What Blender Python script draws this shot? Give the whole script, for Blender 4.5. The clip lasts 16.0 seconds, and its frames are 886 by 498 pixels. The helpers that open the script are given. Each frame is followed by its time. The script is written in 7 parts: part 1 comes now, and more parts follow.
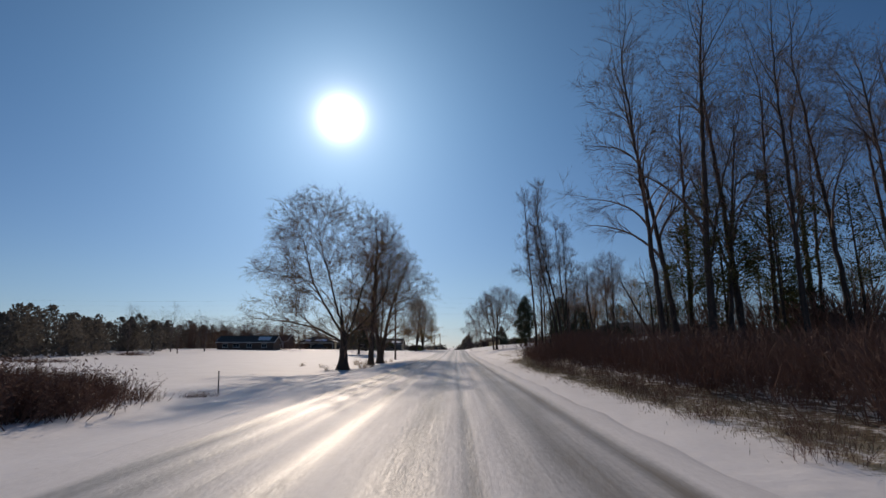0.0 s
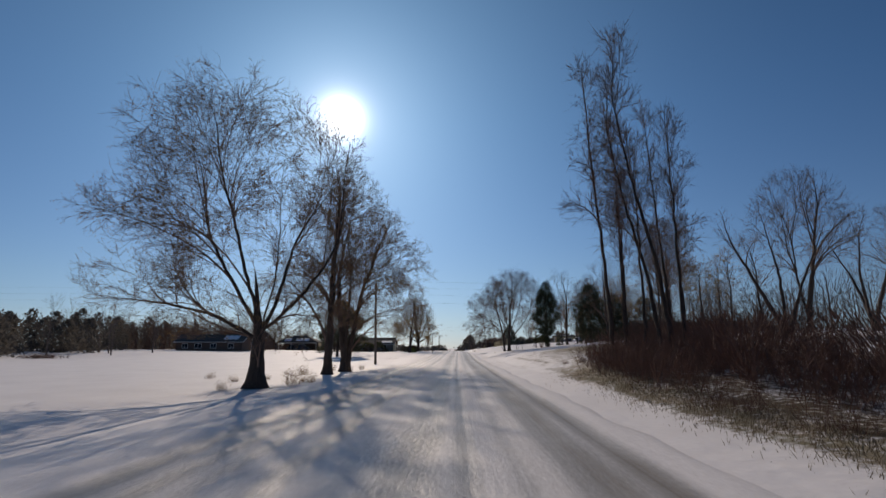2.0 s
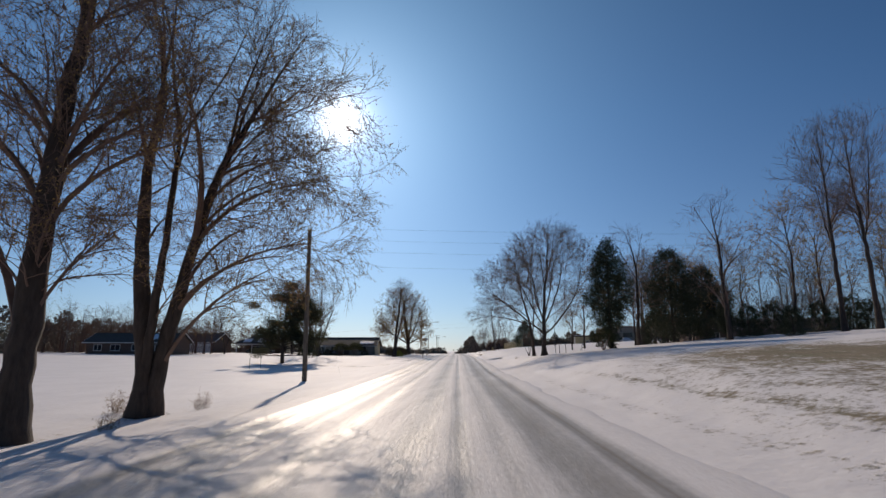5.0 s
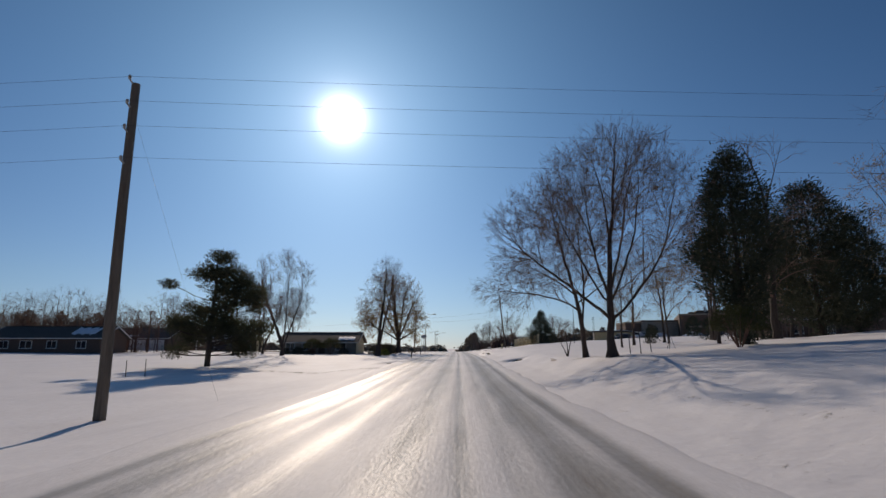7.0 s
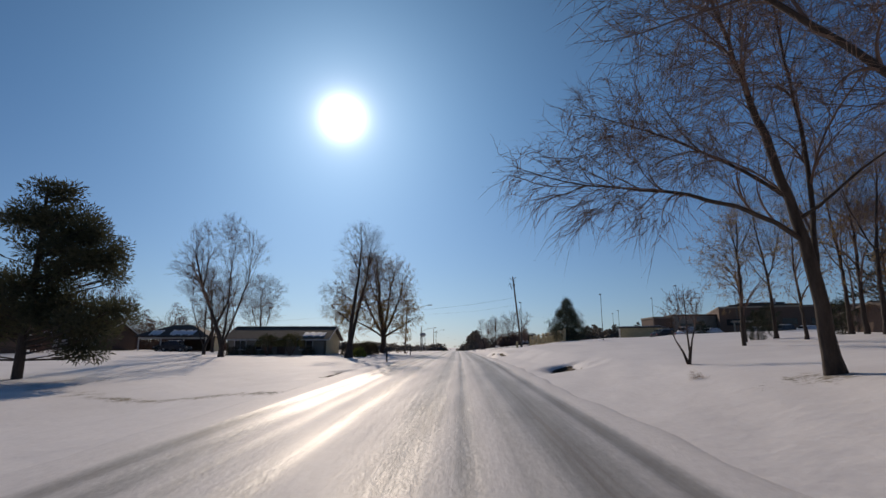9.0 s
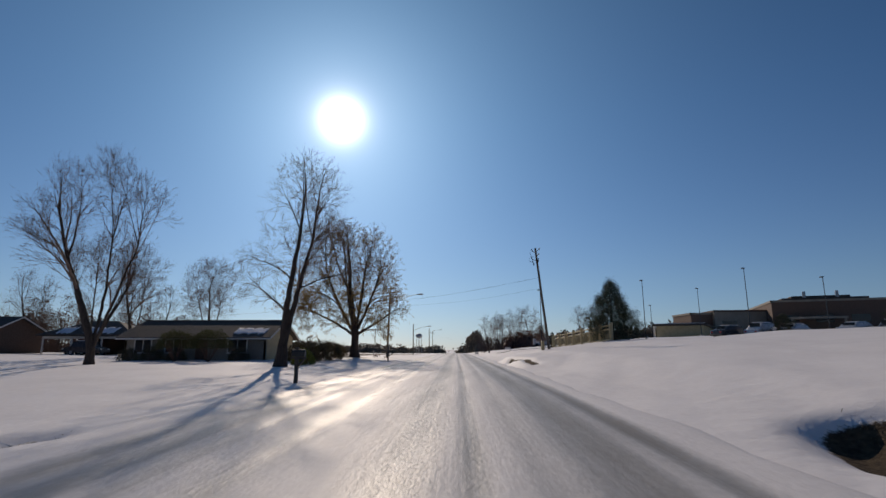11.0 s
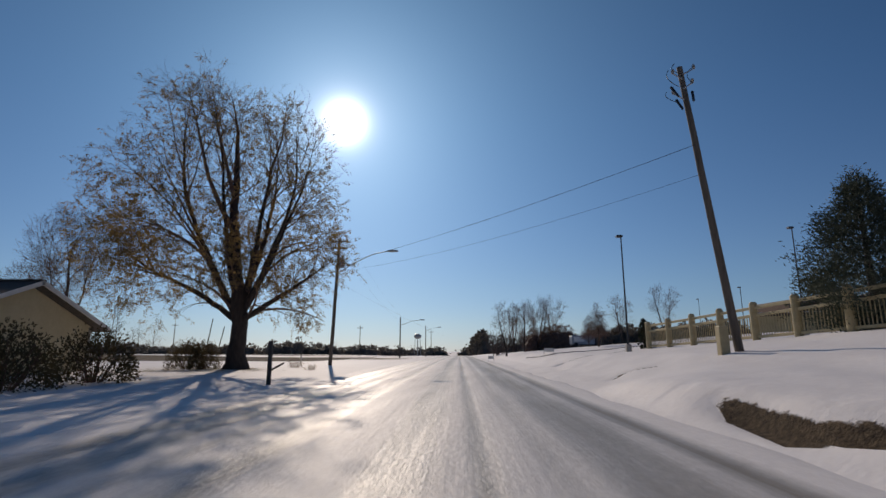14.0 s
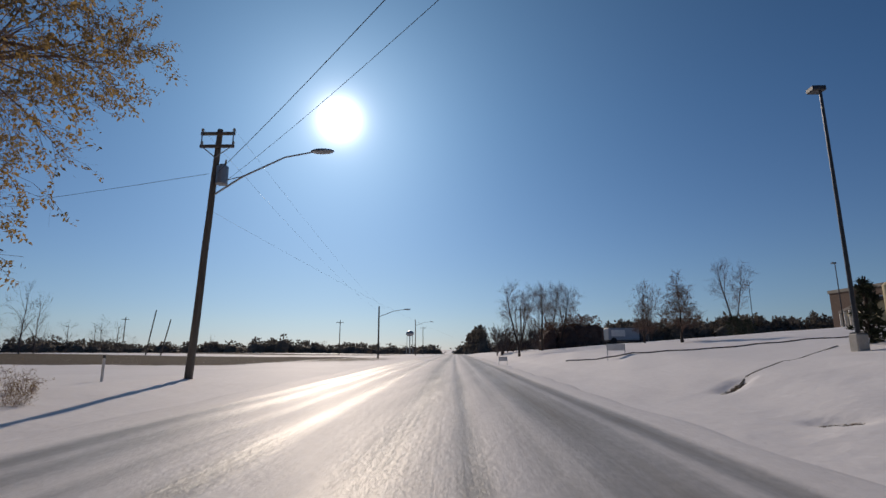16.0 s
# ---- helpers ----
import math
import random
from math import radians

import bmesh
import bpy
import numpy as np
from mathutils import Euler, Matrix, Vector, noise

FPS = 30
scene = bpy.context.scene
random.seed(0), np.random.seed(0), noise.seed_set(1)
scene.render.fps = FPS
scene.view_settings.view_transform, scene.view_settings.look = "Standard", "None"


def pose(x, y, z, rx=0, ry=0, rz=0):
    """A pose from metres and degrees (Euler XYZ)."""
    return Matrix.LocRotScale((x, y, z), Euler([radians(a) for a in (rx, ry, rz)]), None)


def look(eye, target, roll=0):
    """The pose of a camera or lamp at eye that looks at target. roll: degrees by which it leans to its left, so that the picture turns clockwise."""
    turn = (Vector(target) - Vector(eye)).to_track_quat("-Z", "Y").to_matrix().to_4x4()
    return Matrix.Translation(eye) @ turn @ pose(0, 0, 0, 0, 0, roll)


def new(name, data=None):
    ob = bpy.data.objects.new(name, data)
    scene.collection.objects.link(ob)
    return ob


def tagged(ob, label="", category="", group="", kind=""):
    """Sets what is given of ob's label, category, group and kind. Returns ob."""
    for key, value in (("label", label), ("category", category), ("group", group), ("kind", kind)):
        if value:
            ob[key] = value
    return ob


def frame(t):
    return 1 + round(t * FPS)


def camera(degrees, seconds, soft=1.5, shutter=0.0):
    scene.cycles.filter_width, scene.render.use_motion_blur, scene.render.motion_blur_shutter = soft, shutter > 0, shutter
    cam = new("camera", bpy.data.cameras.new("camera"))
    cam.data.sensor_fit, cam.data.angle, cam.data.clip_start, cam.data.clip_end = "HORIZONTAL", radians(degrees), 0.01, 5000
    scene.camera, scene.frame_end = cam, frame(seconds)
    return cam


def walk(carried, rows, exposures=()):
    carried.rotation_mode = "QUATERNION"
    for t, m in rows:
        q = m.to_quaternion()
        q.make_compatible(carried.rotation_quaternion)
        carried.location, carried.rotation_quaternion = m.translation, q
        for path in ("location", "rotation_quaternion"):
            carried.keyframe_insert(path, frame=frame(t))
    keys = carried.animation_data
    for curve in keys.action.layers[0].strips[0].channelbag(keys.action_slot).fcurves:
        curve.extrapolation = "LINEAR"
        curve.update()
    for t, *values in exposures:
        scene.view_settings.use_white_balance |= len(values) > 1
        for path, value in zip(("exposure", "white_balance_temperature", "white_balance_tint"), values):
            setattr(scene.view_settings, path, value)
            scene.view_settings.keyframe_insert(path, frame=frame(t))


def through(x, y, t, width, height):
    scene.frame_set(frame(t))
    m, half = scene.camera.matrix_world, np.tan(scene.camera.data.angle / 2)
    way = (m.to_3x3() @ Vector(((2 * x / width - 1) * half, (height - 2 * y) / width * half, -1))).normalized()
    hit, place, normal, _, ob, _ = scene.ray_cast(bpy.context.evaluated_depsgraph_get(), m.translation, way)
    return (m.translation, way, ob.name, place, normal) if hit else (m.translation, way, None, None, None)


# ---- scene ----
# ---------- camera and its drive ----------
cam = camera(82.18, 16.0)
walk(cam, [
    (0.0, pose(0, 0.00, 1.45, 100.95, 0, 1.43)),
    (0.5, pose(0, 5.37, 1.45, 101.04, 0, 1.36)),
    (1.0, pose(0, 10.71, 1.45, 101.07, 0, 1.35)),
    (1.5, pose(0, 16.04, 1.45, 101.02, 0, 1.44)),
    (2.0, pose(0, 21.23, 1.45, 101.02, 0, 1.49)),
    (2.5, pose(0, 26.23, 1.45, 100.99, 0, 1.46)),
    (3.0, pose(0, 31.12, 1.45, 100.96, 0, 1.43)),
    (3.5, pose(0, 35.98, 1.45, 101.18, 0, 1.47)),
    (4.0, pose(0, 40.78, 1.45, 101.27, 0, 1.61)),
    (4.5, pose(0, 45.57, 1.45, 101.35, 0, 1.48)),
    (5.2, pose(0, 52.29, 1.45, 101.26, 0, 1.51)),
    (6.0, pose(0, 59.96, 1.45, 101.17, 0, 1.53)),
    (6.6, pose(0, 65.70, 1.45, 101.09, 0, 1.55)),
    (7.0, pose(0, 69.53, 1.45, 101.04, 0, 1.57)),
    (7.5, pose(0, 74.41, 1.45, 101.03, 0, 1.67)),
    (8.0, pose(0, 79.26, 1.45, 100.98, 0, 1.78)),
    (8.5, pose(0, 84.04, 1.45, 101.10, 0, 1.86)),
    (9.0, pose(0, 88.67, 1.45, 100.92, 0, 1.67)),
    (9.7, pose(0, 95.35, 1.45, 101.00, 0, 1.62)),
    (10.4, pose(0, 102.00, 1.45, 101.08, 0, 1.57)),
    (11.0, pose(0, 107.68, 1.45, 101.14, 0, 1.52)),
    (11.5, pose(0, 112.39, 1.45, 101.20, 0, 1.48)),
    (12.0, pose(0, 117.14, 1.45, 101.22, 0, 1.40)),
    (12.5, pose(0, 121.89, 1.45, 101.32, 0, 1.42)),
    (13.0, pose(0, 126.61, 1.45, 101.35, 0, 1.52)),
    (13.5, pose(0, 131.21, 1.45, 101.40, 0, 1.60)),
    (14.0, pose(0, 135.66, 1.45, 101.34, 0, 1.82)),
    (14.5, pose(0, 139.83, 1.45, 101.26, 0, 1.64)),
    (15.0, pose(0, 144.06, 1.45, 101.09, 0, 1.32)),
    (15.5, pose(0, 148.30, 1.45, 101.07, 0, 1.44)),
    (16.0, pose(0, 152.46, 1.45, 101.14, 0, 1.27)),
], exposures=[(0.0, -0.20, 7350, 15), (2.0, -0.18, 7350, 15), (3.2, -0.12, 7350, 15), (4.4, 0.05, 7350, 15), (7.0, -0.16, 7350, 15), (9.0, -0.20, 7350, 15), (12.0, -0.22, 7350, 15), (16.0, -0.24, 7350, 15)])

# ---------- sky and sun ----------
SUN_EL, SUN_AZ = 24.9, -13.6           # degrees above the horizon; degrees right of +y
sun_way = Vector((math.sin(radians(SUN_AZ)) * math.cos(radians(SUN_EL)),
                  math.cos(radians(SUN_AZ)) * math.cos(radians(SUN_EL)), math.sin(radians(SUN_EL))))
world = bpy.data.worlds.new("winter_sky")
scene.world = world
world.use_nodes = True
wn, wl = world.node_tree.nodes, world.node_tree.links
wn.clear()
w_out = wn.new("ShaderNodeOutputWorld")
w_bg = wn.new("ShaderNodeBackground")
w_sky = wn.new("ShaderNodeTexSky")
w_sky.sky_type, w_sky.sun_disc = "NISHITA", False
w_sky.sun_elevation, w_sky.sun_rotation = radians(SUN_EL), radians(SUN_AZ)
w_sky.altitude, w_sky.air_density, w_sky.dust_density, w_sky.ozone_density = 0, 1.0, 0.25, 2.3
SKY = 0.039
w_bg.inputs["Strength"].default_value = SKY
w_tint = wn.new("ShaderNodeMix")
w_tint.data_type, w_tint.blend_type = "RGBA", "MULTIPLY"
w_tint.inputs[0].default_value = 1.0
w_dir = wn.new("ShaderNodeTexCoord")
w_xyz = wn.new("ShaderNodeSeparateXYZ")
wl.new(w_dir.outputs["Generated"], w_xyz.inputs[0])
w_deep = wn.new("ShaderNodeValToRGB")                      # pale at the horizon, a dry deep blue above
wl.new(w_xyz.outputs["Z"], w_deep.inputs[0])
for pos, col in ((0.0, (0.74, 1.08, 1.95, 1)), (0.05, (0.80, 1.13, 1.75, 1)), (0.12, (0.76, 1.11, 1.62, 1)), (0.42, (0.36, 0.84, 1.38, 1)), (0.64, (0.13, 0.60, 1.12, 1))):
    stop = w_deep.color_ramp.elements[0] if pos == 0 else w_deep.color_ramp.elements.new(pos)
    stop.position, stop.color = pos, col
w_deep.color_ramp.elements.remove(w_deep.color_ramp.elements[-1])
wl.new(w_deep.outputs[0], w_tint.inputs[7])
wl.new(w_sky.outputs[0], w_tint.inputs[6])
wl.new(w_tint.outputs[2], w_bg.inputs["Color"])
# the sun's own disc with its bright halo, by the angle from the sun's direction
w_co = wn.new("ShaderNodeTexCoord")
w_dot = wn.new("ShaderNodeVectorMath")
w_dot.operation = "DOT_PRODUCT"
w_dot.inputs[1].default_value = sun_way
wl.new(w_co.outputs["Generated"], w_dot.inputs[0])


def w_math(op, a, b=None):
    nd = wn.new("ShaderNodeMath")
    nd.operation = op
    for i, v in enumerate((a, b)):
        if v is None:
            continue
        if isinstance(v, (int, float)):
            nd.inputs[i].default_value = v
        else:
            wl.new(v, nd.inputs[i])
    return nd.outputs[0]


w_ang = w_math("MULTIPLY", w_math("ARCCOSINE", w_math("MINIMUM", w_dot.outputs["Value"], 1.0)), 57.2958)


def w_glow(width, gain, power=1.0):
    return w_math("MULTIPLY", w_math("EXPONENT", w_math("MULTIPLY", w_math("POWER", w_math("DIVIDE", w_ang, width), power), -1.0)), gain)


glow = w_math("ADD", w_glow(0.80, 12.0), w_glow(5.0, 0.42))
w_em = wn.new("ShaderNodeBackground")
w_em.inputs["Color"].default_value = (0.93, 0.97, 1.0, 1)
wl.new(glow, w_em.inputs["Strength"])
w_wide = wn.new("ShaderNodeBackground")
w_wide.inputs["Color"].default_value = (0.355, 0.705, 1.09, 1)
wl.new(w_glow(20.0, 0.60), w_wide.inputs["Strength"])
w_halo = wn.new("ShaderNodeAddShader")
wl.new(w_wide.outputs[0], w_halo.inputs[0])
wl.new(w_em.outputs[0], w_halo.inputs[1])
w_add = wn.new("ShaderNodeAddShader")
wl.new(w_bg.outputs[0], w_add.inputs[0])
wl.new(w_halo.outputs[0], w_add.inputs[1])
wl.new(w_add.outputs[0], w_out.inputs["Surface"])

sun = new("sun", bpy.data.lights.new("sun", "SUN"))
sun.data.energy, sun.data.angle, sun.data.color = 2.65, radians(0.6), (1.0, 0.91, 0.81)
sun.matrix_world = look((0, 0, 60), Vector((0, 0, 60)) - sun_way)
# ---------- materials ----------
class Mat:
    """A small node-building helper around one material."""

    def __init__(self, name):
        self.m = bpy.data.materials.new(name)
        self.m.use_nodes = True
        self.n, self.l = self.m.node_tree.nodes, self.m.node_tree.links
        self.b = self.n["Principled BSDF"]
        self.co = self.n.new("ShaderNodeTexCoord")

    def put(self, socket, v):
        if isinstance(v, (int, float)):
            socket.default_value = v
        elif isinstance(v, tuple):
            socket.default_value = (*v, 1) if len(v) == 3 and socket.type == "RGBA" else v
        else:
            self.l.new(v, socket)

    def set(self, **kw):
        for k, v in kw.items():
            self.put(self.b.inputs[k.replace("_", " ")], v)
        return self

    def coords(self, scale=(1, 1, 1), kind="Object"):
        mp = self.n.new("ShaderNodeMapping")
        self.l.new(self.co.outputs[kind], mp.inputs[0])
        mp.inputs["Scale"].default_value = scale
        return mp.outputs[0]

    def noise(self, scale, detail=4, rough=0.55, stretch=(1, 1, 1), kind="Object"):
        nd = self.n.new("ShaderNodeTexNoise")
        nd.inputs["Scale"].default_value, nd.inputs["Detail"].default_value, nd.inputs["Roughness"].default_value = scale, detail, rough
        self.l.new(self.coords(stretch, kind), nd.inputs["Vector"])
        return nd.outputs["Fac"]

    def ramp(self, fac, *stops):
        nd = self.n.new("ShaderNodeValToRGB")
        self.l.new(fac, nd.inputs[0])
        e = nd.color_ramp.elements
        while len(e) < len(stops):
            e.new(0.5)
        for el, (p, c) in zip(e, stops):
            el.position, el.color = p, (*c, 1) if isinstance(c, tuple) else (c, c, c, 1)
        return nd.outputs[0]

    def mix(self, fac, a, b, mode="MIX"):
        nd = self.n.new("ShaderNodeMix")
        nd.data_type, nd.blend_type = "RGBA", mode
        self.put(nd.inputs[0], fac)
        self.put(nd.inputs[6], a)
        self.put(nd.inputs[7], b)
        return nd.outputs[2]

    def math(self, op, a, b=0.0, c=0.0):
        nd = self.n.new("ShaderNodeMath")
        nd.operation = op
        for i, v in enumerate((a, b, c)):
            self.put(nd.inputs[i], v)
        return nd.outputs[0]

    def bump(self, height, strength=0.5, dist=0.02):
        nd = self.n.new("ShaderNodeBump")
        nd.inputs["Strength"].default_value, nd.inputs["Distance"].default_value = strength, dist
        self.l.new(height, nd.inputs["Height"])
        self.l.new(nd.outputs[0], self.b.inputs["Normal"])
        return self

    def attr(self, name):
        nd = self.n.new("ShaderNodeAttribute")
        nd.attribute_name = name
        return nd.outputs["Fac"]

    def random(self):
        return self.n.new("ShaderNodeObjectInfo").outputs["Random"]


def simple(name, dark, light, scale=6.0, rough=0.7, metal=0.0, bump=0.3, dist=0.01, stretch=(1, 1, 1), detail=5):
    """A material with two scales of variation between two colours, and fine relief."""
    k = Mat(name)
    big, fine = k.noise(scale, detail, 0.6, stretch), k.noise(scale * 7, 3, 0.6, stretch)
    f = k.math("ADD", k.math("MULTIPLY", big, 0.65), k.math("MULTIPLY", fine, 0.35))
    k.set(Base_Color=k.ramp(f, (0.32, dark), (0.68, light)), Roughness=k.ramp(fine, (0.2, max(rough - 0.12, 0.05)), (0.8, min(rough + 0.12, 1.0))), Metallic=metal)
    if bump:
        k.bump(f, bump, dist)
    return k.m


def make_snow():
    k = Mat("field_snow")
    soft, grain = k.noise(0.35, 6, 0.6), k.noise(9, 5, 0.65)
    wind = k.noise(0.8, 4, 0.6, (1.0, 0.35, 1.0))
    snow = k.ramp(k.math("ADD", k.math("MULTIPLY", soft, 0.6), k.math("MULTIPLY", grain, 0.4)), (0.3, (0.78, 0.75, 0.735)), (0.7, (0.92, 0.89, 0.87)))
    grass = k.mix(k.ramp(k.noise(0.9, 5), (0.45, 0.0), (0.7, 0.6)), k.ramp(k.noise(24, 4), (0.3, (0.10, 0.072, 0.04)), (0.7, (0.32, 0.25, 0.14))), (0.12, 0.13, 0.045))
    earth = k.ramp(k.noise(12, 5), (0.3, (0.035, 0.025, 0.018)), (0.7, (0.13, 0.095, 0.06)))
    bare, soil = k.attr("bare"), k.attr("soil")
    patch = k.math("ADD", k.math("MULTIPLY", k.noise(1.1, 7, 0.78, (1.5, 0.6, 1.0)), 0.5), k.math("MULTIPLY", k.noise(6.0, 5, 0.75), 0.5))
    rough = k.math("SUBTRACT", k.math("MULTIPLY", patch, 2.0), 0.5)
    m1 = k.ramp(k.math("SUBTRACT", k.math("ADD", rough, bare), 0.80), (0.0, 0.0), (0.22, 0.9))
    m2 = k.ramp(k.math("SUBTRACT", k.math("ADD", patch, soil), 0.90), (0.0, 0.0), (0.10, 1.0))
    col = k.mix(m2, k.mix(m1, snow, grass), earth)
    k.set(Base_Color=col, Roughness=k.ramp(k.math("MAXIMUM", m1, m2), (0, 0.7), (1, 0.95)), Specular_IOR_Level=0.12)
    h = k.math("ADD", k.math("MULTIPLY", wind, 1.6), k.math("ADD", k.math("MULTIPLY", grain, 0.16), k.math("MULTIPLY", k.math("MAXIMUM", m1, m2), k.noise(30, 4))))
    h = k.math("ADD", h, k.math("MULTIPLY", k.noise(2.0, 4, 0.55), 1.0))
    return k.bump(h, 0.5, 0.06).m


def make_road():
    k = Mat("packed_road_snow")
    band = k.noise(1.0, 5, 0.6, (1.3, 0.03, 1))
    fine = k.noise(1.0, 5, 0.6, (5.0, 0.10, 1))
    blot = k.noise(0.45, 6, 0.62, (1, 0.35, 1))
    grain = k.noise(11, 5, 0.7, (1, 0.5, 1))
    track = k.attr("track")
    line = k.noise(1.0, 4, 0.6, (8.0, 0.05, 1))
    track = k.math("MULTIPLY", track, k.math("ADD", k.math("MULTIPLY", line, 1.5), k.math("MULTIPLY", blot, 0.5)))
    worn = k.math("ADD", k.math("MULTIPLY", track, 0.58), k.math("ADD", k.math("MULTIPLY", band, 0.40), k.math("ADD", k.math("MULTIPLY", fine, 0.18), k.math("MULTIPLY", blot, 0.45))))
    snow = k.ramp(k.math("ADD", k.math("MULTIPLY", grain, 0.5), k.math("MULTIPLY", blot, 0.5)), (0.3, (0.73, 0.70, 0.68)), (0.7, (0.90, 0.87, 0.85)))
    ice = k.ramp(k.math("ADD", k.math("MULTIPLY", fine, 0.4), k.math("MULTIPLY", grain, 0.6)), (0.3, (0.34, 0.325, 0.305)), (0.7, (0.55, 0.53, 0.505)))
    grit = (0.24, 0.21, 0.17)
    m = k.ramp(worn, (0.42, 0.0), (0.84, 1.0))
    deep = k.ramp(k.math("ADD", k.math("MULTIPLY", track, 0.30), k.math("ADD", k.math("MULTIPLY", fine, 0.35), k.math("MULTIPLY", blot, 0.55))), (0.60, 0.0), (0.86, 0.85))
    k.set(Base_Color=k.mix(deep, k.mix(m, snow, ice), grit), Roughness=k.ramp(m, (0, 0.66), (1, 0.46)), Specular_IOR_Level=0.115)
    h = k.math("ADD", k.math("MULTIPLY", fine, 0.55), k.math("ADD", k.math("MULTIPLY", grain, 0.7), k.math("MULTIPLY", blot, 1.3)))
    return k.bump(h, 0.5, 0.035).m


SNOW, ROAD = make_snow(), make_road()
BARK = simple("grey_brown_bark", (0.030, 0.021, 0.016), (0.095, 0.070, 0.055), 3.0, 0.9, bump=0.9, dist=0.03, stretch=(3, 3, 0.6))
TWIG = simple("red_brown_twig", (0.125, 0.074, 0.055), (0.23, 0.148, 0.11), 2.0, 0.8, bump=0)
BRUSH = simple("dead_brush_stem", (0.115, 0.056, 0.040), (0.24, 0.13, 0.09), 2.0, 0.9, bump=0)
CEDAR = simple("cedar_foliage", (0.026, 0.034, 0.018), (0.075, 0.082, 0.042), 1.2, 0.8, bump=0)
GREYGREEN = simple("grey_green_conifer", (0.045, 0.055, 0.035), (0.13, 0.14, 0.085), 1.2, 0.8, bump=0)
def make_leaf(name, dark, light, through=0.5):
    """Thin dry leaves that let light shine through them."""
    k = Mat(name)
    col = k.ramp(k.math("ADD", k.math("MULTIPLY", k.noise(0.9, 5, 0.6), 0.6), k.math("MULTIPLY", k.noise(9, 3, 0.6), 0.4)), (0.32, dark), (0.68, light))
    k.set(Base_Color=col, Roughness=0.75)
    tr = k.n.new("ShaderNodeBsdfTranslucent")
    k.l.new(col, tr.inputs["Color"])
    mx = k.n.new("ShaderNodeMixShader")
    mx.inputs[0].default_value = through
    k.l.new(k.b.outputs[0], mx.inputs[1])
    k.l.new(tr.outputs[0], mx.inputs[2])
    k.l.new(mx.outputs[0], k.n["Material Output"].inputs["Surface"])
    return k.m


DRYLEAF = make_leaf("dry_oak_leaves", (0.19, 0.125, 0.05), (0.40, 0.27, 0.11), 0.62)
PINE = make_leaf("pine_needles", (0.045, 0.045, 0.025), (0.125, 0.122, 0.062), 0.35)
HEDGE = make_leaf("brown_green_hedge_leaves", (0.062, 0.046, 0.022), (0.15, 0.112, 0.05), 0.35)
HOLLY = make_leaf("olive_creeper_leaves", (0.03, 0.034, 0.010), (0.10, 0.10, 0.03), 0.3)
LIME = make_leaf("yellow_green_leaves", (0.10, 0.12, 0.02), (0.30, 0.31, 0.06), 0.4)
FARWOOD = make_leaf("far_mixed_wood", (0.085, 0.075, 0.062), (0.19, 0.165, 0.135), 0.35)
FARRED = make_leaf("far_red_brown_wood", (0.085, 0.048, 0.038), (0.19, 0.115, 0.085), 0.3)
FARBARE = simple("far_bare_wood", (0.09, 0.07, 0.06), (0.19, 0.15, 0.13), 0.2, 0.95, bump=0)
GRASS = simple("dead_grass_blades", (0.16, 0.115, 0.065), (0.38, 0.29, 0.18), 2.0, 0.9, bump=0)
POLEWOOD = simple("weathered_pole_wood", (0.075, 0.060, 0.047), (0.20, 0.165, 0.13), 2.2, 0.85, bump=0.7, dist=0.012, stretch=(5, 5, 0.35))
FENCEWOOD = simple("cream_painted_fence", (0.40, 0.31, 0.16), (0.56, 0.46, 0.27), 2.5, 0.6, bump=0.25, dist=0.006)
CONCRETE = simple("pale_concrete", (0.34, 0.31, 0.27), (0.52, 0.49, 0.44), 3.0, 0.85, bump=0.4, dist=0.008)
DARKSTEEL = simple("dark_painted_steel", (0.018, 0.019, 0.022), (0.05, 0.05, 0.055), 5.0, 0.45, bump=0.1)
GALV = simple("galvanised_steel", (0.28, 0.29, 0.30), (0.45, 0.46, 0.47), 8.0, 0.45, metal=0.8, bump=0.1)
CABLE = simple("black_cable", (0.012, 0.012, 0.013), (0.03, 0.03, 0.032), 9.0, 0.6, bump=0)
SHINGLE = simple("dark_roof_shingle", (0.050, 0.040, 0.033), (0.13, 0.105, 0.085), 3.0, 0.9, bump=0.5, dist=0.02, stretch=(1, 4, 4))
ROOFSNOW = simple("thin_roof_snow", (0.70, 0.70, 0.72), (0.88, 0.88, 0.90), 2.0, 0.6, bump=0.4, dist=0.03)
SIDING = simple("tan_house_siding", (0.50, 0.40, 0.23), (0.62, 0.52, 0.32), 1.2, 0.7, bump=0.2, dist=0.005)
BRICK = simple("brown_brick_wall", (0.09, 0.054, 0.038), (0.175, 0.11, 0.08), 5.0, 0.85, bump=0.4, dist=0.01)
# also the ranch house front: darker than SIDING, with its shade in the colour
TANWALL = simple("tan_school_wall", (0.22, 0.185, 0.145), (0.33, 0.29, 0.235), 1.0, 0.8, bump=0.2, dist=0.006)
BROWNTRIM = simple("brown_trim_paint", (0.10, 0.07, 0.05), (0.16, 0.115, 0.085), 4.0, 0.6, bump=0.1)
TRIM = simple("white_trim_paint", (0.62, 0.60, 0.56), (0.78, 0.76, 0.72), 4.0, 0.5, bump=0.1)
GLASSY = simple("dark_window_glass", (0.012, 0.014, 0.018), (0.03, 0.034, 0.04), 1.0, 0.08, bump=0)
KERB = simple("damp_dark_kerb", (0.045, 0.038, 0.032), (0.12, 0.105, 0.09), 3.0, 0.85, bump=0.4, dist=0.01)
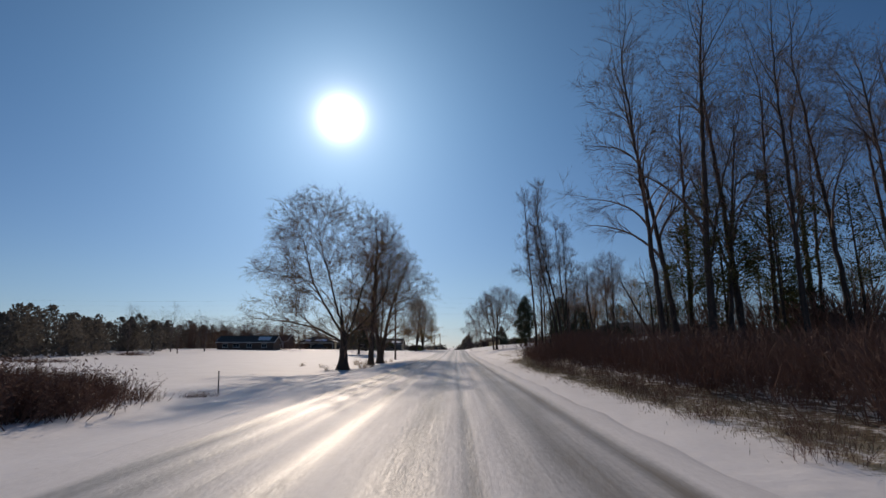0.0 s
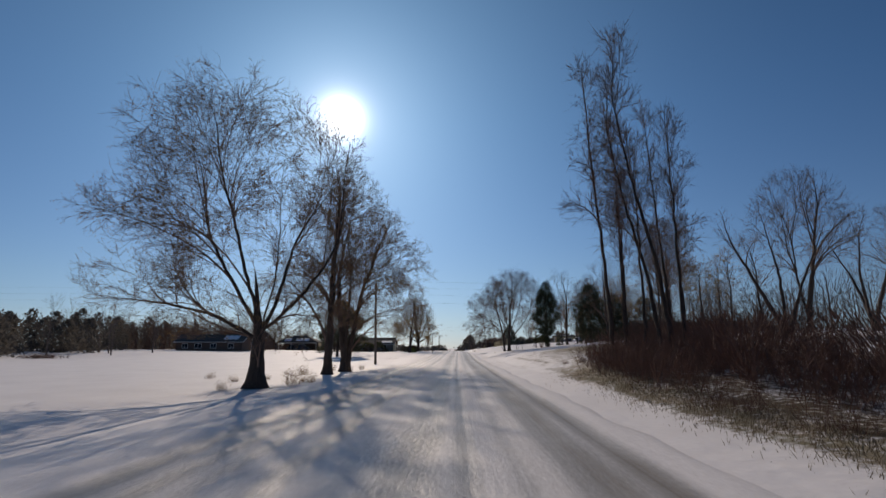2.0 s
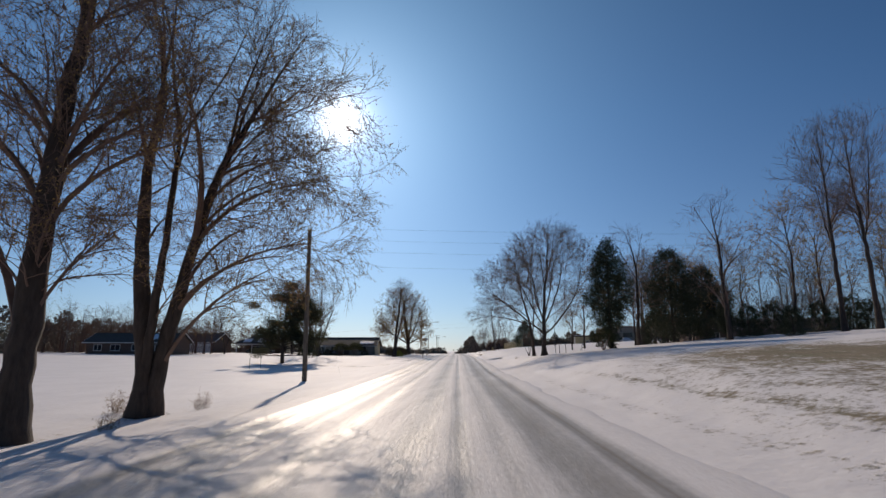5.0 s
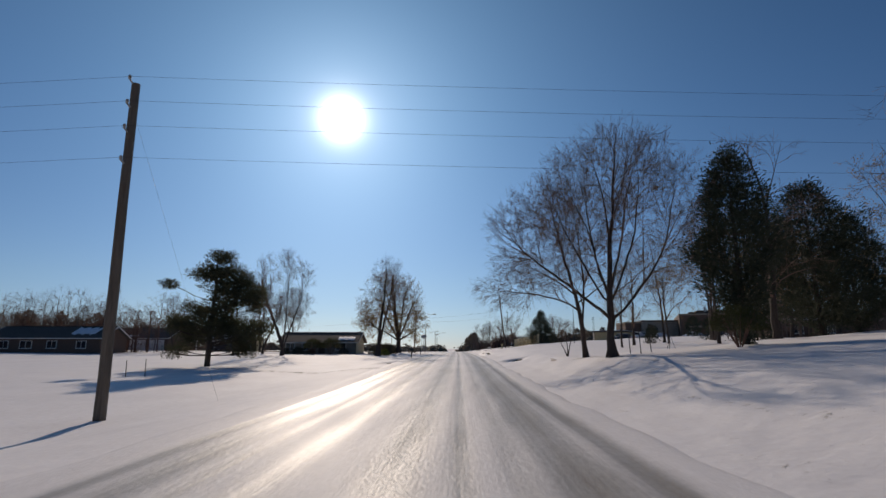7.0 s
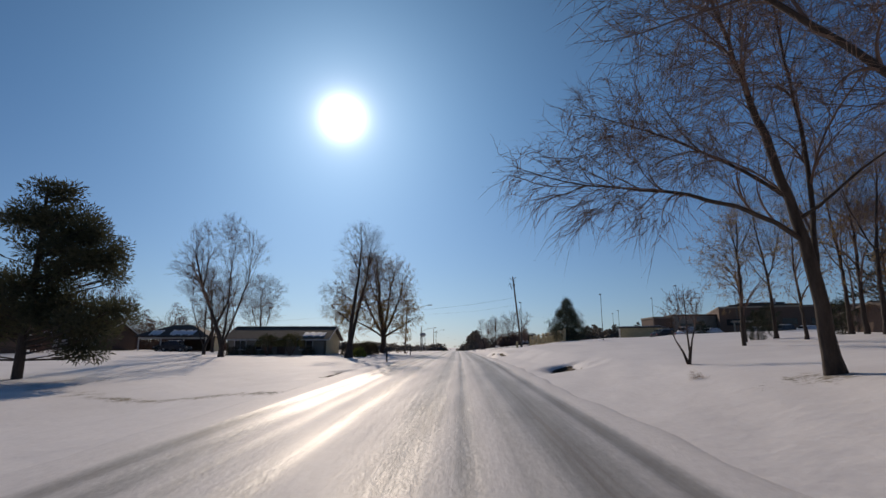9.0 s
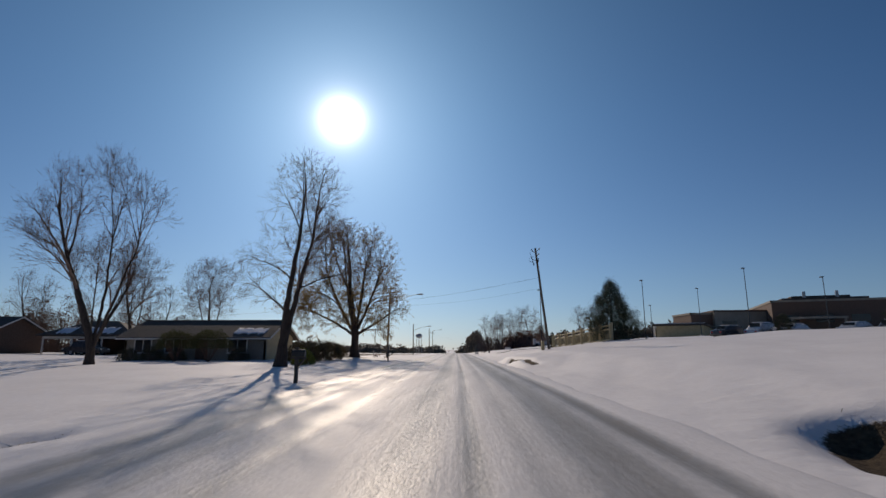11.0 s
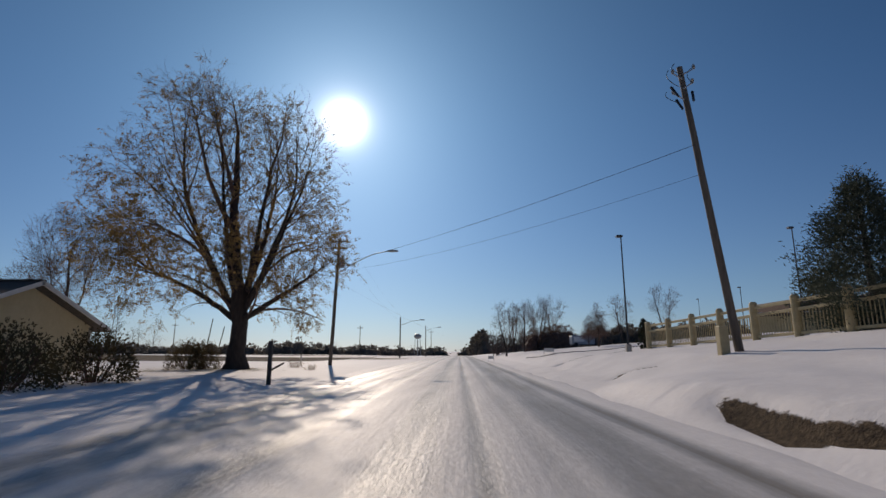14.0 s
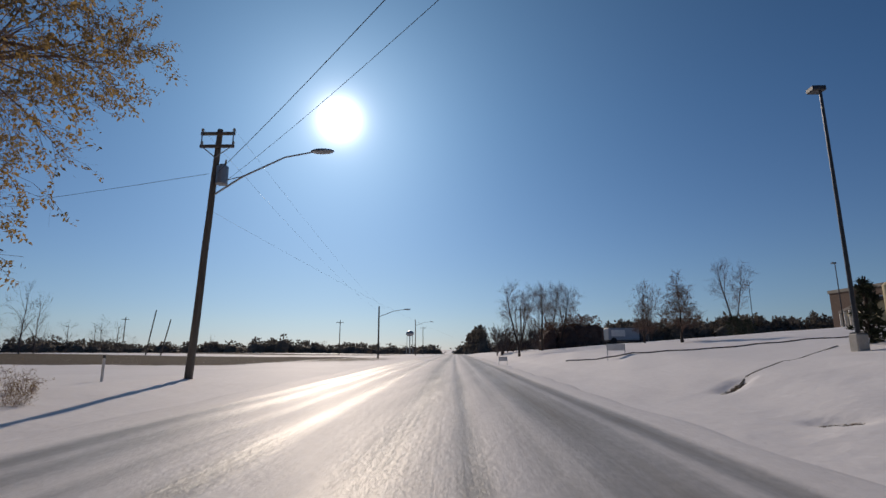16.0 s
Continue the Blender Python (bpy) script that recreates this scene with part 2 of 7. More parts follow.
BLACKPAINT = simple("black_mailbox_paint", (0.012, 0.012, 0.014), (0.04, 0.038, 0.036), 6.0, 0.5, bump=0.2)
RUBBER = simple("tyre_rubber", (0.012, 0.012, 0.012), (0.03, 0.03, 0.03), 10.0, 0.85, bump=0.2)
CARDARK = simple("dark_car_paint", (0.02, 0.022, 0.028), (0.05, 0.053, 0.06), 1.0, 0.25, bump=0)
CARPALE = simple("silver_car_paint", (0.42, 0.43, 0.45), (0.58, 0.59, 0.61), 1.0, 0.3, metal=0.4, bump=0)
VANWHITE = simple("pale_grey_vehicle_paint", (0.24, 0.27, 0.31), (0.36, 0.39, 0.43), 1.0, 0.4, bump=0)
REDPAINT = simple("red_lamp_lens", (0.35, 0.02, 0.015), (0.5, 0.04, 0.03), 5.0, 0.3, bump=0)
# ---------- mesh tools ----------
def mesh_of(name, data, material, smooth=False):
    me = bpy.data.meshes.new(name)
    if isinstance(data, bmesh.types.BMesh):
        data.to_mesh(me)
        data.free()
    else:
        verts, faces = data
        me.from_pydata(np.asarray(verts).tolist(), [], [list(map(int, f)) for f in faces])
    me.materials.append(material)
    if smooth:
        me.polygons.foreach_set("use_smooth", [True] * len(me.polygons))
    me.update()
    return me


def part(name, data, material, parent, label="", smooth=False):
    ob = new(name, mesh_of(name, data, material, smooth))
    ob.parent = parent
    if label:
        tagged(ob, label)
    return ob


def thing(name, at, label, category, group="", kind="", turn=0.0):
    ob = new(name)
    ob.empty_display_size = 0.2
    ob.matrix_world = pose(*at, 0, 0, turn)
    return tagged(ob, label, category, group, kind)


def join(*pieces):
    """Several (verts, faces) in one."""
    vs, fs, n = [], [], 0
    for v, f in pieces:
        v = np.asarray(v, float).reshape(-1, 3)
        vs.append(v)
        fs.extend([[i + n for i in q] for q in f])
        n += len(v)
    return np.concatenate(vs), fs


def box(bm, size, at=(0, 0, 0), bevel=0.0, turn=None):
    g = bmesh.ops.create_cube(bm, size=1.0)
    m = Matrix.Translation(at) @ (turn if turn is not None else Matrix()) @ Matrix.Diagonal((*size, 1))
    bmesh.ops.transform(bm, matrix=m, verts=g["verts"])
    if bevel:
        es = list({e for v in g["verts"] for e in v.link_edges})
        bmesh.ops.bevel(bm, geom=es, offset=bevel, segments=1, affect="EDGES")
    return bm


def boxes(*specs, bevel=0.0):
    bm = bmesh.new()
    for s in specs:
        box(bm, *s, bevel=bevel)
    return bm


def prism(bm, p0, p1, r0, r1, sides=10):
    """A tapered round bar between two points, closed at both ends."""
    p0, p1 = Vector(p0), Vector(p1)
    d = p1 - p0
    g = bmesh.ops.create_cone(bm, cap_ends=True, segments=sides, radius1=r0, radius2=r1, depth=d.length)
    bmesh.ops.transform(bm, matrix=Matrix.Translation((p0 + p1) / 2) @ d.to_track_quat("Z", "Y").to_matrix().to_4x4(), verts=g["verts"])
    return bm


def bars(*specs, sides=10):
    bm = bmesh.new()
    for s in specs:
        prism(bm, *s, sides=sides)
    return bm


def frames_of(d):
    """Two unit vectors across each direction of d."""
    ref = np.where(np.abs(d[:, 2:3]) < 0.9, [[0, 0, 1.0]], [[1.0, 0, 0]])
    a = np.cross(d, ref)
    a /= np.linalg.norm(a, axis=1, keepdims=True) + 1e-9
    return a, np.cross(d, a)


def rods(p0, p1, r0, r1, sides=3):
    """Many tapered rods at once; r1 of None draws them out to a point."""
    n = len(p0)
    d = p1 - p0
    d = d / (np.linalg.norm(d, axis=1, keepdims=True) + 1e-9)
    a, b = frames_of(d)
    ang = np.arange(sides) * 2 * np.pi / sides
    ring = np.cos(ang)[None, :, None] * a[:, None] + np.sin(ang)[None, :, None] * b[:, None]
    low = p0[:, None] + ring * np.reshape(r0, (-1, 1, 1))
    i, j = np.arange(sides), (np.arange(sides) + 1) % sides
    if r1 is None:
        v = np.concatenate([low, p1[:, None]], 1)
        f = np.stack([i, j, np.full(sides, sides)], 1)
    else:
        v = np.concatenate([low, p1[:, None] + ring * np.reshape(r1, (-1, 1, 1))], 1)
        f = np.stack([i, j, j + sides, i + sides], 1)
    k = v.shape[1]
    return v.reshape(-1, 3), (f[None] + (np.arange(n) * k)[:, None, None]).reshape(-1, f.shape[1]).tolist()


def slivers(p0, p1, r, rng):
    """The very finest shoots: one long thin triangle each."""
    n = len(p0)
    d = p1 - p0
    a, b = frames_of(d / (np.linalg.norm(d, axis=1, keepdims=True) + 1e-9))
    t = rng.random((n, 1)) * 2 * np.pi
    s = (a * np.cos(t) + b * np.sin(t)) * np.reshape(r, (-1, 1)) * 1.35
    return np.stack([p0 - s, p0 + s, p1], 1).reshape(-1, 3), (np.arange(n)[:, None] * 3 + np.arange(3)).tolist()


def blades(p, d, length, width, rng):
    """Small pointed leaves: a folded pair of triangles each, from p along d."""
    n = len(p)
    d = d / (np.linalg.norm(d, axis=1, keepdims=True) + 1e-9)
    a, b = frames_of(d)
    t = rng.random((n, 1)) * 2 * np.pi
    a, b = a * np.cos(t) + b * np.sin(t), b * np.cos(t) - a * np.sin(t)
    L, W = np.reshape(length, (-1, 1)), np.reshape(width, (-1, 1))
    mid = p + d * L * 0.45
    v = np.stack([p, mid + a * W * 0.5 + b * W * 0.18, p + d * L, mid - a * W * 0.5 + b * W * 0.18], 1)
    f = np.array([[0, 1, 2], [0, 2, 3]])
    return v.reshape(-1, 3), (f[None] + (np.arange(n) * 4)[:, None, None]).reshape(-1, 3).tolist()


def unit(rng, n):
    d = rng.normal(size=(n, 3))
    return d / (np.linalg.norm(d, axis=1, keepdims=True) + 1e-9)


def tube(p, r, sides=6):
    """One unbroken tube along a line of points."""
    p = np.asarray(p, float)
    d = np.gradient(p, axis=0)
    d /= np.linalg.norm(d, axis=1, keepdims=True) + 1e-9
    a, b = frames_of(d)
    ang = np.arange(sides) * 2 * np.pi / sides
    ring = p[:, None] + r * (np.cos(ang)[None, :, None] * a[:, None] + np.sin(ang)[None, :, None] * b[:, None])
    i, j = np.arange(sides), (np.arange(sides) + 1) % sides
    f = (np.stack([i, j, j + sides, i + sides], 1)[None] + (np.arange(len(p) - 1) * sides)[:, None, None]).reshape(-1, 4).tolist()
    return ring.reshape(-1, 3), f + [list(range(sides))[::-1], [(len(p) - 1) * sides + k for k in range(sides)]]


# ---------- the lie of the land ----------
def smooth01(t):
    t = np.clip(t, 0, 1)
    return t * t * (3 - 2 * t)


def road_z(y):
    """The road's height: a faint rise by the houses, then a long fall."""
    y = np.asarray(y, float)
    return 0.45 * smooth01((y - 80) / 50) - 3.4 * smooth01((y - 165) / 520)


LEFT_Y = ([-200, 25, 48, 84, 113, 137, 160, 172, 210, 300], [-0.75, -0.75, -0.65, -0.50, -0.42, -0.05, 0.20, 0.10, 0.0, 0.0])
RIGHT_X = ([2.9, 3.7, 4.5, 7, 12, 18, 26, 40, 80, 300], [0, 0.05, 0.19, 0.95, 1.6, 2.15, 2.9, 3.4, 3.7, 3.4])
RIGHT_Y = ([-200, 0, 30, 43, 70, 95, 106, 120, 150, 165, 180, 200, 260, 400], [0.1, 0.15, 0.30, 0.75, 1.0, 0.92, 0.60, 0.64, 1.0, 0.78, 0.88, 0.80, 0.55, 0.3])
# ditches: x at the start, sideways drift a metre, first and last y, half width, depth
DITCHES = [(4.95, 0.0, 111.0, 115.2, 0.70, 0.42), (4.22, -0.075, 134.4, 143.6, 0.22, 0.28), (-5.95, 0.02, 109.4, 115.2, 0.40, 0.30)]
# broken edges in the snow crust: lines of (x, y), half width, depth
CRACKS = [([(4.40, 151.2), (4.70, 151.45), (4.95, 151.8), (5.14, 151.7), (5.46, 151.65), (5.8, 151.2)], 0.09, 0.04), ([(4.38, 158.95), (4.62, 158.6)], 0.12, 0.10), ([(4.9, 162.1), (5.15, 162.3), (5.5, 162.65)], 0.15, 0.14)]


def ditch_x(d, y):
    return d[0] + d[1] * (y - d[2]) + 0.10 * np.sin(y * 1.1) + 0.06 * np.sin(y * 2.7)


def crack(x, y, line, w):
    """1 on a broken line, falling to 0 beside it."""
    best = np.full(np.shape(x), 1e9)
    for (ax, ay), (bx, by) in zip(line, line[1:]):
        t = np.clip(((x - ax) * (bx - ax) + (y - ay) * (by - ay)) / ((bx - ax) ** 2 + (by - ay) ** 2), 0, 1)
        best = np.minimum(best, (x - ax - t * (bx - ax)) ** 2 + (y - ay - t * (by - ay)) ** 2)
    return np.exp(-best / w ** 2)


def ground_z(x, y):
    x, y = np.asarray(x, float), np.asarray(y, float)
    z = road_z(y)
    left = np.interp(y, *LEFT_Y) * smooth01((-4.6 - x) / 5.5) + 0.5 * smooth01((-28 - x) / 45)
    right = np.interp(x, *RIGHT_X) * np.interp(y, *RIGHT_Y) - 0.42 * smooth01((x - 13) / 7) * smooth01((y - 118) / 16) * smooth01((182 - y) / 20)
    # the drive's raised apron, where the verge ditch ends
    apron = 0.42 * np.exp(-((x - 4.2) / 1.6) ** 2) * smooth01((x - 2.9) / 0.9) * smooth01((y - 132) / 6) * smooth01((150.3 - y) / 5)
    z = z + np.where(x < -1, left, right + apron)
    for d in DITCHES:
        z = z - d[5] * np.exp(-((x - ditch_x(d, y)) / d[4]) ** 2) * smooth01((y - d[2]) / 0.8) * smooth01((d[3] - y) / 0.8)
    for line, w, deep in CRACKS:
        z = z - deep * crack(x, y, line, w)
    return z


def gz(x, y):
    return float(ground_z(x, y))
# ---------- ground and road ----------
def steps(*spans):
    out = [spans[0][0]]
    for a, b, s in spans:
        out += list(np.linspace(a, b, max(2, int(round((b - a) / s)) + 1))[1:])
    return np.array(out)


def sheet(xs, ys, z):
    X, Y = np.meshgrid(xs, ys)
    nx = len(xs)
    v = np.stack([X, Y, z(X, Y)], -1).reshape(-1, 3)
    i = (np.arange(len(ys) - 1)[:, None] * nx + np.arange(nx - 1)[None]).reshape(-1)
    return v, np.stack([i, i + 1, i + 1 + nx, i + nx], 1)


def add_attr(me, name, values):
    a = me.attributes.new(name, "FLOAT", "POINT")
    a.data.foreach_set("value", np.asarray(values, np.float32))


def lumps(X, Y):
    """Gentle hollows and drifts in the snow."""
    return (0.03 * np.sin(X * 0.9 + 1.3 * np.sin(Y * 0.23)) * np.sin(Y * 0.41 + 0.7 * np.sin(X * 0.35))
            + 0.014 * np.sin(X * 2.3 + Y * 0.9) * np.sin(Y * 1.7 - X * 0.6) + 0.012 * np.sin(X * 4.1 - Y * 2.2 + 2 * np.sin(Y * 0.7)))


def blob(X, Y, cx, cy, rx, ry, gain):
    return gain * np.exp(-((X - cx) / rx) ** 2 - ((Y - cy) / ry) ** 2)


def build_ground():
    xs = steps((-2600, -400, 300), (-400, -90, 30), (-90, -30, 3), (-30, 3, 0.55), (3, 7, 0.12), (7, 18, 0.4), (18, 60, 1.5), (60, 400, 20), (400, 2600, 300))
    ys = steps((-400, -40, 60), (-40, 0, 4), (0, 110.5, 0.7), (110.5, 116, 0.25), (116, 150.5, 0.7), (150.5, 152.5, 0.12), (152.5, 158, 0.5), (158, 159.6, 0.16), (159.6, 161.6, 0.4), (161.6, 163.4, 0.2), (163.4, 185, 0.8), (185, 300, 4), (300, 700, 25), (700, 3200, 250))

    def height(X, Y):
        off = smooth01((np.abs(X + 0.8) - 3.7) / 1.0)
        near = np.exp(-(np.abs(X) / 70) ** 2)
        return ground_z(X, Y) + lumps(X, Y) * off * near - 0.035 * (1 - off)

    v, f = sheet(xs, ys, height)
    ob = new("ground", mesh_of("ground", (v, f), SNOW, True))
    X, Y = v[:, 0], v[:, 1]
    # thin snow over dead grass by the right-hand verge, the bank and the far lawn
    bare = 0.52 * smooth01((X - 4.1) / 1.1) * smooth01((9.5 - X) / 3) * smooth01((52 - Y) / 10)
    bare += blob(X, Y, 12.5 - 0.12 * (Y - 60), 62, 3.0, 14, 0.50) + blob(X, Y, 20, 70, 9, 9, 0.25) + blob(X, Y, 7.6, 60, 3.4, 16, 0.34) + blob(X, Y, 6.6, 50, 2.6, 6, 0.12)
    bare += 0.42 * smooth01((X - 14) / 6) * smooth01((60 - Y) / 12)
    bare += blob(X, Y, -11, 206, 5.5, 17, 0.60) + blob(X, Y, -30, 232, 22, 9, 0.35)
    bare += blob(X, Y, -17, 24, 5, 5, 0.30)
    for tx, ty in ((-10.6, 48.6), (-10.2, 62.2), (-9.9, 66.7), (-9.6, 136.6), (-10.2, 159.1), (7.35, 93.9), (7.0, 98.9), (-21.3, 113.3)):
        bare += blob(X, Y, tx, ty, 1.1, 1.1, 0.42)
    bare += blob(X, Y, -12, 157.5, 5.0, 3.4, 0.42) + blob(X, Y, -11, 47.5, 3.0, 2.0, 0.2)
    # wheel tracks: a drive to the ranch house and a car that left the road on the right
    for off in (0.0, 1.5):
        bare += 0.34 * crack(X, Y, [(-5.5 + off, 103.0), (-13.0 + off, 106.0), (-17.3 + off, 109.1), (-19.1 + off, 115.0), (-21.3 + off, 123.0), (-23.2 + off, 131.0), (-27.0 + off, 146.0)], 0.45)
        bare += 0.16 * crack(X, Y, [(3.3 + off, 92.0), (3.97 + off, 76.0), (4.26 + off, 63.0), (4.4 + off, 55.0)], 0.22)
    soil = np.zeros_like(X)
    for d in DITCHES:
        soil += 1.0 * np.exp(-((X - ditch_x(d, Y) - 0.12 * d[4]) / (d[4] * 0.85)) ** 2) * smooth01((Y - d[2]) / 0.7) * smooth01((d[3] - Y) / 0.7)
    for line, w, deep in CRACKS:
        soil += 0.7 * crack(X, Y, line, w)
    soil += 0.30 * smooth01((X - 4.5) / 2) * smooth01((14 - X) / 4) * smooth01((Y - 50) / 4) * smooth01((84 - Y) / 10)
    soil += 0.48 * smooth01((X - 4.9) / 1.4) * smooth01((46 - Y) / 6) * smooth01((26 - X) / 8)
    slant = Y + 0.10 * X
    soil += 0.58 * smooth01((-9.5 - X) / 6) * (smooth01((slant - 179) / 3) * smooth01((232 - slant) / 8) + 0.9 * smooth01((slant - 250) / 8) * smooth01((330 - slant) / 20))
    add_attr(ob.data, "bare", bare)
    add_attr(ob.data, "soil", soil)
    tagged(ob, "snow-covered fields and verges with dead grass showing through", "ground", kind="structure")


def rut(X, c, w):
    return np.exp(-((X - c) / w) ** 2)


def build_road():
    xs = steps((-5.2, 3.4, 0.10))
    ys = steps((-60, 0, 3), (0, 200, 0.8), (200, 420, 6), (420, 1500, 40))

    def track(X, Y):
        w1, w2 = 0.10 * np.sin(Y * 0.061), 0.08 * np.sin(Y * 0.043 + 2)
        return (1.0 * rut(X, 1.55 + w1, 0.42) + 0.75 * rut(X, -0.62 + w1, 0.36) + 0.75 * rut(X, 0.12 + w2, 0.12) + 0.35 * rut(X, 0.75 + w2, 0.14)
                + 1.2 * rut(X, 2.28 + w2, 0.16) + 0.6 * rut(X, -2.0 + w2, 0.20) + 0.6 * rut(X, -3.35 + w1, 0.24) + 0.4 * rut(X, -2.75 + w2, 0.13) + 0.8 * rut(X, -3.95 + w1, 0.22))

    def height(X, Y):
        edge = smooth01((np.abs(X + 0.9) - 3.3) / 0.9)
        rough = 0.006 * np.sin(X * 9 + Y * 0.8) * np.sin(Y * 1.9 + X) + 0.010 * np.sin(Y * 0.31 + X * 1.1)
        bank = 0.008 * np.exp(-((np.abs(X + 0.9) - 3.75) / 0.3) ** 2) * (1 + 0.6 * np.sin(Y * 0.9) * np.sin(Y * 0.37))
        return road_z(Y) + 0.03 - 0.022 * np.minimum(track(X, Y), 1.2) * (1 - edge) + rough + bank - 0.11 * smooth01((np.abs(X + 0.9) - 3.92 - 0.11 * np.sin(Y * 0.53) * np.sin(Y * 0.19 + 1) - 0.07 * np.sin(Y * 1.7)) / 0.50)

    v, f = sheet(xs, ys, height)
    ob = new("road", mesh_of("road", (v, f), ROAD, True))
    edge = smooth01((np.abs(v[:, 0] + 0.8) - 3.2) / 0.45)
    add_attr(ob.data, "track", np.minimum(track(v[:, 0], v[:, 1]), 1.2) * (1 - edge) - 0.40 * edge)
    tagged(ob, "two-lane road under packed snow with icy wheel tracks", "road", kind="structure")


build_ground()
build_road()
# ---------- trees ----------
def reach(p, lobes):
    """How far out p lies in the crown: below 1 inside the nearest lobe (x, y, z, rx, ry, rz, weight)."""
    best = np.full(len(p), 1e9)
    for l in lobes:
        best = np.minimum(best, (((p - l[:3]) / np.array(l[3:6])) ** 2).sum(1))
    return np.sqrt(best)


def sprout(rng, p, d, length, segs, up, wander, edge, lobes):
    """Grows many boughs at once; each stops where it leaves the crown. Returns the nodes and how many pieces each has."""
    P = np.zeros((len(p), segs + 1, 3))
    P[:, 0] = p
    alive, count = np.ones(len(p), bool), np.zeros(len(p), int)
    for s in range(segs):
        d = d + rng.normal(size=d.shape) * wander
        d[:, 2] += up
        d /= np.linalg.norm(d, axis=1, keepdims=True) + 1e-9
        P[:, s + 1] = P[:, s] + d * (length / segs)[:, None]
        alive &= (reach(P[:, s + 1], lobes) < edge) & (P[:, s + 1, 2] > 0.5) | (s == 0)
        count += alive
    return P, count


def pick_spots(rng, P, count, R0, n, first):
    """About n places strewn evenly along boughs: place, direction, radius there, how far along, and the bough's length."""
    segs = P.shape[1] - 1
    step = np.linalg.norm(np.diff(P, axis=1), axis=2)
    k = np.arange(segs)[None]
    far = (k + 0.5) / np.maximum(count, 1)[:, None]
    w = step * (k < count[:, None]) * (far > first) * (0.6 + 0.8 * far)
    cum = np.cumsum(w.reshape(-1))
    if cum[-1] <= 0:
        return [np.zeros((0, 3)), np.zeros((0, 3))] + [np.zeros(0)] * 3
    i = np.minimum(np.searchsorted(cum, (np.arange(n) + rng.random(n)) / n * cum[-1]), len(cum) - 1)
    b, s = i // segs, i % segs
    t = rng.random(n)
    go = P[b, s + 1] - P[b, s]
    at = P[b, s] + go * t[:, None]
    along = (s + t) / np.maximum(count[b], 1)
    return at, go / (np.linalg.norm(go, axis=1, keepdims=True) + 1e-9), R0[b] * (1 - 0.85 * along), along, step[b].mean(1) * count[b]


def turned(rng, go, angle, spread):
    """Directions that leave go at about that angle, each to a side of its own."""
    side = np.cross(go, unit(rng, len(go)))
    side /= np.linalg.norm(side, axis=1, keepdims=True) + 1e-9
    a = np.radians(angle + rng.normal(size=(len(go), 1)) * spread)
    return go * np.cos(a) + side * np.sin(a)


def boughs_to(rng, goals, nodes, tang, rad, rise, wander, lift, tip):
    """First-order boughs: each leaves the limb that points best towards its goal in the crown and bends over to it."""
    v = goals[:, None] - nodes[None]
    dist = np.linalg.norm(v, axis=2) + 1e-9
    cost = dist * (1.0 + 1.6 * np.clip(0.78 - (v * tang[None]).sum(2) / dist, 0, 2)) * (0.9 + 0.25 * rng.random(dist.shape)) + 99.0 * (nodes[None, :, 2] < lift)
    k = cost.argmin(1)
    L = dist[np.arange(len(goals)), k]
    bend = nodes[k] + (tang[k] * 0.34 + v[np.arange(len(goals)), k] / L[:, None] * 0.2 + [0, 0, 0.10 * rise]) * L[:, None]
    t = np.linspace(0, 1, 10)[None, :, None]
    P = (1 - t) ** 2 * nodes[k][:, None] + 2 * t * (1 - t) * bend[:, None] + t ** 2 * goals[:, None]
    P[:, 1:] += np.cumsum(rng.normal(size=(len(goals), 9, 3)) * wander * 0.30 * (L / 9)[:, None, None], axis=1)
    return P, np.minimum(0.66 * np.maximum(rad[k], tip * 1.5), 0.013 + 0.016 * L)


def bough_rods(P, count, R0, tip, sides):
    """The pieces of many boughs as tapered rods."""
    segs = P.shape[1] - 1
    k = np.arange(segs + 1)[None] / np.maximum(count, 1)[:, None]
    r = np.maximum(R0[:, None] * (1 - 0.85 * np.minimum(k, 1)), tip)
    b, s = np.nonzero(np.arange(segs)[None] < count[:, None])
    return rods(P[b, s], P[b, s + 1], r[b, s], r[b, s + 1], sides)


def limb_tube(p, r, sides, seed):
    """A trunk or limb as one unbroken, slightly knotty tube."""
    d = np.gradient(p, axis=0)
    d /= np.linalg.norm(d, axis=1, keepdims=True) + 1e-9
    a = np.cross(d[0], [0.3, 1, 0.1])
    ang = np.arange(sides) * 2 * np.pi / sides
    ring = []
    for q in range(len(p)):
        a = a - d[q] * (a @ d[q])
        a /= np.linalg.norm(a) + 1e-9
        b = np.cross(d[q], a)
        wob = 1 + 0.06 * np.sin(ang * 3 + q * 0.4 + seed) + 0.05 * np.sin(ang * 2 - q * 0.9)
        ring.append(p[q] + r[q] * wob[:, None] * (np.cos(ang)[:, None] * a + np.sin(ang)[:, None] * b))
    i, j = np.arange(sides), (np.arange(sides) + 1) % sides
    f = np.stack([i, j, j + sides, i + sides], 1)
    return np.concatenate(ring), (f[None] + (np.arange(len(p) - 1) * sides)[:, None, None]).reshape(-1, 4).tolist()


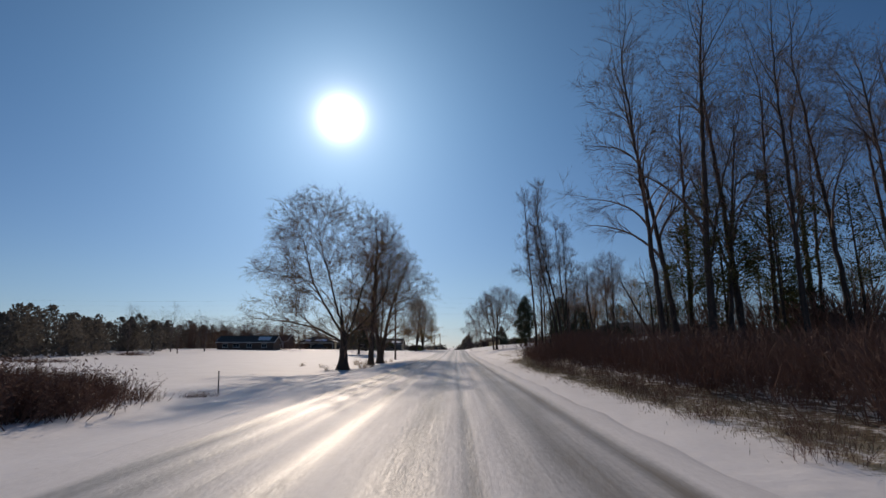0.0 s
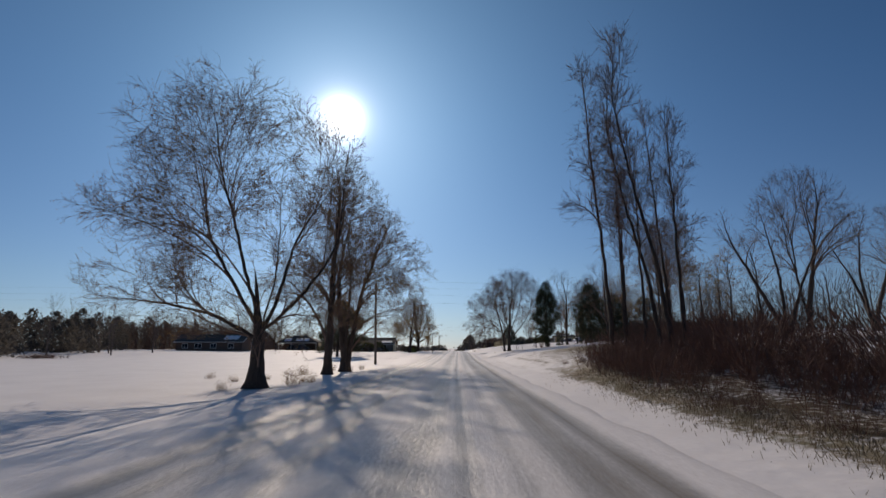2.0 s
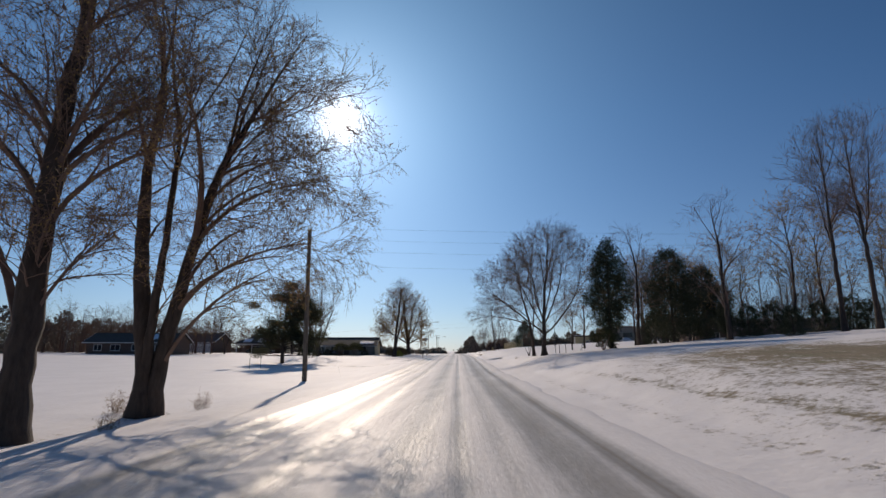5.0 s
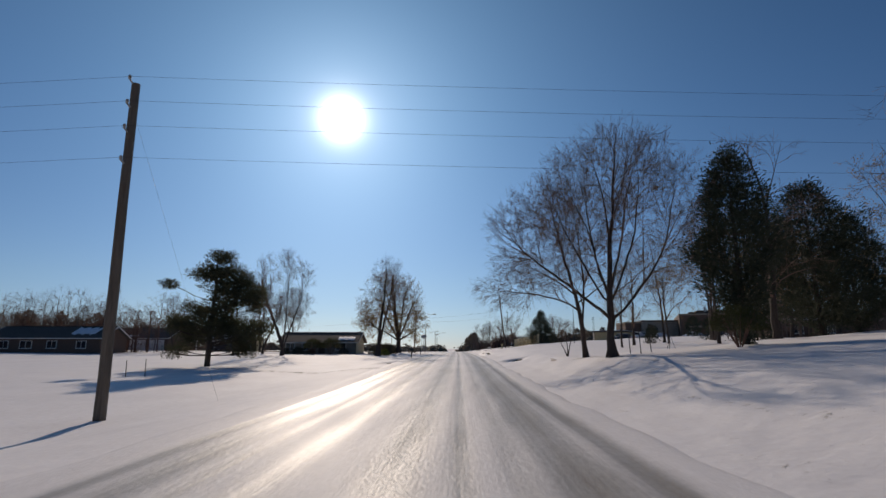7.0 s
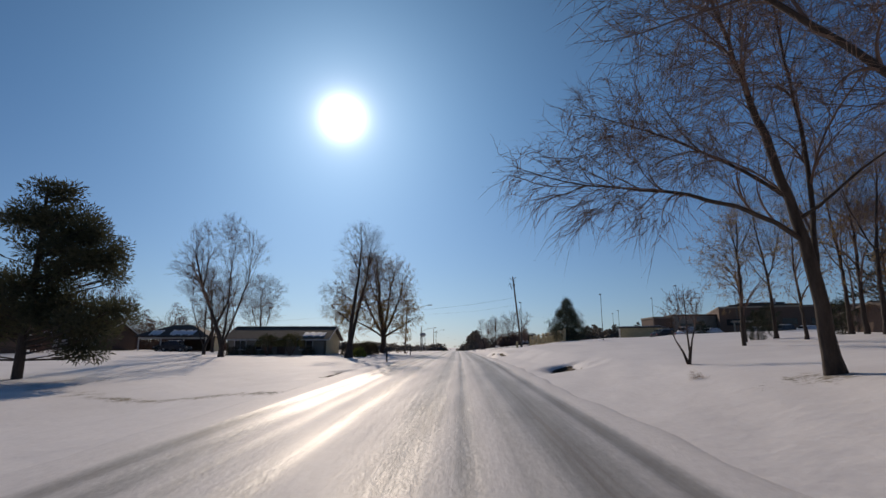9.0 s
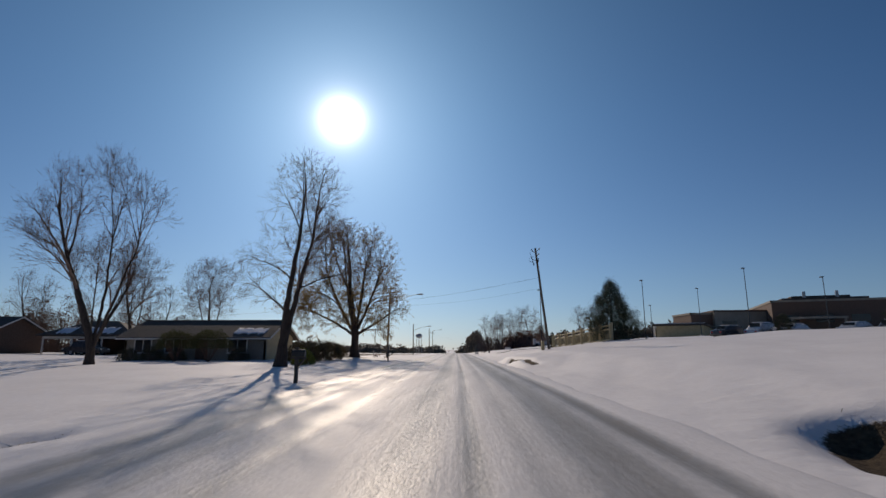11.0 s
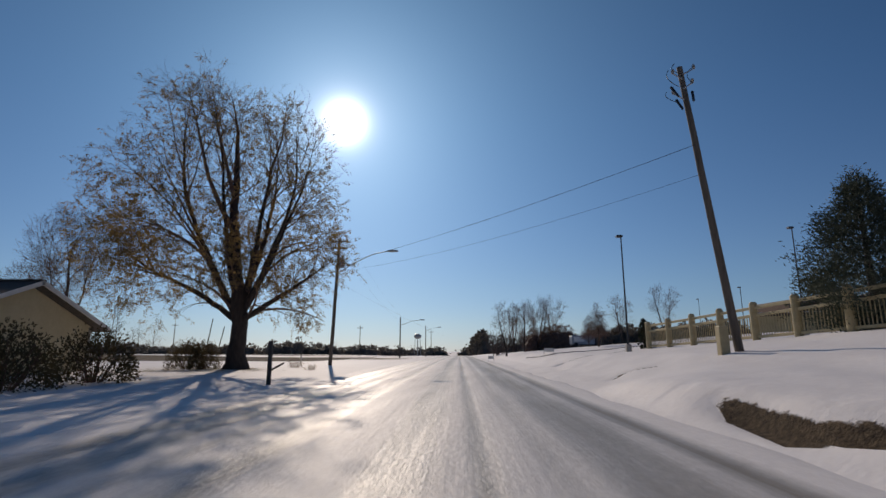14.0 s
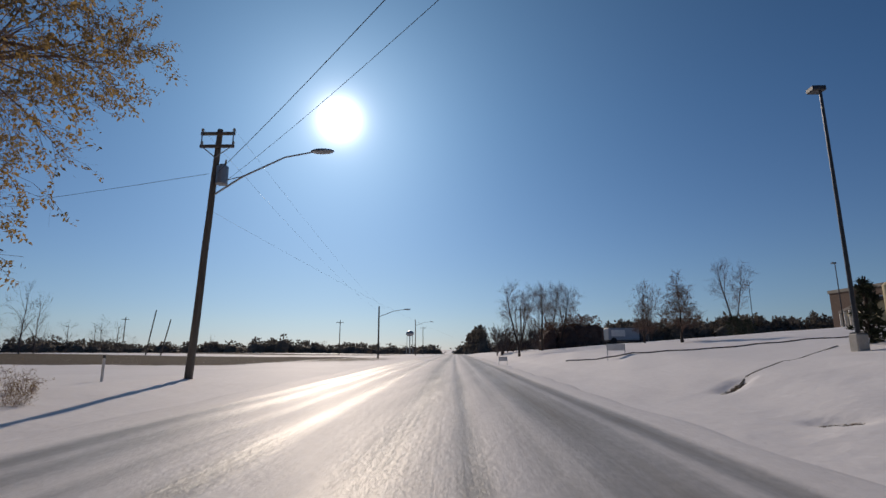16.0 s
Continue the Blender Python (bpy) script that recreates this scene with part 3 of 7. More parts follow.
def tree_meshes(seed, stems, lobes, n, base, tip=0.0045, twig=0.8, per=2.2, droop=0.0, rise=0.12, wander=0.09, flare=0.3, limbs=8, leaves=0.0, leaf_low=1.0, leaf_size=0.09, twig_r=0.0042, shoots=2, leaf_n=3, fork=28, forks=3, angle=48, lift=0.0, first=0.12, limb=0.46):
    """The meshes of a bare tree: trunk and limbs, then three orders of boughs that fill the crown's lobes, twigs and, where some still hang, leaves.
    n: boughs of the third order; per: twigs to each; fork and angle: how steeply forks and boughs leave their limb; rise: how far they turn up; lift: where boughs begin."""
    rng = np.random.default_rng(seed)
    lobes = [np.array(l, float) for l in lobes]
    size = max(l[3] for l in lobes)
    for stem in stems[1:]:                                 # the crown also clothes the outer half of every limb
        if stem[-1][2] > 2.5:
            lobes += [np.array((*stem[-1], 1.5, 1.5, 1.3, 0)), np.array((*((np.array(stem[-1]) + stem[-2]) / 2), 1.3, 1.3, 1.1, 0))]
    top = max(l[2] + l[5] for l in lobes)
    lines = []                                             # nodes and radii of the trunk, the limbs and their forks
    for stem in stems:
        stem = np.array(stem, float)
        at = np.concatenate([[0], np.cumsum(np.linalg.norm(np.diff(stem, axis=0), axis=1))])
        m = max(3, int(at[-1] / 0.45) + 1)
        q = np.stack([np.interp(np.linspace(0, at[-1], m), at, stem[:, i]) for i in range(3)], 1)
        for _ in range(3):
            q[1:-1] = 0.5 * q[1:-1] + 0.25 * (q[:-2] + q[2:])
        q[1:-1] += rng.normal(size=(m - 2, 3)) * 0.022
        d = q[-1] - q[-3]
        d /= np.linalg.norm(d)
        out, keep = [], len(q)
        p, edge = q[-1], 0.88 + 0.06 * rng.normal()
        for _ in range(44):
            d = d + rng.normal(size=3) * wander * 0.8 + [0, 0, 0.25 * rise]
            d /= np.linalg.norm(d)
            p = p + d * 0.45
            if reach(p[None], lobes)[0] > edge or p[2] > top:
                break
            out.append(p)
        q = np.concatenate([q, out]) if out else q
        s = np.linspace(0, 1, len(q))
        if stem[0][2] < 0.3 or not lines:
            r0 = base * (1.0 if not lines else 0.82)
        else:
            own = min(lines, key=lambda l: np.linalg.norm(l[0] - q[0], axis=1).min())
            k = int(np.linalg.norm(own[0] - q[0], axis=1).argmin())
            q[0] = own[0][k]
            r0 = limb * own[1][k] * (0.85 + 0.3 * rng.random())
        lines.append((q, np.maximum(r0 * (0.04 + 0.96 * (1 - s) ** 1.0), tip * 2), keep))
    for q, r, keep in list(lines):
        rest = len(q) - keep
        for f in range(forks if rest > 5 else 1 if rest > 2 else 0):
            k = min(len(q) - 2, keep - 1 + int(rest * (0.02 + 0.62 * (f + 0.5 * rng.random()) / max(forks, 1))))
            go = (q[k + 1] - q[k])[None]
            go = go / np.linalg.norm(go)
            d = turned(rng, go, fork, 6)
            P, c = sprout(rng, q[k][None], d, np.array([min((len(q) - k) * 0.45 * 1.25 + 1.0, 1.6 * size)]), 14, 0.03 + 0.12 * rise, wander * 0.6, np.array([0.90 + 0.06 * rng.normal()]), lobes)
            if c[0] > 2:
                s = np.linspace(0, 1, c[0] + 1)
                lines.append((P[0, :c[0] + 1], np.maximum(0.60 * r[k] * (0.05 + 0.95 * (1 - s) ** 1.0), tip * 2), 1))
    ground = min(q[0][2] for q, _, _ in lines)
    # first order, off the limbs
    nodes, tang = np.concatenate([q[1:] for q, _, _ in lines]), np.concatenate([np.diff(q, axis=0) for q, _, _ in lines])
    rad = np.concatenate([r[1:] for _, r, _ in lines])
    m = max(n // 15, 16)
    total = sum((l[3] * l[4] * l[5]) ** 0.8 for l in lobes)
    goals = np.concatenate([l[:3] + unit(rng, q) * rng.random((q, 1)) ** 0.40 * 0.93 * l[3:6] for l in lobes for q in [int(round(m * (l[3] * l[4] * l[5]) ** 0.8 / total))] if q])
    goals = goals[rng.permutation(len(goals))]
    goals = goals[goals[:, 2] > 1.0]
    P1, R1 = [], []
    for lot in np.array_split(goals, 4):
        t = tang / (np.linalg.norm(tang, axis=1, keepdims=True) + 1e-9)
        P, r = boughs_to(rng, lot, nodes, t, rad, rise, wander, lift, tip)
        P1.append(P)
        R1.append(r)
        nodes, tang = np.concatenate([nodes, P[:, 2:-1].reshape(-1, 3)]), np.concatenate([tang, np.diff(P, axis=1)[:, 1:-1].reshape(-1, 3)])
        rad = np.concatenate([rad, (r[:, None] * np.linspace(0.8, 0.25, P.shape[1] - 3)).reshape(-1)])
    P1, R1 = np.concatenate(P1), np.concatenate(R1)
    c1 = np.full(len(P1), P1.shape[1] - 1)
    # second order, off the first and the outer part of the limbs
    outer, thin = [], []
    for q, r, _ in lines:
        k = np.linspace(0.4 * (len(q) - 1), len(q) - 1, P1.shape[1])
        outer.append(np.stack([np.interp(k, np.arange(len(q)), q[:, i]) for i in range(3)], 1))
        thin.append(r[int(0.4 * (len(q) - 1))])
    outer = np.array(outer)
    at, go, rr, s, L = pick_spots(rng, np.concatenate([P1, outer]), np.full(len(P1) + len(outer), P1.shape[1] - 1), np.concatenate([R1, thin]), max(n // 4, 40), first)
    ok = (reach(at, lobes) < 1.1) & (at[:, 2] > lift)
    at, go, rr, s, L = at[ok], go[ok], rr[ok], s[ok], np.minimum(L[ok], 0.8 * size)
    d = turned(rng, go, angle * 0.92, 9)
    P2, c2 = sprout(rng, at, d, (0.35 + 0.50 * L * (1.15 - 0.75 * s)) * (0.7 + 0.6 * rng.random(len(at))), 6, 0.12 * rise, wander * 1.2, 0.97 + 0.06 * rng.normal(size=len(at)), lobes)
    len2 = np.linalg.norm(np.diff(P2, axis=1), axis=2)[:, 0] * c2
    R2 = np.minimum(0.66 * np.maximum(rr, tip), 0.008 + 0.010 * len2)
    # third order, off the second
    at, go, rr, s, L = pick_spots(rng, P2, c2, R2, n, first)
    low = smooth01((np.quantile(at[:, 2], 0.6) - at[:, 2]) / 4.0)
    d = turned(rng, go, angle * 0.85, 10) - np.stack([0 * low, 0 * low, 0.5 * droop * low], 1)
    P3, c3 = sprout(rng, at, d, (0.30 + 0.46 * L * (1.15 - 0.7 * s)) * (0.7 + 0.6 * rng.random(len(at))), 2, 0.06 * rise - 0.10 * droop, wander * 1.5, 1.0 + 0.06 * rng.normal(size=len(at)), lobes)
    R3 = np.minimum(0.65 * np.maximum(rr, tip), 0.009)
    # twigs, off the second and third
    t3 = pick_spots(rng, P3, c3, R3, int(n * per * 0.75), 0.2)
    t2 = pick_spots(rng, P2, c2, R2, int(n * per * 0.25), 0.3)
    at, go = np.concatenate([t3[0], t2[0]]), np.concatenate([t3[1], t2[1]])
    m = len(at)
    low = smooth01((np.quantile(at[:, 2], 0.7) - at[:, 2:3]) / 4.0)
    d = turned(rng, go, angle * 0.75, 12)
    L = twig * (0.40 + 0.7 * rng.random((m, 1)))
    sag = np.concatenate([np.zeros((m, 2)), (0.12 * rise - droop * (0.25 + low)) * L], 1)
    p1 = at + d * L * 0.5 + sag * 0.2
    p2 = p1 + d * L * 0.5 + sag * 0.8 + unit(rng, m) * L * 0.06
    r = twig_r * (0.8 + 0.5 * rng.random(m))
    fine = [slivers(at, p2, r, rng)] if shoots < 2 else [rods(at, p1, r, r * 0.7, 3), slivers(p1, p2, r * 0.7, rng)]
    for s in np.linspace(0.25, 0.9, shoots):
        q0 = at + (p1 - at) * s
        fine.append(slivers(q0, q0 + turned(rng, d, 32, 10) * L * (0.35 + 0.3 * rng.random((m, 1))) + sag * 0.4, r * 0.6, rng))
    fine += [bough_rods(P1, c1, R1, tip, 4), bough_rods(P2, c2, R2, tip, 3), bough_rods(P3, c3, R3, tip * 0.8, 3)]
    lines.sort(key=lambda l: -l[1][0] * len(l[0]) * (9 if l[0][0][2] < 0.3 else 1))
    out = []
    for i, (q, r, _) in enumerate(lines):
        r = r * (1 + flare * np.exp(-(q[:, 2] - ground) / 0.42) * (r > 0.06))
        t = limb_tube(q, r, 12 if r[0] > 0.2 else 9 if r[0] > 0.1 else 6, seed + i)
        if i <= limbs:
            out.append(("trunk" if i == 0 else "limb", mesh_of("trunk" if i == 0 else "limb", t, BARK, True)))
        else:
            fine.append(t)
    out.append(("crown", mesh_of("crown", join(*fine), TWIG)))
    if leaves:
        w = 1 - (1 - leaf_low) * smooth01((p2[:, 2] - np.quantile(p2[:, 2], 0.25)) / 5)
        keep = rng.random(m) < leaves * w
        m = int(keep.sum())
        base_p = np.repeat(at[keep], leaf_n, 0) + np.repeat((p2 - at)[keep], leaf_n, 0) * (0.3 + 0.7 * rng.random((m * leaf_n, 1))) + rng.normal(size=(m * leaf_n, 3)) * 0.045
        out.append(("foliage", mesh_of("foliage", blades(base_p, unit(rng, m * leaf_n) + [0, 0, -0.6], leaf_size * (0.7 + 0.6 * rng.random(m * leaf_n)), leaf_size * 0.5, rng), DRYLEAF)))
    return out


def tree(meshes, at, label, turn=0.0, scale=1.0, group="", name="tree", sink=0.12, category="tree"):
    """Stands a tree with those meshes on the ground at (x, y)."""
    ob = thing(name, (0, 0, 0), label, category, group)
    ob.matrix_world = Matrix.Translation((at[0], at[1], gz(*at) - sink)) @ pose(0, 0, 0, 0, 0, turn) @ Matrix.Scale(scale, 4)
    for nm, me in meshes:
        c = new(nm, me)
        c.parent = ob
        if nm == "crown":
            tagged(c, kind="stuff")
        if nm == "foliage":
            tagged(c, "dry brown leaves still hanging", kind="stuff")
    return ob


OAK_LABEL = "large bare spreading oak with reddish twigs beside the road"
# the great oak by the field, with its long low limb
oak_a = tree_meshes(11, [[(0, 0, 0), (0.05, 0, 1.6), (0, 0, 3.2), (-0.5, 0.1, 6.4)], [(0.1, 0.05, 2.8), (0.9, 0.2, 5.0), (1.5, 0.2, 7.6)], [(0, 0, 3.2), (-1.6, 0.1, 5.6), (-3.0, 0.1, 8.0)], [(0, 0, 2.6), (-2.4, 0, 4.0), (-5.2, 0, 4.6), (-8.0, 0, 4.9)], [(0.1, 0, 3.4), (0.4, 0.9, 6.0), (0.3, 1.4, 8.5)], [(0, 0, 3.6), (-0.9, -0.4, 6.5), (-1.6, -0.8, 9.5)], [(0.1, 0, 3.0), (2.0, -0.3, 4.6), (3.4, -0.4, 6.4)]],
                    [(-2.6, 0, 12.3, 6.0, 6.0, 6.2, 1.0), (1.8, 0, 11.5, 3.6, 4.5, 5.2, 0.45), (-6.2, 0, 6.6, 4.6, 3.0, 1.8, 0.22), (2.2, 0, 6.8, 3.0, 3.5, 2.2, 0.18), (-4, -1, 9, 5.5, 5, 3, 0.3), (2.6, -1, 4.3, 2.6, 2.6, 1.4, 0.14), (-4.2, -0.5, 5.2, 3.6, 2.6, 1.3, 0.16), (-2.0, -1.8, 3.6, 3.2, 2.6, 1.3, 0.1), (2.0, -1.2, 3.0, 2.4, 2.2, 1.2, 0.1)],
                    4200, 0.50, twig=0.85, per=2.6, flare=0.55, leaves=0.6, leaf_low=0.6, leaf_size=0.07, leaf_n=4, tip=0.008, twig_r=0.006)
tree(oak_a, (-10.6, 48.6), OAK_LABEL, group="roadside oaks")
oak_b1 = tree_meshes(12, [[(0, 0, 0), (0.03, 0, 2.5), (0.1, 0, 5.5), (0.15, 0, 9.0)]],
                     [(0.3, 0, 12.6, 4.3, 4.6, 6.0, 1.0), (-3.0, 0, 8.0, 3.4, 3.0, 2.6, 0.28), (2.0, 0, 9.0, 2.5, 3, 3, 0.2), (0.2, 0, 5.2, 3.0, 3.0, 1.8, 0.22)], 2900, 0.36, twig=0.85, per=2.8, flare=0.5, leaves=0.7, leaf_low=0.7, leaf_size=0.065, leaf_n=5, tip=0.007, twig_r=0.0055)
tree(oak_b1, (-10.2, 62.2), OAK_LABEL, group="roadside oaks")
oak_b2 = tree_meshes(13, [[(0, 0, 0), (0.0, 0, 1.5), (-0.5, 0, 4.5), (-0.7, 0, 8.0)], [(0.25, 0.1, 0), (0.35, 0.1, 1.6), (0.8, 0.2, 4.2), (1.4, 0.2, 7.0)], [(0.05, -0.1, 0.6), (0.2, -0.2, 3.5), (0.4, -0.2, 7.5)]],
                     [(1.2, 0.8, 11.0, 4.6, 5.8, 6.0, 1.0), (5.0, 0.8, 8.6, 3.4, 5.0, 3.6, 0.45), (-2.0, 0, 8.0, 2.6, 3.0, 3.0, 0.2), (4.6, -0.5, 5.2, 3.2, 2.5, 1.6, 0.2), (2.4, 0, 4.0, 3.0, 2.8, 1.3, 0.2)], 2900, 0.33, twig=0.85, per=2.8, flare=0.5, leaves=0.75, leaf_low=0.9, droop=0.15, leaf_size=0.065, leaf_n=5, tip=0.007, twig_r=0.0055)
tree(oak_b2, (-9.9, 66.7), "bare oak with several trunks beside the road", group="roadside oaks")
# the oak on the lawn corner, still holding brown leaves low down
oak_c = tree_meshes(14, [[(0, 0, 0), (0, 0, 1.6), (0.0, 0, 3.0), (-0.5, 0, 6.0)], [(0.05, 0, 2.6), (0.9, 0.3, 4.6), (1.7, 0.4, 6.8)], [(-0.1, 0, 2.5), (-1.1, -0.2, 4.4), (-2.2, -0.3, 6.6)], [(0, 0, 2.3), (-2.2, 0.4, 3.8), (-4.4, 0.5, 4.8)], [(0, 0, 2.4), (1.8, -0.4, 3.4), (3.4, -0.6, 4.4)], [(0, 0, 2.8), (0.2, 0.9, 5.0), (0.4, 1.6, 7.0)], [(0, 0, 2.6), (0.35, 0.2, 5.0), (0.7, 0.3, 8.5)], [(0, 0, 2.7), (-0.6, -0.3, 5.0), (-1.1, -0.4, 8.5)], [(0.05, 0, 2.7), (1.2, -0.2, 5.0), (2.2, -0.2, 8.0)]],
                    [(-1.8, 0, 9.6, 6.4, 6.4, 6.0, 1.0), (-2.4, 0, 5.6, 6.8, 6.0, 2.6, 0.42), (3.0, 0, 6.8, 2.9, 4.0, 4.0, 0.35), (1.5, -1, 4.0, 3.0, 3.5, 1.2, 0.12), (3.6, -0.4, 4.4, 2.5, 2.6, 1.6, 0.22), (3.7, -0.3, 3.0, 1.9, 2.2, 1.1, 0.15), (-4.5, 0, 3.4, 2.4, 2.4, 1.2, 0.15)],
                    3200, 0.44, flare=0.6, twig=0.8, per=2.4, leaves=0.9, leaf_low=0.30, leaf_size=0.085, droop=0.2, leaf_n=20)
tree(oak_c, (-10.2, 159.1), "large oak with dry brown leaves low in its crown", scale=0.94, group="lawn trees")
# tall two-stemmed tree in front of the house
tree_m = tree_meshes(15, [[(0, 0, 0), (0.1, 0, 2.0), (0.4, 0, 5.0), (0.85, 0, 8.5)], [(0.10, 0.05, 0), (0.36, 0.1, 2.4), (0.88, 0.2, 5.0), (1.6, 0.2, 8.0)], [(0.85, 0.1, 4.8), (2.3, 0, 5.5), (4.2, -0.1, 5.8)], [(0.35, 0, 3.3), (-0.7, 0.1, 4.2), (-1.7, 0, 5.1)], [(0.7, 0, 5.2), (-0.4, 0, 6.2), (-1.6, 0, 6.6)]],
                     [(1.2, 0, 9.6, 2.9, 3.0, 4.3, 1.0), (3.3, 0, 6.8, 1.9, 2.0, 2.2, 0.3), (-0.9, 0, 6.5, 1.5, 1.8, 1.3, 0.2), (3.6, 0, 5.7, 1.5, 1.2, 0.9, 0.1)], 1500, 0.25, flare=0.8, twig=0.75, per=2.4, droop=0.12, rise=0.2, limb=0.4)
tree(tree_m, (-10.7, 138.8), "tall bare tree with two leaning stems and a long low bough", scale=1.0, group="lawn trees")
# vase-shaped tree by the far lawn
tree_n = tree_meshes(16, [[(0, 0, 0), (0, 0, 1.4), (-1.0, 0, 4.0), (-2.4, 0, 7.0)], [(0.1, 0, 1.0), (0.9, 0, 3.6), (2.0, 0, 7.0)], [(0, 0.1, 1.2), (0.1, 0.5, 4.5), (0.1, 0.6, 8.0)]],
                     [(-0.8, 0, 10.0, 5.6, 5.0, 5.0, 1.0), (-0.5, 0, 13.0, 3.5, 3.5, 2.4, 0.3)], 1500, 0.27, twig=0.85, per=2.0, rise=0.35, angle=34, fork=20, forks=4, twig_r=0.006)
tree(tree_n, (-24.7, 142.0), "bare vase-shaped tree on the snowy lawn", group="lawn trees")
tree(tree_n, (-36.7, 165.0), "bare vase-shaped tree near the carport", turn=100, scale=0.84, group="lawn trees")
tree(tree_n, (-30.5, 150.0), "bare vase-shaped tree behind the lawn", turn=200, scale=0.72, group="lawn trees")
# round-headed bare tree, for those further off
tree_r = tree_meshes(17, [[(0, 0, 0), (0, 0, 1.5), (0.1, 0, 3.0), (0.2, 0, 5.5)]],
                     [(0, 0, 6.6, 3.8, 3.8, 4.2, 1.0)], 380, 0.17, twig=1.0, shoots=1, per=1.3, limbs=4, twig_r=0.006)
tree_f = tree_meshes(21, [[(0, 0, 0), (0, 0, 1.4), (-0.5, 0, 3.2), (-1.0, 0, 5.5)], [(0, 0, 1.2), (0.7, 0.2, 3.2), (1.2, 0.2, 5.5)]],
                     [(0, 0, 6.4, 3.9, 3.9, 4.4, 1.0)], 680, 0.17, twig=1.0, shoots=1, per=1.3, limbs=4, twig_r=0.009, rise=0.5)
tree_h = tree_meshes(22, [[(0, 0, 0), (0, 0, 1.6), (-0.1, 0, 3.4), (-0.3, 0, 6.4)], [(0, 0, 1.8), (0.6, 0.2, 3.6), (1.0, 0.2, 6.0)], [(0, 0, 2.0), (-0.7, -0.2, 3.6), (-1.3, -0.2, 5.6)]],
                     [(0, 0, 6.3, 3.2, 3.2, 4.1, 1.0)], 1200, 0.17, twig=0.85, per=2.2, limbs=5, twig_r=0.007, rise=0.45)
tree(tree_h, (-35.7, 181), "dense round-headed bare tree behind the low house", 0, 1.4, "trees behind the houses")
for x, y, turn, s in ((-60, 178, 80, 1.1), (-52, 196, 200, 1.15), (-46, 152, 40, 0.9)):
    tree(tree_f, (x, y), "round-headed bare tree behind the houses", turn, s, "trees behind the houses")
# small oaks on the bank that keep part of their brown leaves
tree_b = tree_meshes(22, [[(0, 0, 0), (0, 0, 1.8), (0.2, 0, 4.0), (0.2, 0, 6.0)]],
                     [(0, 0, 6.4, 3.2, 3.2, 4.0, 1.0)], 420, 0.13, twig=0.9, shoots=1, per=1.6, limbs=4, twig_r=0.006, leaves=0.7, leaf_size=0.10, leaf_n=7)
for x, y, turn, s in ((28.5, 94.0, 15, 1.22), (33.5, 97.5, 100, 1.16), (25.0, 98.0, 200, 1.0), (37.5, 92.0, 330, 1.2), (31.0, 86.5, 250, 1.0), (14.4, 115.1, 20, 0.74), (19.9, 118.7, 130, 0.82), (30.5, 125.5, 240, 0.9), (22.5, 106.0, 80, 0.9), (32.0, 117.0, 300, 1.0), (25.5, 121.5, 40, 1.2), (33.0, 123.0, 170, 1.25), (28.5, 114.0, 280, 1.1)):
    tree(tree_b, (x, y), "bank oak with brown leaves among bare branches", turn, s, "scattered bank trees")
# the pair of spreading trees on the bank
red_b = tree_meshes(18, [[(0, 0, 0), (0, 0, 1.4), (0.05, 0, 2.8), (0.2, 0, 5.6)], [(0, 0, 2.6), (-0.9, 0.1, 4.2), (-1.9, 0.1, 6.2)], [(0.05, 0, 2.6), (0.9, 0.2, 4.4), (1.6, 0.2, 6.4)], [(0, 0, 2.0), (-1.5, -0.3, 3.2), (-3.2, -0.5, 4.4)], [(0.05, 0, 2.9), (-0.3, 0.6, 4.6), (-0.5, 1.0, 6.4)], [(0.05, 0, 3.2), (0.5, -0.5, 5.0), (0.8, -0.8, 7.2)], [(0.05, 0, 3.0), (1.9, -0.2, 4.4), (3.4, -0.3, 6.2)], [(0, 0, 1.9), (0.9, 0.2, 2.4), (1.6, 0.3, 3.4)], [(0, 0, 3.1), (-0.7, -0.3, 5.2), (-1.0, -0.5, 7.6)]],
                    [(0.8, 0, 7.6, 4.9, 4.8, 4.2, 1.0), (-3.0, 0, 6.0, 3.2, 3.4, 2.8, 0.4), (3.4, 0, 6.4, 2.4, 3.0, 2.8, 0.22)], 3100, 0.195, twig=0.75, per=2.8, droop=0.08, flare=0.9, angle=42, rise=0.25)
tree(red_b, (7.5, 94.85), "large bare spreading tree on the snowy bank", group="bank trees")
red_a = tree_meshes(19, [[(0, 0, 0), (-0.08, 0, 1.2), (-0.3, 0, 3.0), (-0.9, 0, 5.4), (-1.3, 0, 7.2)], [(-0.15, 0, 1.9), (0.1, 0.1, 4.0), (-0.1, 0.1, 6.8)], [(-0.3, 0, 2.9), (-2.2, -0.3, 3.6), (-4.6, -0.4, 3.8)], [(-0.5, 0, 3.7), (-2.0, 0.4, 4.9), (-3.6, 0.6, 5.6)], [(-0.2, 0, 3.2), (1.6, 0.2, 4.6), (2.8, 0.2, 5.4)]],
                    [(-1.0, 0, 6.8, 3.2, 4.0, 3.4, 1.0), (-4.0, -0.3, 4.2, 2.4, 3.0, 1.4, 0.4), (-0.8, 0, 8.6, 2.4, 3, 2.0, 0.25), (2.0, 0, 5.6, 1.8, 2.5, 1.6, 0.2)], 2100, 0.15, twig=0.75, per=2.8, droop=0.35, flare=0.5, angle=44)
tree(red_a, (7.25, 98.9), "bare tree with drooping branches on the bank", group="bank trees")
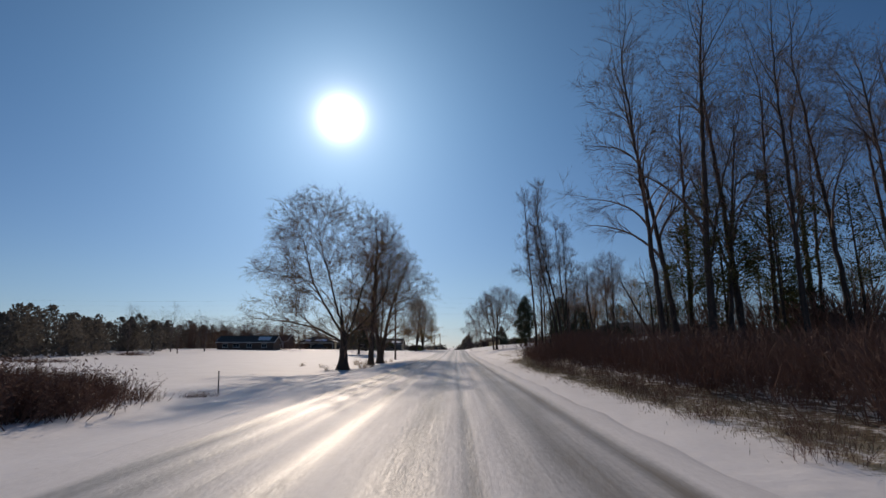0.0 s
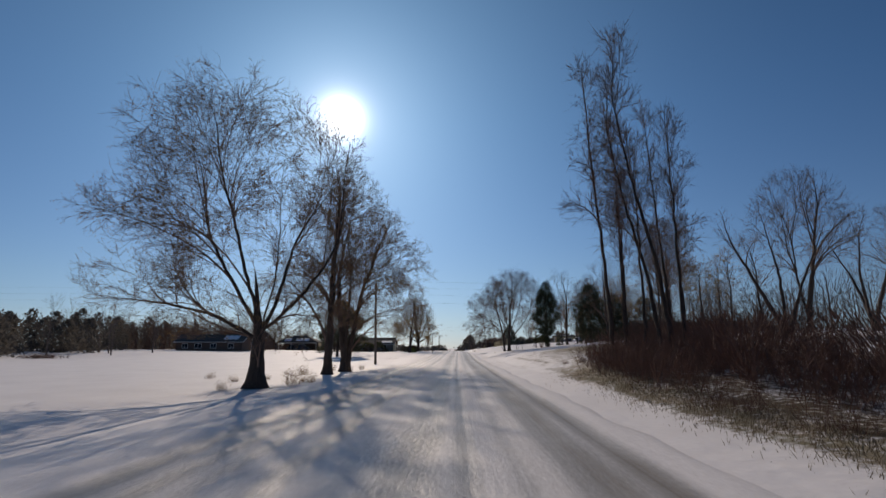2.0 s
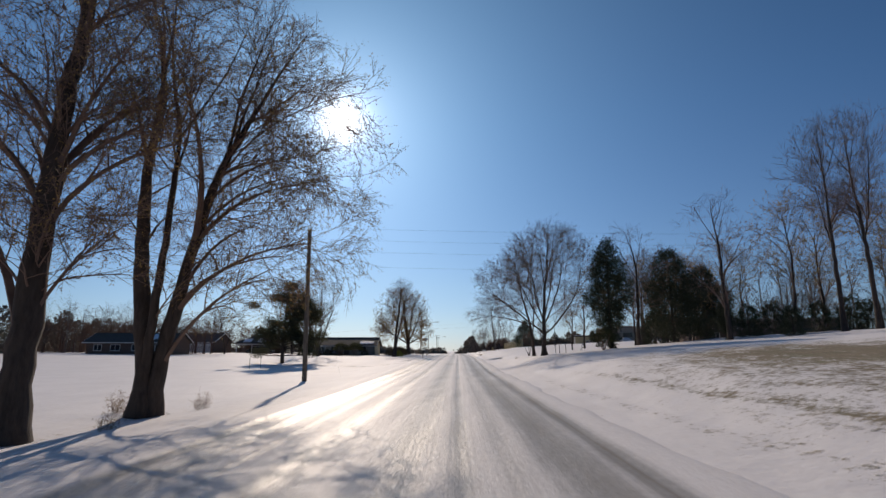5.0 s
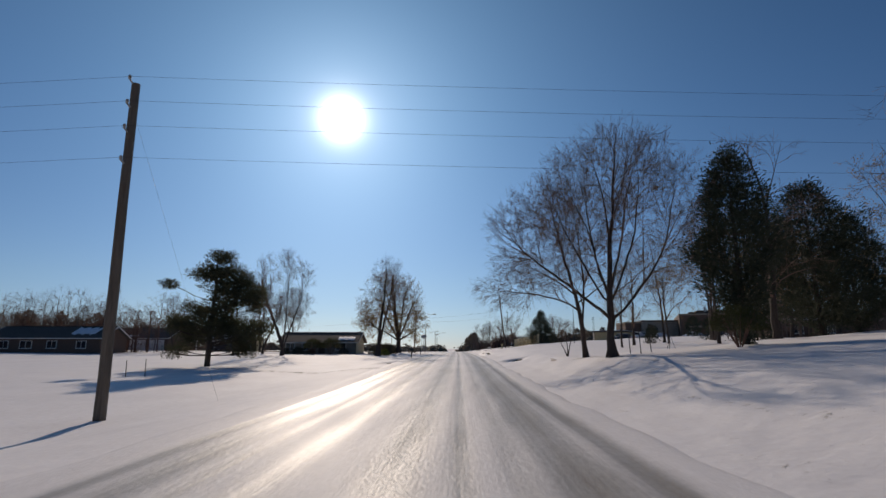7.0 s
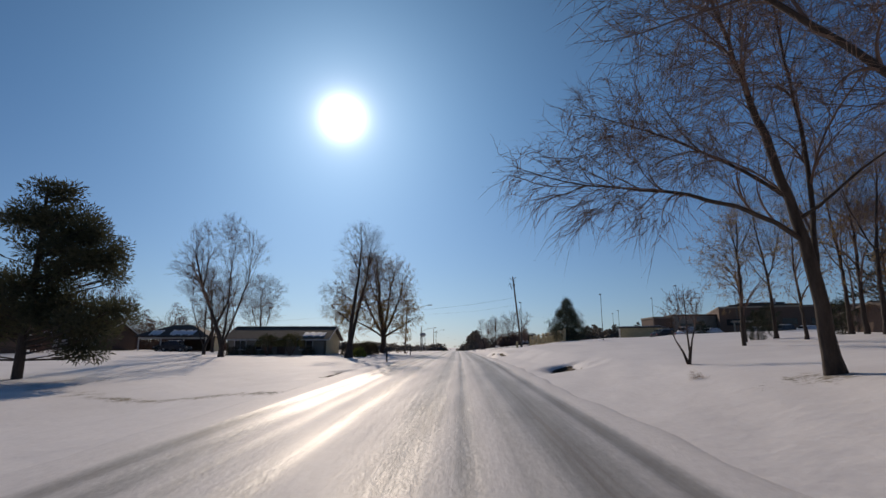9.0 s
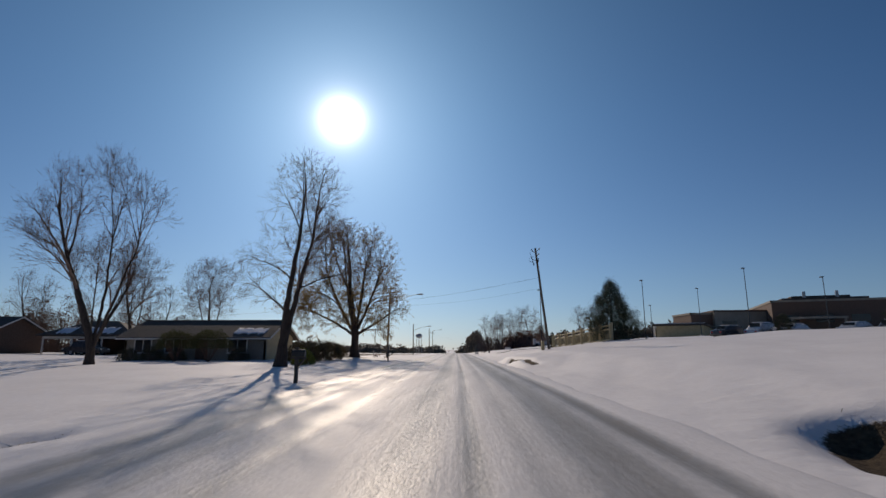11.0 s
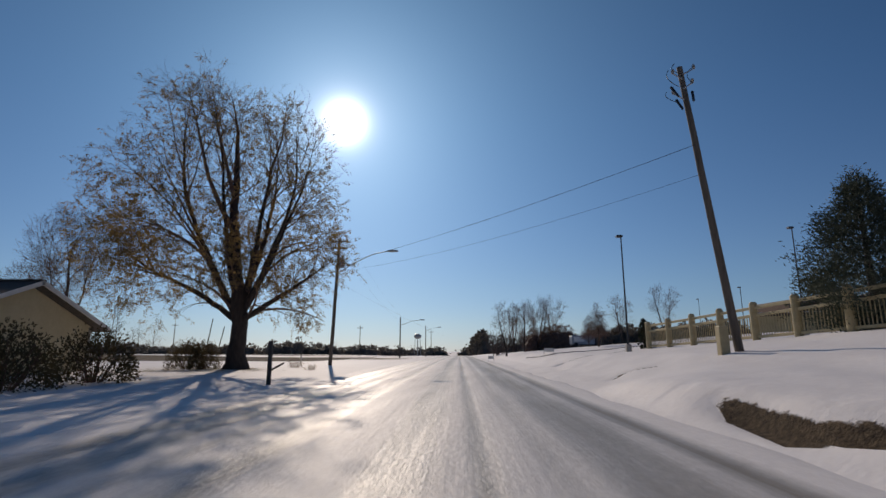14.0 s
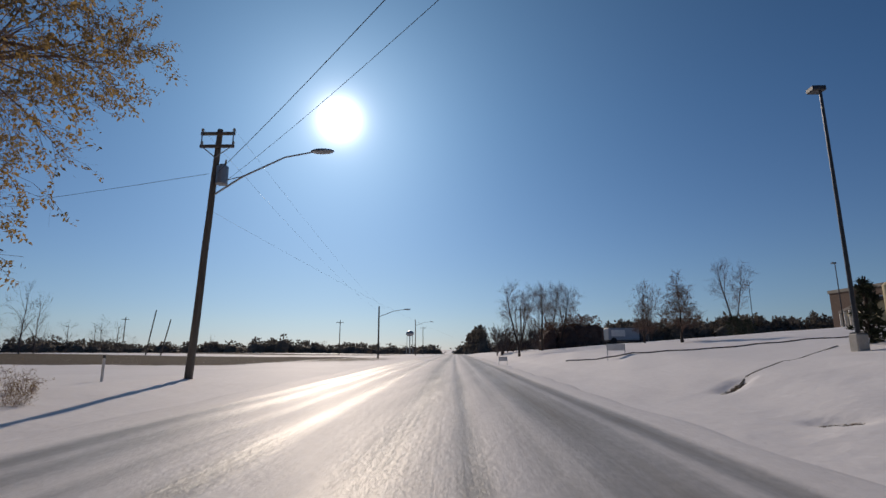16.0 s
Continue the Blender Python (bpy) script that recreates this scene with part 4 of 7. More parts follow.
# tall poplar-like stems rising from the brush
pop = []
for i, (h, w) in enumerate(((15.5, 1.35), (14.0, 1.2), (12.0, 1.0))):
    lean = (-0.6, -1.6, 0.0)[i]
    pop.append(tree_meshes(30 + i, [[(0, 0, 0), (lean * 0.2, 0, h * 0.25), (lean * 0.7, 0, h * 0.5), (lean, 0, h * 0.72)]],
                           [(lean, 0, h * 0.70, w, w, h * 0.29, 1.0), (lean * 0.7 - 0.7, 0, h * 0.45, w * 0.9, w, h * 0.10, 0.15)], 560, 0.108 - 0.01 * i, limbs=4, twig=0.6, per=2.2, rise=0.55, flare=0.35, angle=34, fork=16, shoots=1))
for k, x, y, turn, s in ((0, 6.9, 44.1, 0, 1.0), (2, 7.3, 43.6, 60, 1.0), (1, 8.75, 42.2, 0, 1.1), (1, 8.45, 42.6, -14, 1.0), (2, 9.1, 42.0, 200, 0.95), (2, 7.7, 44.6, 250, 0.85), (0, 9.3, 43.6, 15, 0.8), (2, 7.9, 42.9, 140, 0.9), (2, 10.4, 44.8, 100, 0.7)):
    tree(pop[k], (x, y), "tall slim bare tree rising from roadside brush", turn, s, "slim roadside trees")
# the tall wood by the start
wood = []
for i, (lx, h, spread) in enumerate(((-0.9, 19.5, 3.2), (0.8, 21.0, 3.0), (-1.6, 17.5, 2.8))):
    wood.append(tree_meshes(40 + i, [[(0, 0, 0), (lx * 0.2, 0.1, h * 0.2), (lx * 0.5, 0.1, h * 0.42), (lx, 0.2, h * 0.70)]] + ([[(lx * 0.2, 0.1, h * 0.2), (lx * 0.2 + 1.2, 0.4, h * 0.42), (lx + 2.0, 0.4, h * 0.62)]] if i == 1 else []),
                            [(lx, 0, h * 0.72, spread, spread, h * 0.27, 1.0), (lx * 0.5 - spread * 0.7, 0, h * 0.45, spread * 0.9, spread * 0.8, h * 0.08, 0.16), (lx * 0.5 + spread * 0.7, 0, h * 0.5, spread * 0.7, spread * 0.8, h * 0.08, 0.12)],
                            820, (0.15, 0.20, 0.17)[i], limbs=5, twig=0.9, per=1.9, rise=0.35, flare=0.5, angle=46, shoots=1))
for k, x, y, turn, s in ((0, 9.6, 23.8, 0, 1.0), (1, 11.2, 22.8, 0, 1.0), (2, 11.0, 25.4, 0, 1.0), (1, 13.6, 24.5, 120, 0.96), (0, 15.6, 25.5, 210, 0.95), (2, 13.0, 28.5, 80, 0.92), (0, 17.5, 23.0, 300, 0.98), (1, 19.0, 27.5, 40, 0.9), (2, 16.0, 31.0, 170, 0.85), (0, 14.5, 21.5, 70, 0.9), (2, 18.5, 21.0, 250, 0.95), (1, 24.0, 28.0, 190, 0.85), (2, 12.2, 23.4, 200, 0.8), (0, 21.5, 30.5, 100, 0.88), (2, 23, 24, 20, 0.92)):
    tree(wood[k], (x, y), "tall bare tree at the edge of a dark wood", turn, s, "tall wood trees")
# an open tree of three spreading stems
tree_s = tree_meshes(25, [[(0, 0, 0), (-0.3, 0, 1.2), (-1.6, 0, 4.0), (-2.9, 0, 6.6)], [(0.1, 0, 0), (0.2, 0.2, 2.0), (0.3, 0.4, 5.0), (-0.2, 0.4, 7.6)], [(0.15, -0.1, 0), (0.8, -0.1, 2.2), (1.7, -0.1, 4.6), (2.9, 0, 6.6)]],
                     [(-2.6, 0, 7.6, 2.2, 2.6, 2.6, 1.0), (0.1, 0.3, 8.4, 2.0, 2.6, 2.4, 0.8), (3.0, 0, 7.4, 2.2, 2.6, 2.4, 1.0)], 420, 0.20, twig=0.7, per=1.8, rise=0.2, shoots=1, fork=34)
# tall tree with a long clean trunk
tree_t = tree_meshes(27, [[(0, 0, 0), (0.05, 0, 2.5), (-0.1, 0, 5.5), (-0.7, 0, 10.0)], [(-0.1, 0, 5.2), (0.7, 0.2, 7.6), (1.4, 0.3, 10.2)], [(0, 0, 4.6), (-1.2, 0.2, 6.2), (-2.2, 0.2, 8.2)]],
                     [(0, 0, 10.2, 3.6, 3.6, 4.3, 1.0), (-2.2, 0, 7.4, 1.8, 2.2, 2.2, 0.25), (2.2, 0, 8.0, 1.8, 2.2, 2.2, 0.25)], 950, 0.165, twig=0.85, per=2.2, rise=0.4, angle=36, limbs=6, flare=0.6)
# bare trees scattered over the bank and the far right-hand lawn
for x, y, turn, s, kind in ((16.6, 62.3, 60, 0.66, 0), (20.0, 53.0, 0, 0.84, 2), (27.0, 55.0, 90, 0.8, 2), (33, 60, 150, 0.75, 1), (24.5, 83.4, 60, 1.0, 3), (24.9, 81.2, 250, 1.0, 3), (19.3, 87.2, 200, 1.08, 1), (15.8, 95.4, 300, 1.06, 1), (36, 92, 10, 1.0, 1), (31, 74, 220, 1.0, 1), (40, 68, 20, 1.1, 1), (29, 64, 80, 0.9, 0), (38, 48, 100, 1.0, 1), (45, 56, 10, 1.05, 1)):
    tree((tree_n, tree_r, tree_s, tree_t)[kind], (x, y), "bare tree standing on the snowy bank" if y > 60 else "bare tree among brush behind the verge", turn, s, "scattered bank trees")
for x, y, turn, s, kind in ((17.1, 120.0, 10, 0.86, 1), (24.4, 118.6, 130, 0.92, 3), (26.8, 124.5, 20, 0.95, 3), (28.4, 122.0, 200, 1.0, 3), (22.0, 125.0, 300, 0.8, 3), (30.0, 121.0, 230, 1.0, 1), (21.0, 111.5, 80, 0.8, 1), (28.0, 108.0, 300, 1.0, 1), (34, 112, 50, 1.05, 1)):
    tree((tree_n, tree_r, tree_s, tree_t)[kind], (x, y), "bare tree standing on the snowy bank", turn, s, "scattered bank trees")
for x, y, turn, s in ((5.6, 197.5, 0, 0.62), (8.2, 201, 90, 0.6), (11.0, 206, 170, 0.62), (18.5, 238, 30, 1.0), (24.6, 198.0, 0, 0.64), (14.0, 228, 200, 0.9), (9.5, 226, 120, 0.8), (30, 232, 40, 0.9)):
    tree(tree_f, (x, y), "small bare tree on the far snowy lawn", turn, s, "far lawn trees")
# ---------- evergreens, brush, hedges and far woods ----------
def cedar_meshes(seed, h, profile, n, size=0.30, material=CEDAR, trunk=0.16):
    """A dense evergreen: profile is a list of (height fraction, radius); sprays of small blades over an uneven surface, over inner boughs."""
    rng = np.random.default_rng(seed)
    hs, rs = np.array(profile).T
    z = rng.random(n * 3)
    z = z[rng.random(n * 3) < (np.interp(z, hs, rs) / rs.max()) ** 0.8][:n]
    n = len(z)
    th = rng.random(n) * 2 * np.pi
    R = np.interp(z, hs, rs)
    lump = 1 + 0.24 * np.sin(3 * th + 9 * z + seed) + 0.20 * np.sin(5 * th - 17 * z) + 0.14 * np.sin(2 * th + 31 * z) + 0.10 * np.sin(9 * th + 47 * z)
    rad = R * lump * (0.30 + 0.75 * rng.random(n) ** 0.45)
    p = np.stack([rad * np.cos(th), rad * np.sin(th), z * h], 1)
    way = np.stack([np.cos(th), np.sin(th), 0.35 + 0.3 * rng.random(n)], 1)
    p, way, n, k = p[::5], way[::5], len(p[::5]), 30
    pp = np.repeat(p, k, 0) + rng.normal(size=(n * k, 3)) * min(0.12 + size * 0.4, 0.13 * rs.max())
    dd = np.repeat(way, k, 0) + unit(rng, n * k) * 0.85
    leaf = blades(pp, dd, size * (0.6 + 0.8 * rng.random(n * k)), size * 0.30, rng)
    bz = np.linspace(0.12, 0.92, 40)
    bt = rng.random(40) * 2 * np.pi
    br = np.interp(bz, hs, rs) * 0.85
    b0 = np.stack([0 * bz, 0 * bz, bz * h - 0.1], 1)
    b1 = np.stack([br * np.cos(bt), br * np.sin(bt), bz * h + 0.25], 1)
    boughs = rods(b0, b1, np.full(40, 0.03), np.full(40, 0.012), 4)
    stem = rods(np.array([[0, 0, 0.0], [0, 0, h * 0.4]]), np.array([[0, 0, h * 0.4], [0, 0, h * 0.95]]), np.array([trunk, trunk * 0.65]), np.array([trunk * 0.65, 0.02]), 9)
    return [("trunk", mesh_of("trunk", stem, BARK, True)), ("bough_frame", mesh_of("bough_frame", boughs, BARK)), ("foliage", mesh_of("foliage", leaf, material))]


def evergreen(meshes, at, label, turn=0.0, scale=1.0, group="evergreens", name="evergreen_tree", category="evergreen"):
    ob = thing(name, (0, 0, 0), label, category, group)
    ob.matrix_world = Matrix.Translation((at[0], at[1], gz(*at) - 0.1)) @ pose(0, 0, 0, 0, 0, turn) @ Matrix.Scale(scale, 4)
    for nm, me in meshes:
        c = new(nm, me)
        c.parent = ob
        if nm in ("foliage", "bough_frame"):
            tagged(c, kind="stuff")
    return ob


cedar_1 = cedar_meshes(3, 9.0, [(0.0, 0.05), (0.17, 0.1), (0.20, 0.6), (0.27, 1.1), (0.34, 0.85), (0.42, 1.55), (0.60, 1.35), (0.8, 0.8), (0.93, 0.4), (1.0, 0.05)], 4000, 0.18)
evergreen(cedar_1, (12.4, 92.0), "dark ragged red cedar on the snowy bank")
cedar_2 = cedar_meshes(5, 8.8, [(0.0, 0.05), (0.07, 0.1), (0.11, 0.9), (0.2, 2.0), (0.45, 2.2), (0.7, 1.8), (0.86, 1.2), (0.95, 0.7), (1.0, 0.1)], 4200, 0.21)
evergreen(cedar_2, (20.0, 98.3), "broad dark red cedar on the snowy bank")
evergreen(cedar_2, (24.5, 101.5), "broad dark red cedar on the snowy bank", 120, 0.86)
small_green = cedar_meshes(6, 8.8, [(0.0, 0.8), (0.05, 2.2), (0.3, 2.9), (0.6, 2.6), (0.85, 1.6), (1.0, 0.2)], 1000, 0.40)
evergreen(small_green, (18.0, 27.0), "dark evergreen in the roadside wood", 200, 0.5)
evergreen(cedar_1, (19.5, 88.0), "small dark cedar behind the bank trees", 60, 0.34)
evergreen(small_green, (22.5, 90.5), "low dark evergreen shrub on the bank", 160, 0.30)
evergreen(small_green, (43.0, 138.0), "large round dark evergreen on the bank top", 75, 1.15)
evergreen(small_green, (28.5, 97.0), "low dark evergreen shrub on the bank", 260, 0.36)
for x, y, s in ((22.0, 84.5, 0.20), (25.5, 87.0, 0.26), (26.4, 85.2, 0.28), (28.6, 86.4, 0.25), (22.8, 85.8, 0.24), (29.5, 90.0, 0.24), (34.0, 88.0, 0.28), (27.5, 80.0, 0.20), (21.7, 107.4, 0.44), (28.3, 120.0, 0.28), (31.0, 104.5, 0.30), (20.5, 124.5, 0.24), (28, 127, 0.3), (36.5, 150.0, 0.36)):
    evergreen(small_green, (x, y), "rounded dark evergreen shrub on the snow", x * 40, s)
bush_r = cedar_meshes(7, 5.4, [(0.0, 0.5), (0.06, 1.3), (0.15, 1.75), (0.30, 1.9), (0.45, 1.6), (0.62, 1.1), (0.8, 0.55), (0.93, 0.22), (1.0, 0.03)], 6400, 0.13, GREYGREEN)
for x, y, s in ((24.0, 197.0, 0.20), (25.4, 197.4, 0.16)):
    evergreen(small_green, (x, y), "low dark shrub at the foot of a lawn tree", x * 30, s)
evergreen(small_green, (35.0, 163.6), "round dark evergreen before the school lot", 30, 0.30)
evergreen(bush_r, (13.5, 152.6), "pointed dark conifer beside the cream fence")
cypress = cedar_meshes(9, 1.75, [(0.0, 0.18), (0.2, 0.24), (0.6, 0.24), (0.85, 0.14), (1.0, 0.02)], 520, 0.12, trunk=0.04)
evergreen(cypress, (10.75, 166.0), "narrow dark upright cypress at the fence end")


def pine_meshes(seed):
    """An open, uneven pine: bent limbs that end in dense clumps of needles, heaviest low on one side."""
    rng = np.random.default_rng(seed)
    h = 10.2
    stem = rods(np.array([[0, 0, 0.0], [0.05, 0, 3.4], [0.2, 0, 7.0]]), np.array([[0.05, 0, 3.4], [0.2, 0, 7.0], [0.1, 0, h]]), np.array([0.24, 0.19, 0.12]), np.array([0.19, 0.12, 0.03]), 10)
    clumps = []
    # layered masses of foliage: centre's x and z, half widths, clumps
    masses = ((0.6, 9.5, 0.9, 0.8, 0.6, 8), (-0.7, 8.1, 1.0, 1.0, 0.9, 10), (1.2, 8.2, 1.3, 1.3, 1.0, 14), (2.7, 7.6, 0.7, 0.9, 0.8, 6), (3.9, 6.5, 0.9, 1.0, 0.7, 8), (1.3, 6.7, 2.0, 1.8, 0.9, 20), (2.6, 5.4, 1.6, 1.6, 0.8, 14), (0.4, 5.2, 1.5, 1.6, 0.9, 13),
              (-1.4, 4.7, 0.9, 1.5, 0.8, 9), (-2.0, 3.2, 1.8, 1.8, 1.2, 26), (0.6, 3.5, 1.6, 1.8, 1.4, 22), (2.6, 2.8, 1.8, 1.8, 1.2, 24), (4.2, 3.4, 0.9, 0.9, 0.5, 6), (-2.6, 1.5, 0.7, 0.6, 0.35, 4), (2.9, 1.4, 0.9, 0.6, 0.35, 5))
    for cx, cz, wx, wy, wz, m in masses:
        q = np.array((cx, 0, cz)) + unit(rng, m) * rng.random((m, 1)) ** 0.45 * (wx, wy, wz)
        clumps += [(*p, 0.55 + 0.38 * rng.random()) for p in q]
    p0, p1, leaf_p, leaf_d = [], [], [], []
    for x, y, z, s in clumps:
        a = np.array([0.1, 0, max(z - 0.25 * math.hypot(x, y) - 0.1, 1.0)])
        e = np.array([x, y, z - 0.1])
        m = a + (e - a) * 0.55 + [0, 0, -0.10]
        p0 += [a, m]
        p1 += [m, e]
        n = int(400 * s * s)
        d = unit(rng, n)
        leaf_p.append([x, y, z] + d * rng.random((n, 1)) ** 0.6 * [s * 1.05, s * 1.05, s * 0.68] + rng.normal(size=(1, 3)) * 0.05)
        leaf_d.append(d + unit(rng, n) * 0.6 + [0, 0, 0.25])
    # one long bare limb with a tuft
    limb = np.array([[0.1, 0, 5.6], [-1.6, 0, 6.1], [-2.6, 0.1, 6.6], [-4.3, 0.1, 7.3]])
    p0 += list(limb[:-1])
    p1 += list(limb[1:])
    for _ in range(3):
        d = unit(rng, 220)
        leaf_p.append(limb[-1] + rng.normal(size=3) * [0.3, 0.2, 0.12] + d * rng.random((220, 1)) ** 0.6 * [0.55, 0.5, 0.36])
        leaf_d.append(d + unit(rng, 220) * 0.6)
    boughs = rods(np.array(p0), np.array(p1), np.full(len(p0), 0.045), np.full(len(p0), 0.022), 5)
    leaf_p, leaf_d = np.concatenate(leaf_p), np.concatenate(leaf_d)
    leaf = blades(leaf_p, leaf_d, 0.23 * (0.7 + 0.6 * rng.random(len(leaf_p))), 0.06, rng)
    return [("trunk", mesh_of("trunk", stem, BARK, True)), ("bough_frame", mesh_of("bough_frame", boughs, BARK)), ("foliage", mesh_of("foliage", leaf, PINE))]


evergreen(pine_meshes(21), (-21.3, 113.3), "dark pine with layered boughs on a snowy lawn", name="pine_tree", category="pine")


def shrub_meshes(seed, stems=46, h=2.4, w=1.3, twigs=18, r=0.010, leafy=0, leaf_mat=DRYLEAF):
    """A tangle of bare stems with twigs."""
    rng = np.random.default_rng(seed)
    foot = rng.normal(size=(stems, 3)) * [w * 0.32, w * 0.32, 0]
    out = rng.normal(size=(stems, 3)) * [0.34, 0.34, 0] + foot * 0.35 / max(w, 0.3)
    L = h * (0.55 + 0.5 * rng.random((stems, 1)))
    d = out + [0, 0, 1.0]
    d /= np.linalg.norm(d, axis=1, keepdims=True)
    mid = foot + d * L * 0.5
    end = mid + (d + rng.normal(size=d.shape) * 0.22) * L * 0.5
    pieces = [rods(foot, mid, np.full(stems, r * 1.5), np.full(stems, r), 3), rods(mid, end, np.full(stems, r), None, 3)]
    t = rng.random((stems * twigs, 1))
    a, b, c = (np.repeat(q, twigs, 0) for q in (foot, mid, end))
    at = np.where(t < 0.5, a + (b - a) * (0.3 + 1.4 * t), b + (c - b) * (t * 2 - 1))
    dd = np.repeat(d, twigs, 0) * 0.6 + unit(rng, stems * twigs) * 0.9
    tip = at + dd * (0.18 + 0.38 * rng.random((stems * twigs, 1))) * (h / 2.2)
    pieces.append(slivers(at, tip, np.full(len(at), r * 0.68), rng))
    sub = at + (tip - at) * 0.5
    pieces.append(slivers(sub, sub + unit(rng, len(at)) * 0.2 * (h / 2.2), np.full(len(at), r * 0.55), rng))
    out = [("stem_tangle", mesh_of("stem_tangle", join(*pieces), BRUSH))]
    if leafy:
        out.append(("foliage", mesh_of("foliage", blades(np.repeat(tip, leafy, 0) + rng.normal(size=(len(tip) * leafy, 3)) * 0.05, unit(rng, len(tip) * leafy) + [0, 0, -0.5], 0.07 + 0.05 * rng.random(len(tip) * leafy), 0.04, rng), leaf_mat)))
    return out


def shrub(meshes, at, label, turn=0.0, scale=1.0, group="", name="shrub", squash=1.0):
    ob = thing(name, (0, 0, 0), label, "shrub", group)
    ob.matrix_world = Matrix.Translation((at[0], at[1], gz(*at) - 0.06)) @ pose(0, 0, 0, 0, 0, turn) @ Matrix.Diagonal((scale, scale, scale * squash, 1))
    for nm, me in meshes:
        c = new(nm, me)
        c.parent = ob
        tagged(c, kind="stuff")
    return ob


brush = [shrub_meshes(50 + i, 56, 2.5, 2.3, 10, 0.0075) for i in range(4)]
back_brush = [shrub_meshes(56 + i, 34, 2.5, 2.3, 8, 0.013) for i in range(2)]
rng0 = np.random.default_rng(8)
spots = []
for y in np.arange(7.5, 49, 1.7):
    edge = np.interp(y, [7, 12, 20, 28, 34, 46, 49], [5.3, 5.3, 5.6, 6.1, 5.8, 6.4, 7.6])
    for k, x in enumerate(np.arange(edge, min(edge + (14 if y < 36 else 6.0), 26), 2.2)):
        spots.append((x + rng0.normal() * 0.35, y + rng0.normal() * 0.4, ((0.30 if y < 34 else 0.58) if k == 0 else 0.78 if k < 3 else 0.84) * (0.85 + 0.35 * rng0.random())))
for y in np.arange(39.5, 49.6, 1.5):
    for x in np.arange(6.9 + 0.12 * (y - 40), 13.5, 1.6):
        spots.append((x + rng0.normal() * 0.4, y + rng0.normal() * 0.4, 0.42 + 0.22 * rng0.random()))
for _ in range(26):
    spots.append((6.1 + 3.2 * rng0.random(), 37.5 + 10 * rng0.random(), 0.40 + 0.2 * rng0.random()))
for i, (x, y, s) in enumerate(spots):
    shrub(brush[i % 4] if x < 9.0 else back_brush[i % 2], (x, y), "dense tangle of dead red-brown brush along the verge", rng0.random() * 360, s, "roadside brush")
low_brush = [shrub_meshes(60, 105, 1.15, 2.1, 11, 0.0075), shrub_meshes(61, 90, 1.2, 2.0, 10, 0.0075, leafy=1, leaf_mat=FARRED)]
for i in range(58):
    y = 14.3 + 9.2 * rng0.random()
    x = np.interp(y, [14, 15.2, 17.4, 20.8, 24], [-14.1, -13.9, -13.2, -12.5, -12.3]) - 8.5 * rng0.random() ** 1.1
    s = np.interp(-x / y, [0.52, 0.57, 0.62, 0.71, 0.88, 1.1], [0.16, 0.30, 0.66, 1.05, 1.30, 1.45]) * (0.88 + 0.24 * rng0.random())
    shrub(low_brush[0 if rng0.random() < 0.5 else 1], (x, y), "low red-brown weedy brush on the snow", rng0.random() * 360, max(s, 0.55), "field-edge brush", squash=min(1.0, s / 0.55))
low_brush = low_brush[0]
# weed mounds; the first four are an added row imitating a long band of shade
for x, y, s in ((-57.0, 62.5, 1.7), (-53.5, 62.0, 1.5), (-50.5, 61.0, 1.5), (-48.5, 62.5, 1.3), (-58.5, 93.0, 1.9), (-60.0, 94.0, 1.6)):
    shrub(low_brush, (x, y), "low dead weeds, some standing in for a shade band on snow", x * 30, s, "field weeds", squash=0.42)
shrub(low_brush, (-11.6, 23.4), "low dead weeds poking from the snow", 20, 0.5, "field-edge brush", squash=0.6)
leafy = shrub_meshes(62, 26, 1.9, 1.2, 14, 0.008, leafy=2)
for x, y, s in ((-8.9, 49.6, 0.55), (-8.2, 50.6, 0.34), (-11.8, 47.2, 0.3), (-8.6, 63.3, 0.28), (-11.8, 61.2, 0.42), (-8.5, 67.8, 0.3), (-11.2, 67.6, 0.4), (-9.2, 52.5, 0.26)):
    shrub(leafy, (x, y), "thin sapling with a few dry leaves beside an oak", x * 50, s, "saplings under the oaks")
for x, y, s in ((-13.9, 53.5, 0.35), (-16.8, 56.5, 0.35), (-13.2, 61.5, 0.32), (-12.8, 56.1, 0.30), (-8.6, 162.6, 0.42), (-7.3, 161.0, 0.28), (6.0, 102.0, 0.2), (6.2, 51.0, 0.22), (6.6, 49.3, 0.3)):
    shrub(leafy, (x, y), "small dry weed clump sticking out of snow", x * 70, s, "weed clumps", squash=0.7)
# evergreen creeper and holly among the tall trees
creeper = cedar_meshes(8, 9.5, [(0.0, 0.05), (0.30, 0.15), (0.42, 1.1), (0.55, 1.6), (0.70, 1.25), (0.85, 0.7), (1.0, 0.1)], 700, 0.17, HOLLY, 0.09)
for x, y, turn, s in ((11.9, 23.9, 0, 1.0), (13.4, 25.6, 130, 0.95), (14.9, 23.6, 220, 1.05), (16.8, 26.4, 60, 0.9), (19.5, 24.8, 300, 1.0), (11.3, 27.6, 180, 0.7)):
    evergreen(creeper, (x, y), "olive leafy evergreen climbing among tall bare trees", turn, s, "wood evergreens")
front = [(float(np.interp(y, [7, 20, 28, 46, 49], [6.6, 6.9, 7.4, 7.6, 8.4])) + 5.5 * rng0.random(), y, 1.5 + 0.7 * rng0.random(), 2.2 + rng0.random()) for y in np.arange(8, 48, 0.6)]
hollow = [(13.5 + 18 * rng0.random(), 21 + 14 * rng0.random(), 2.2 + 1.8 * rng0.random(), 3.2 + rng0.random()) for _ in range(60)]
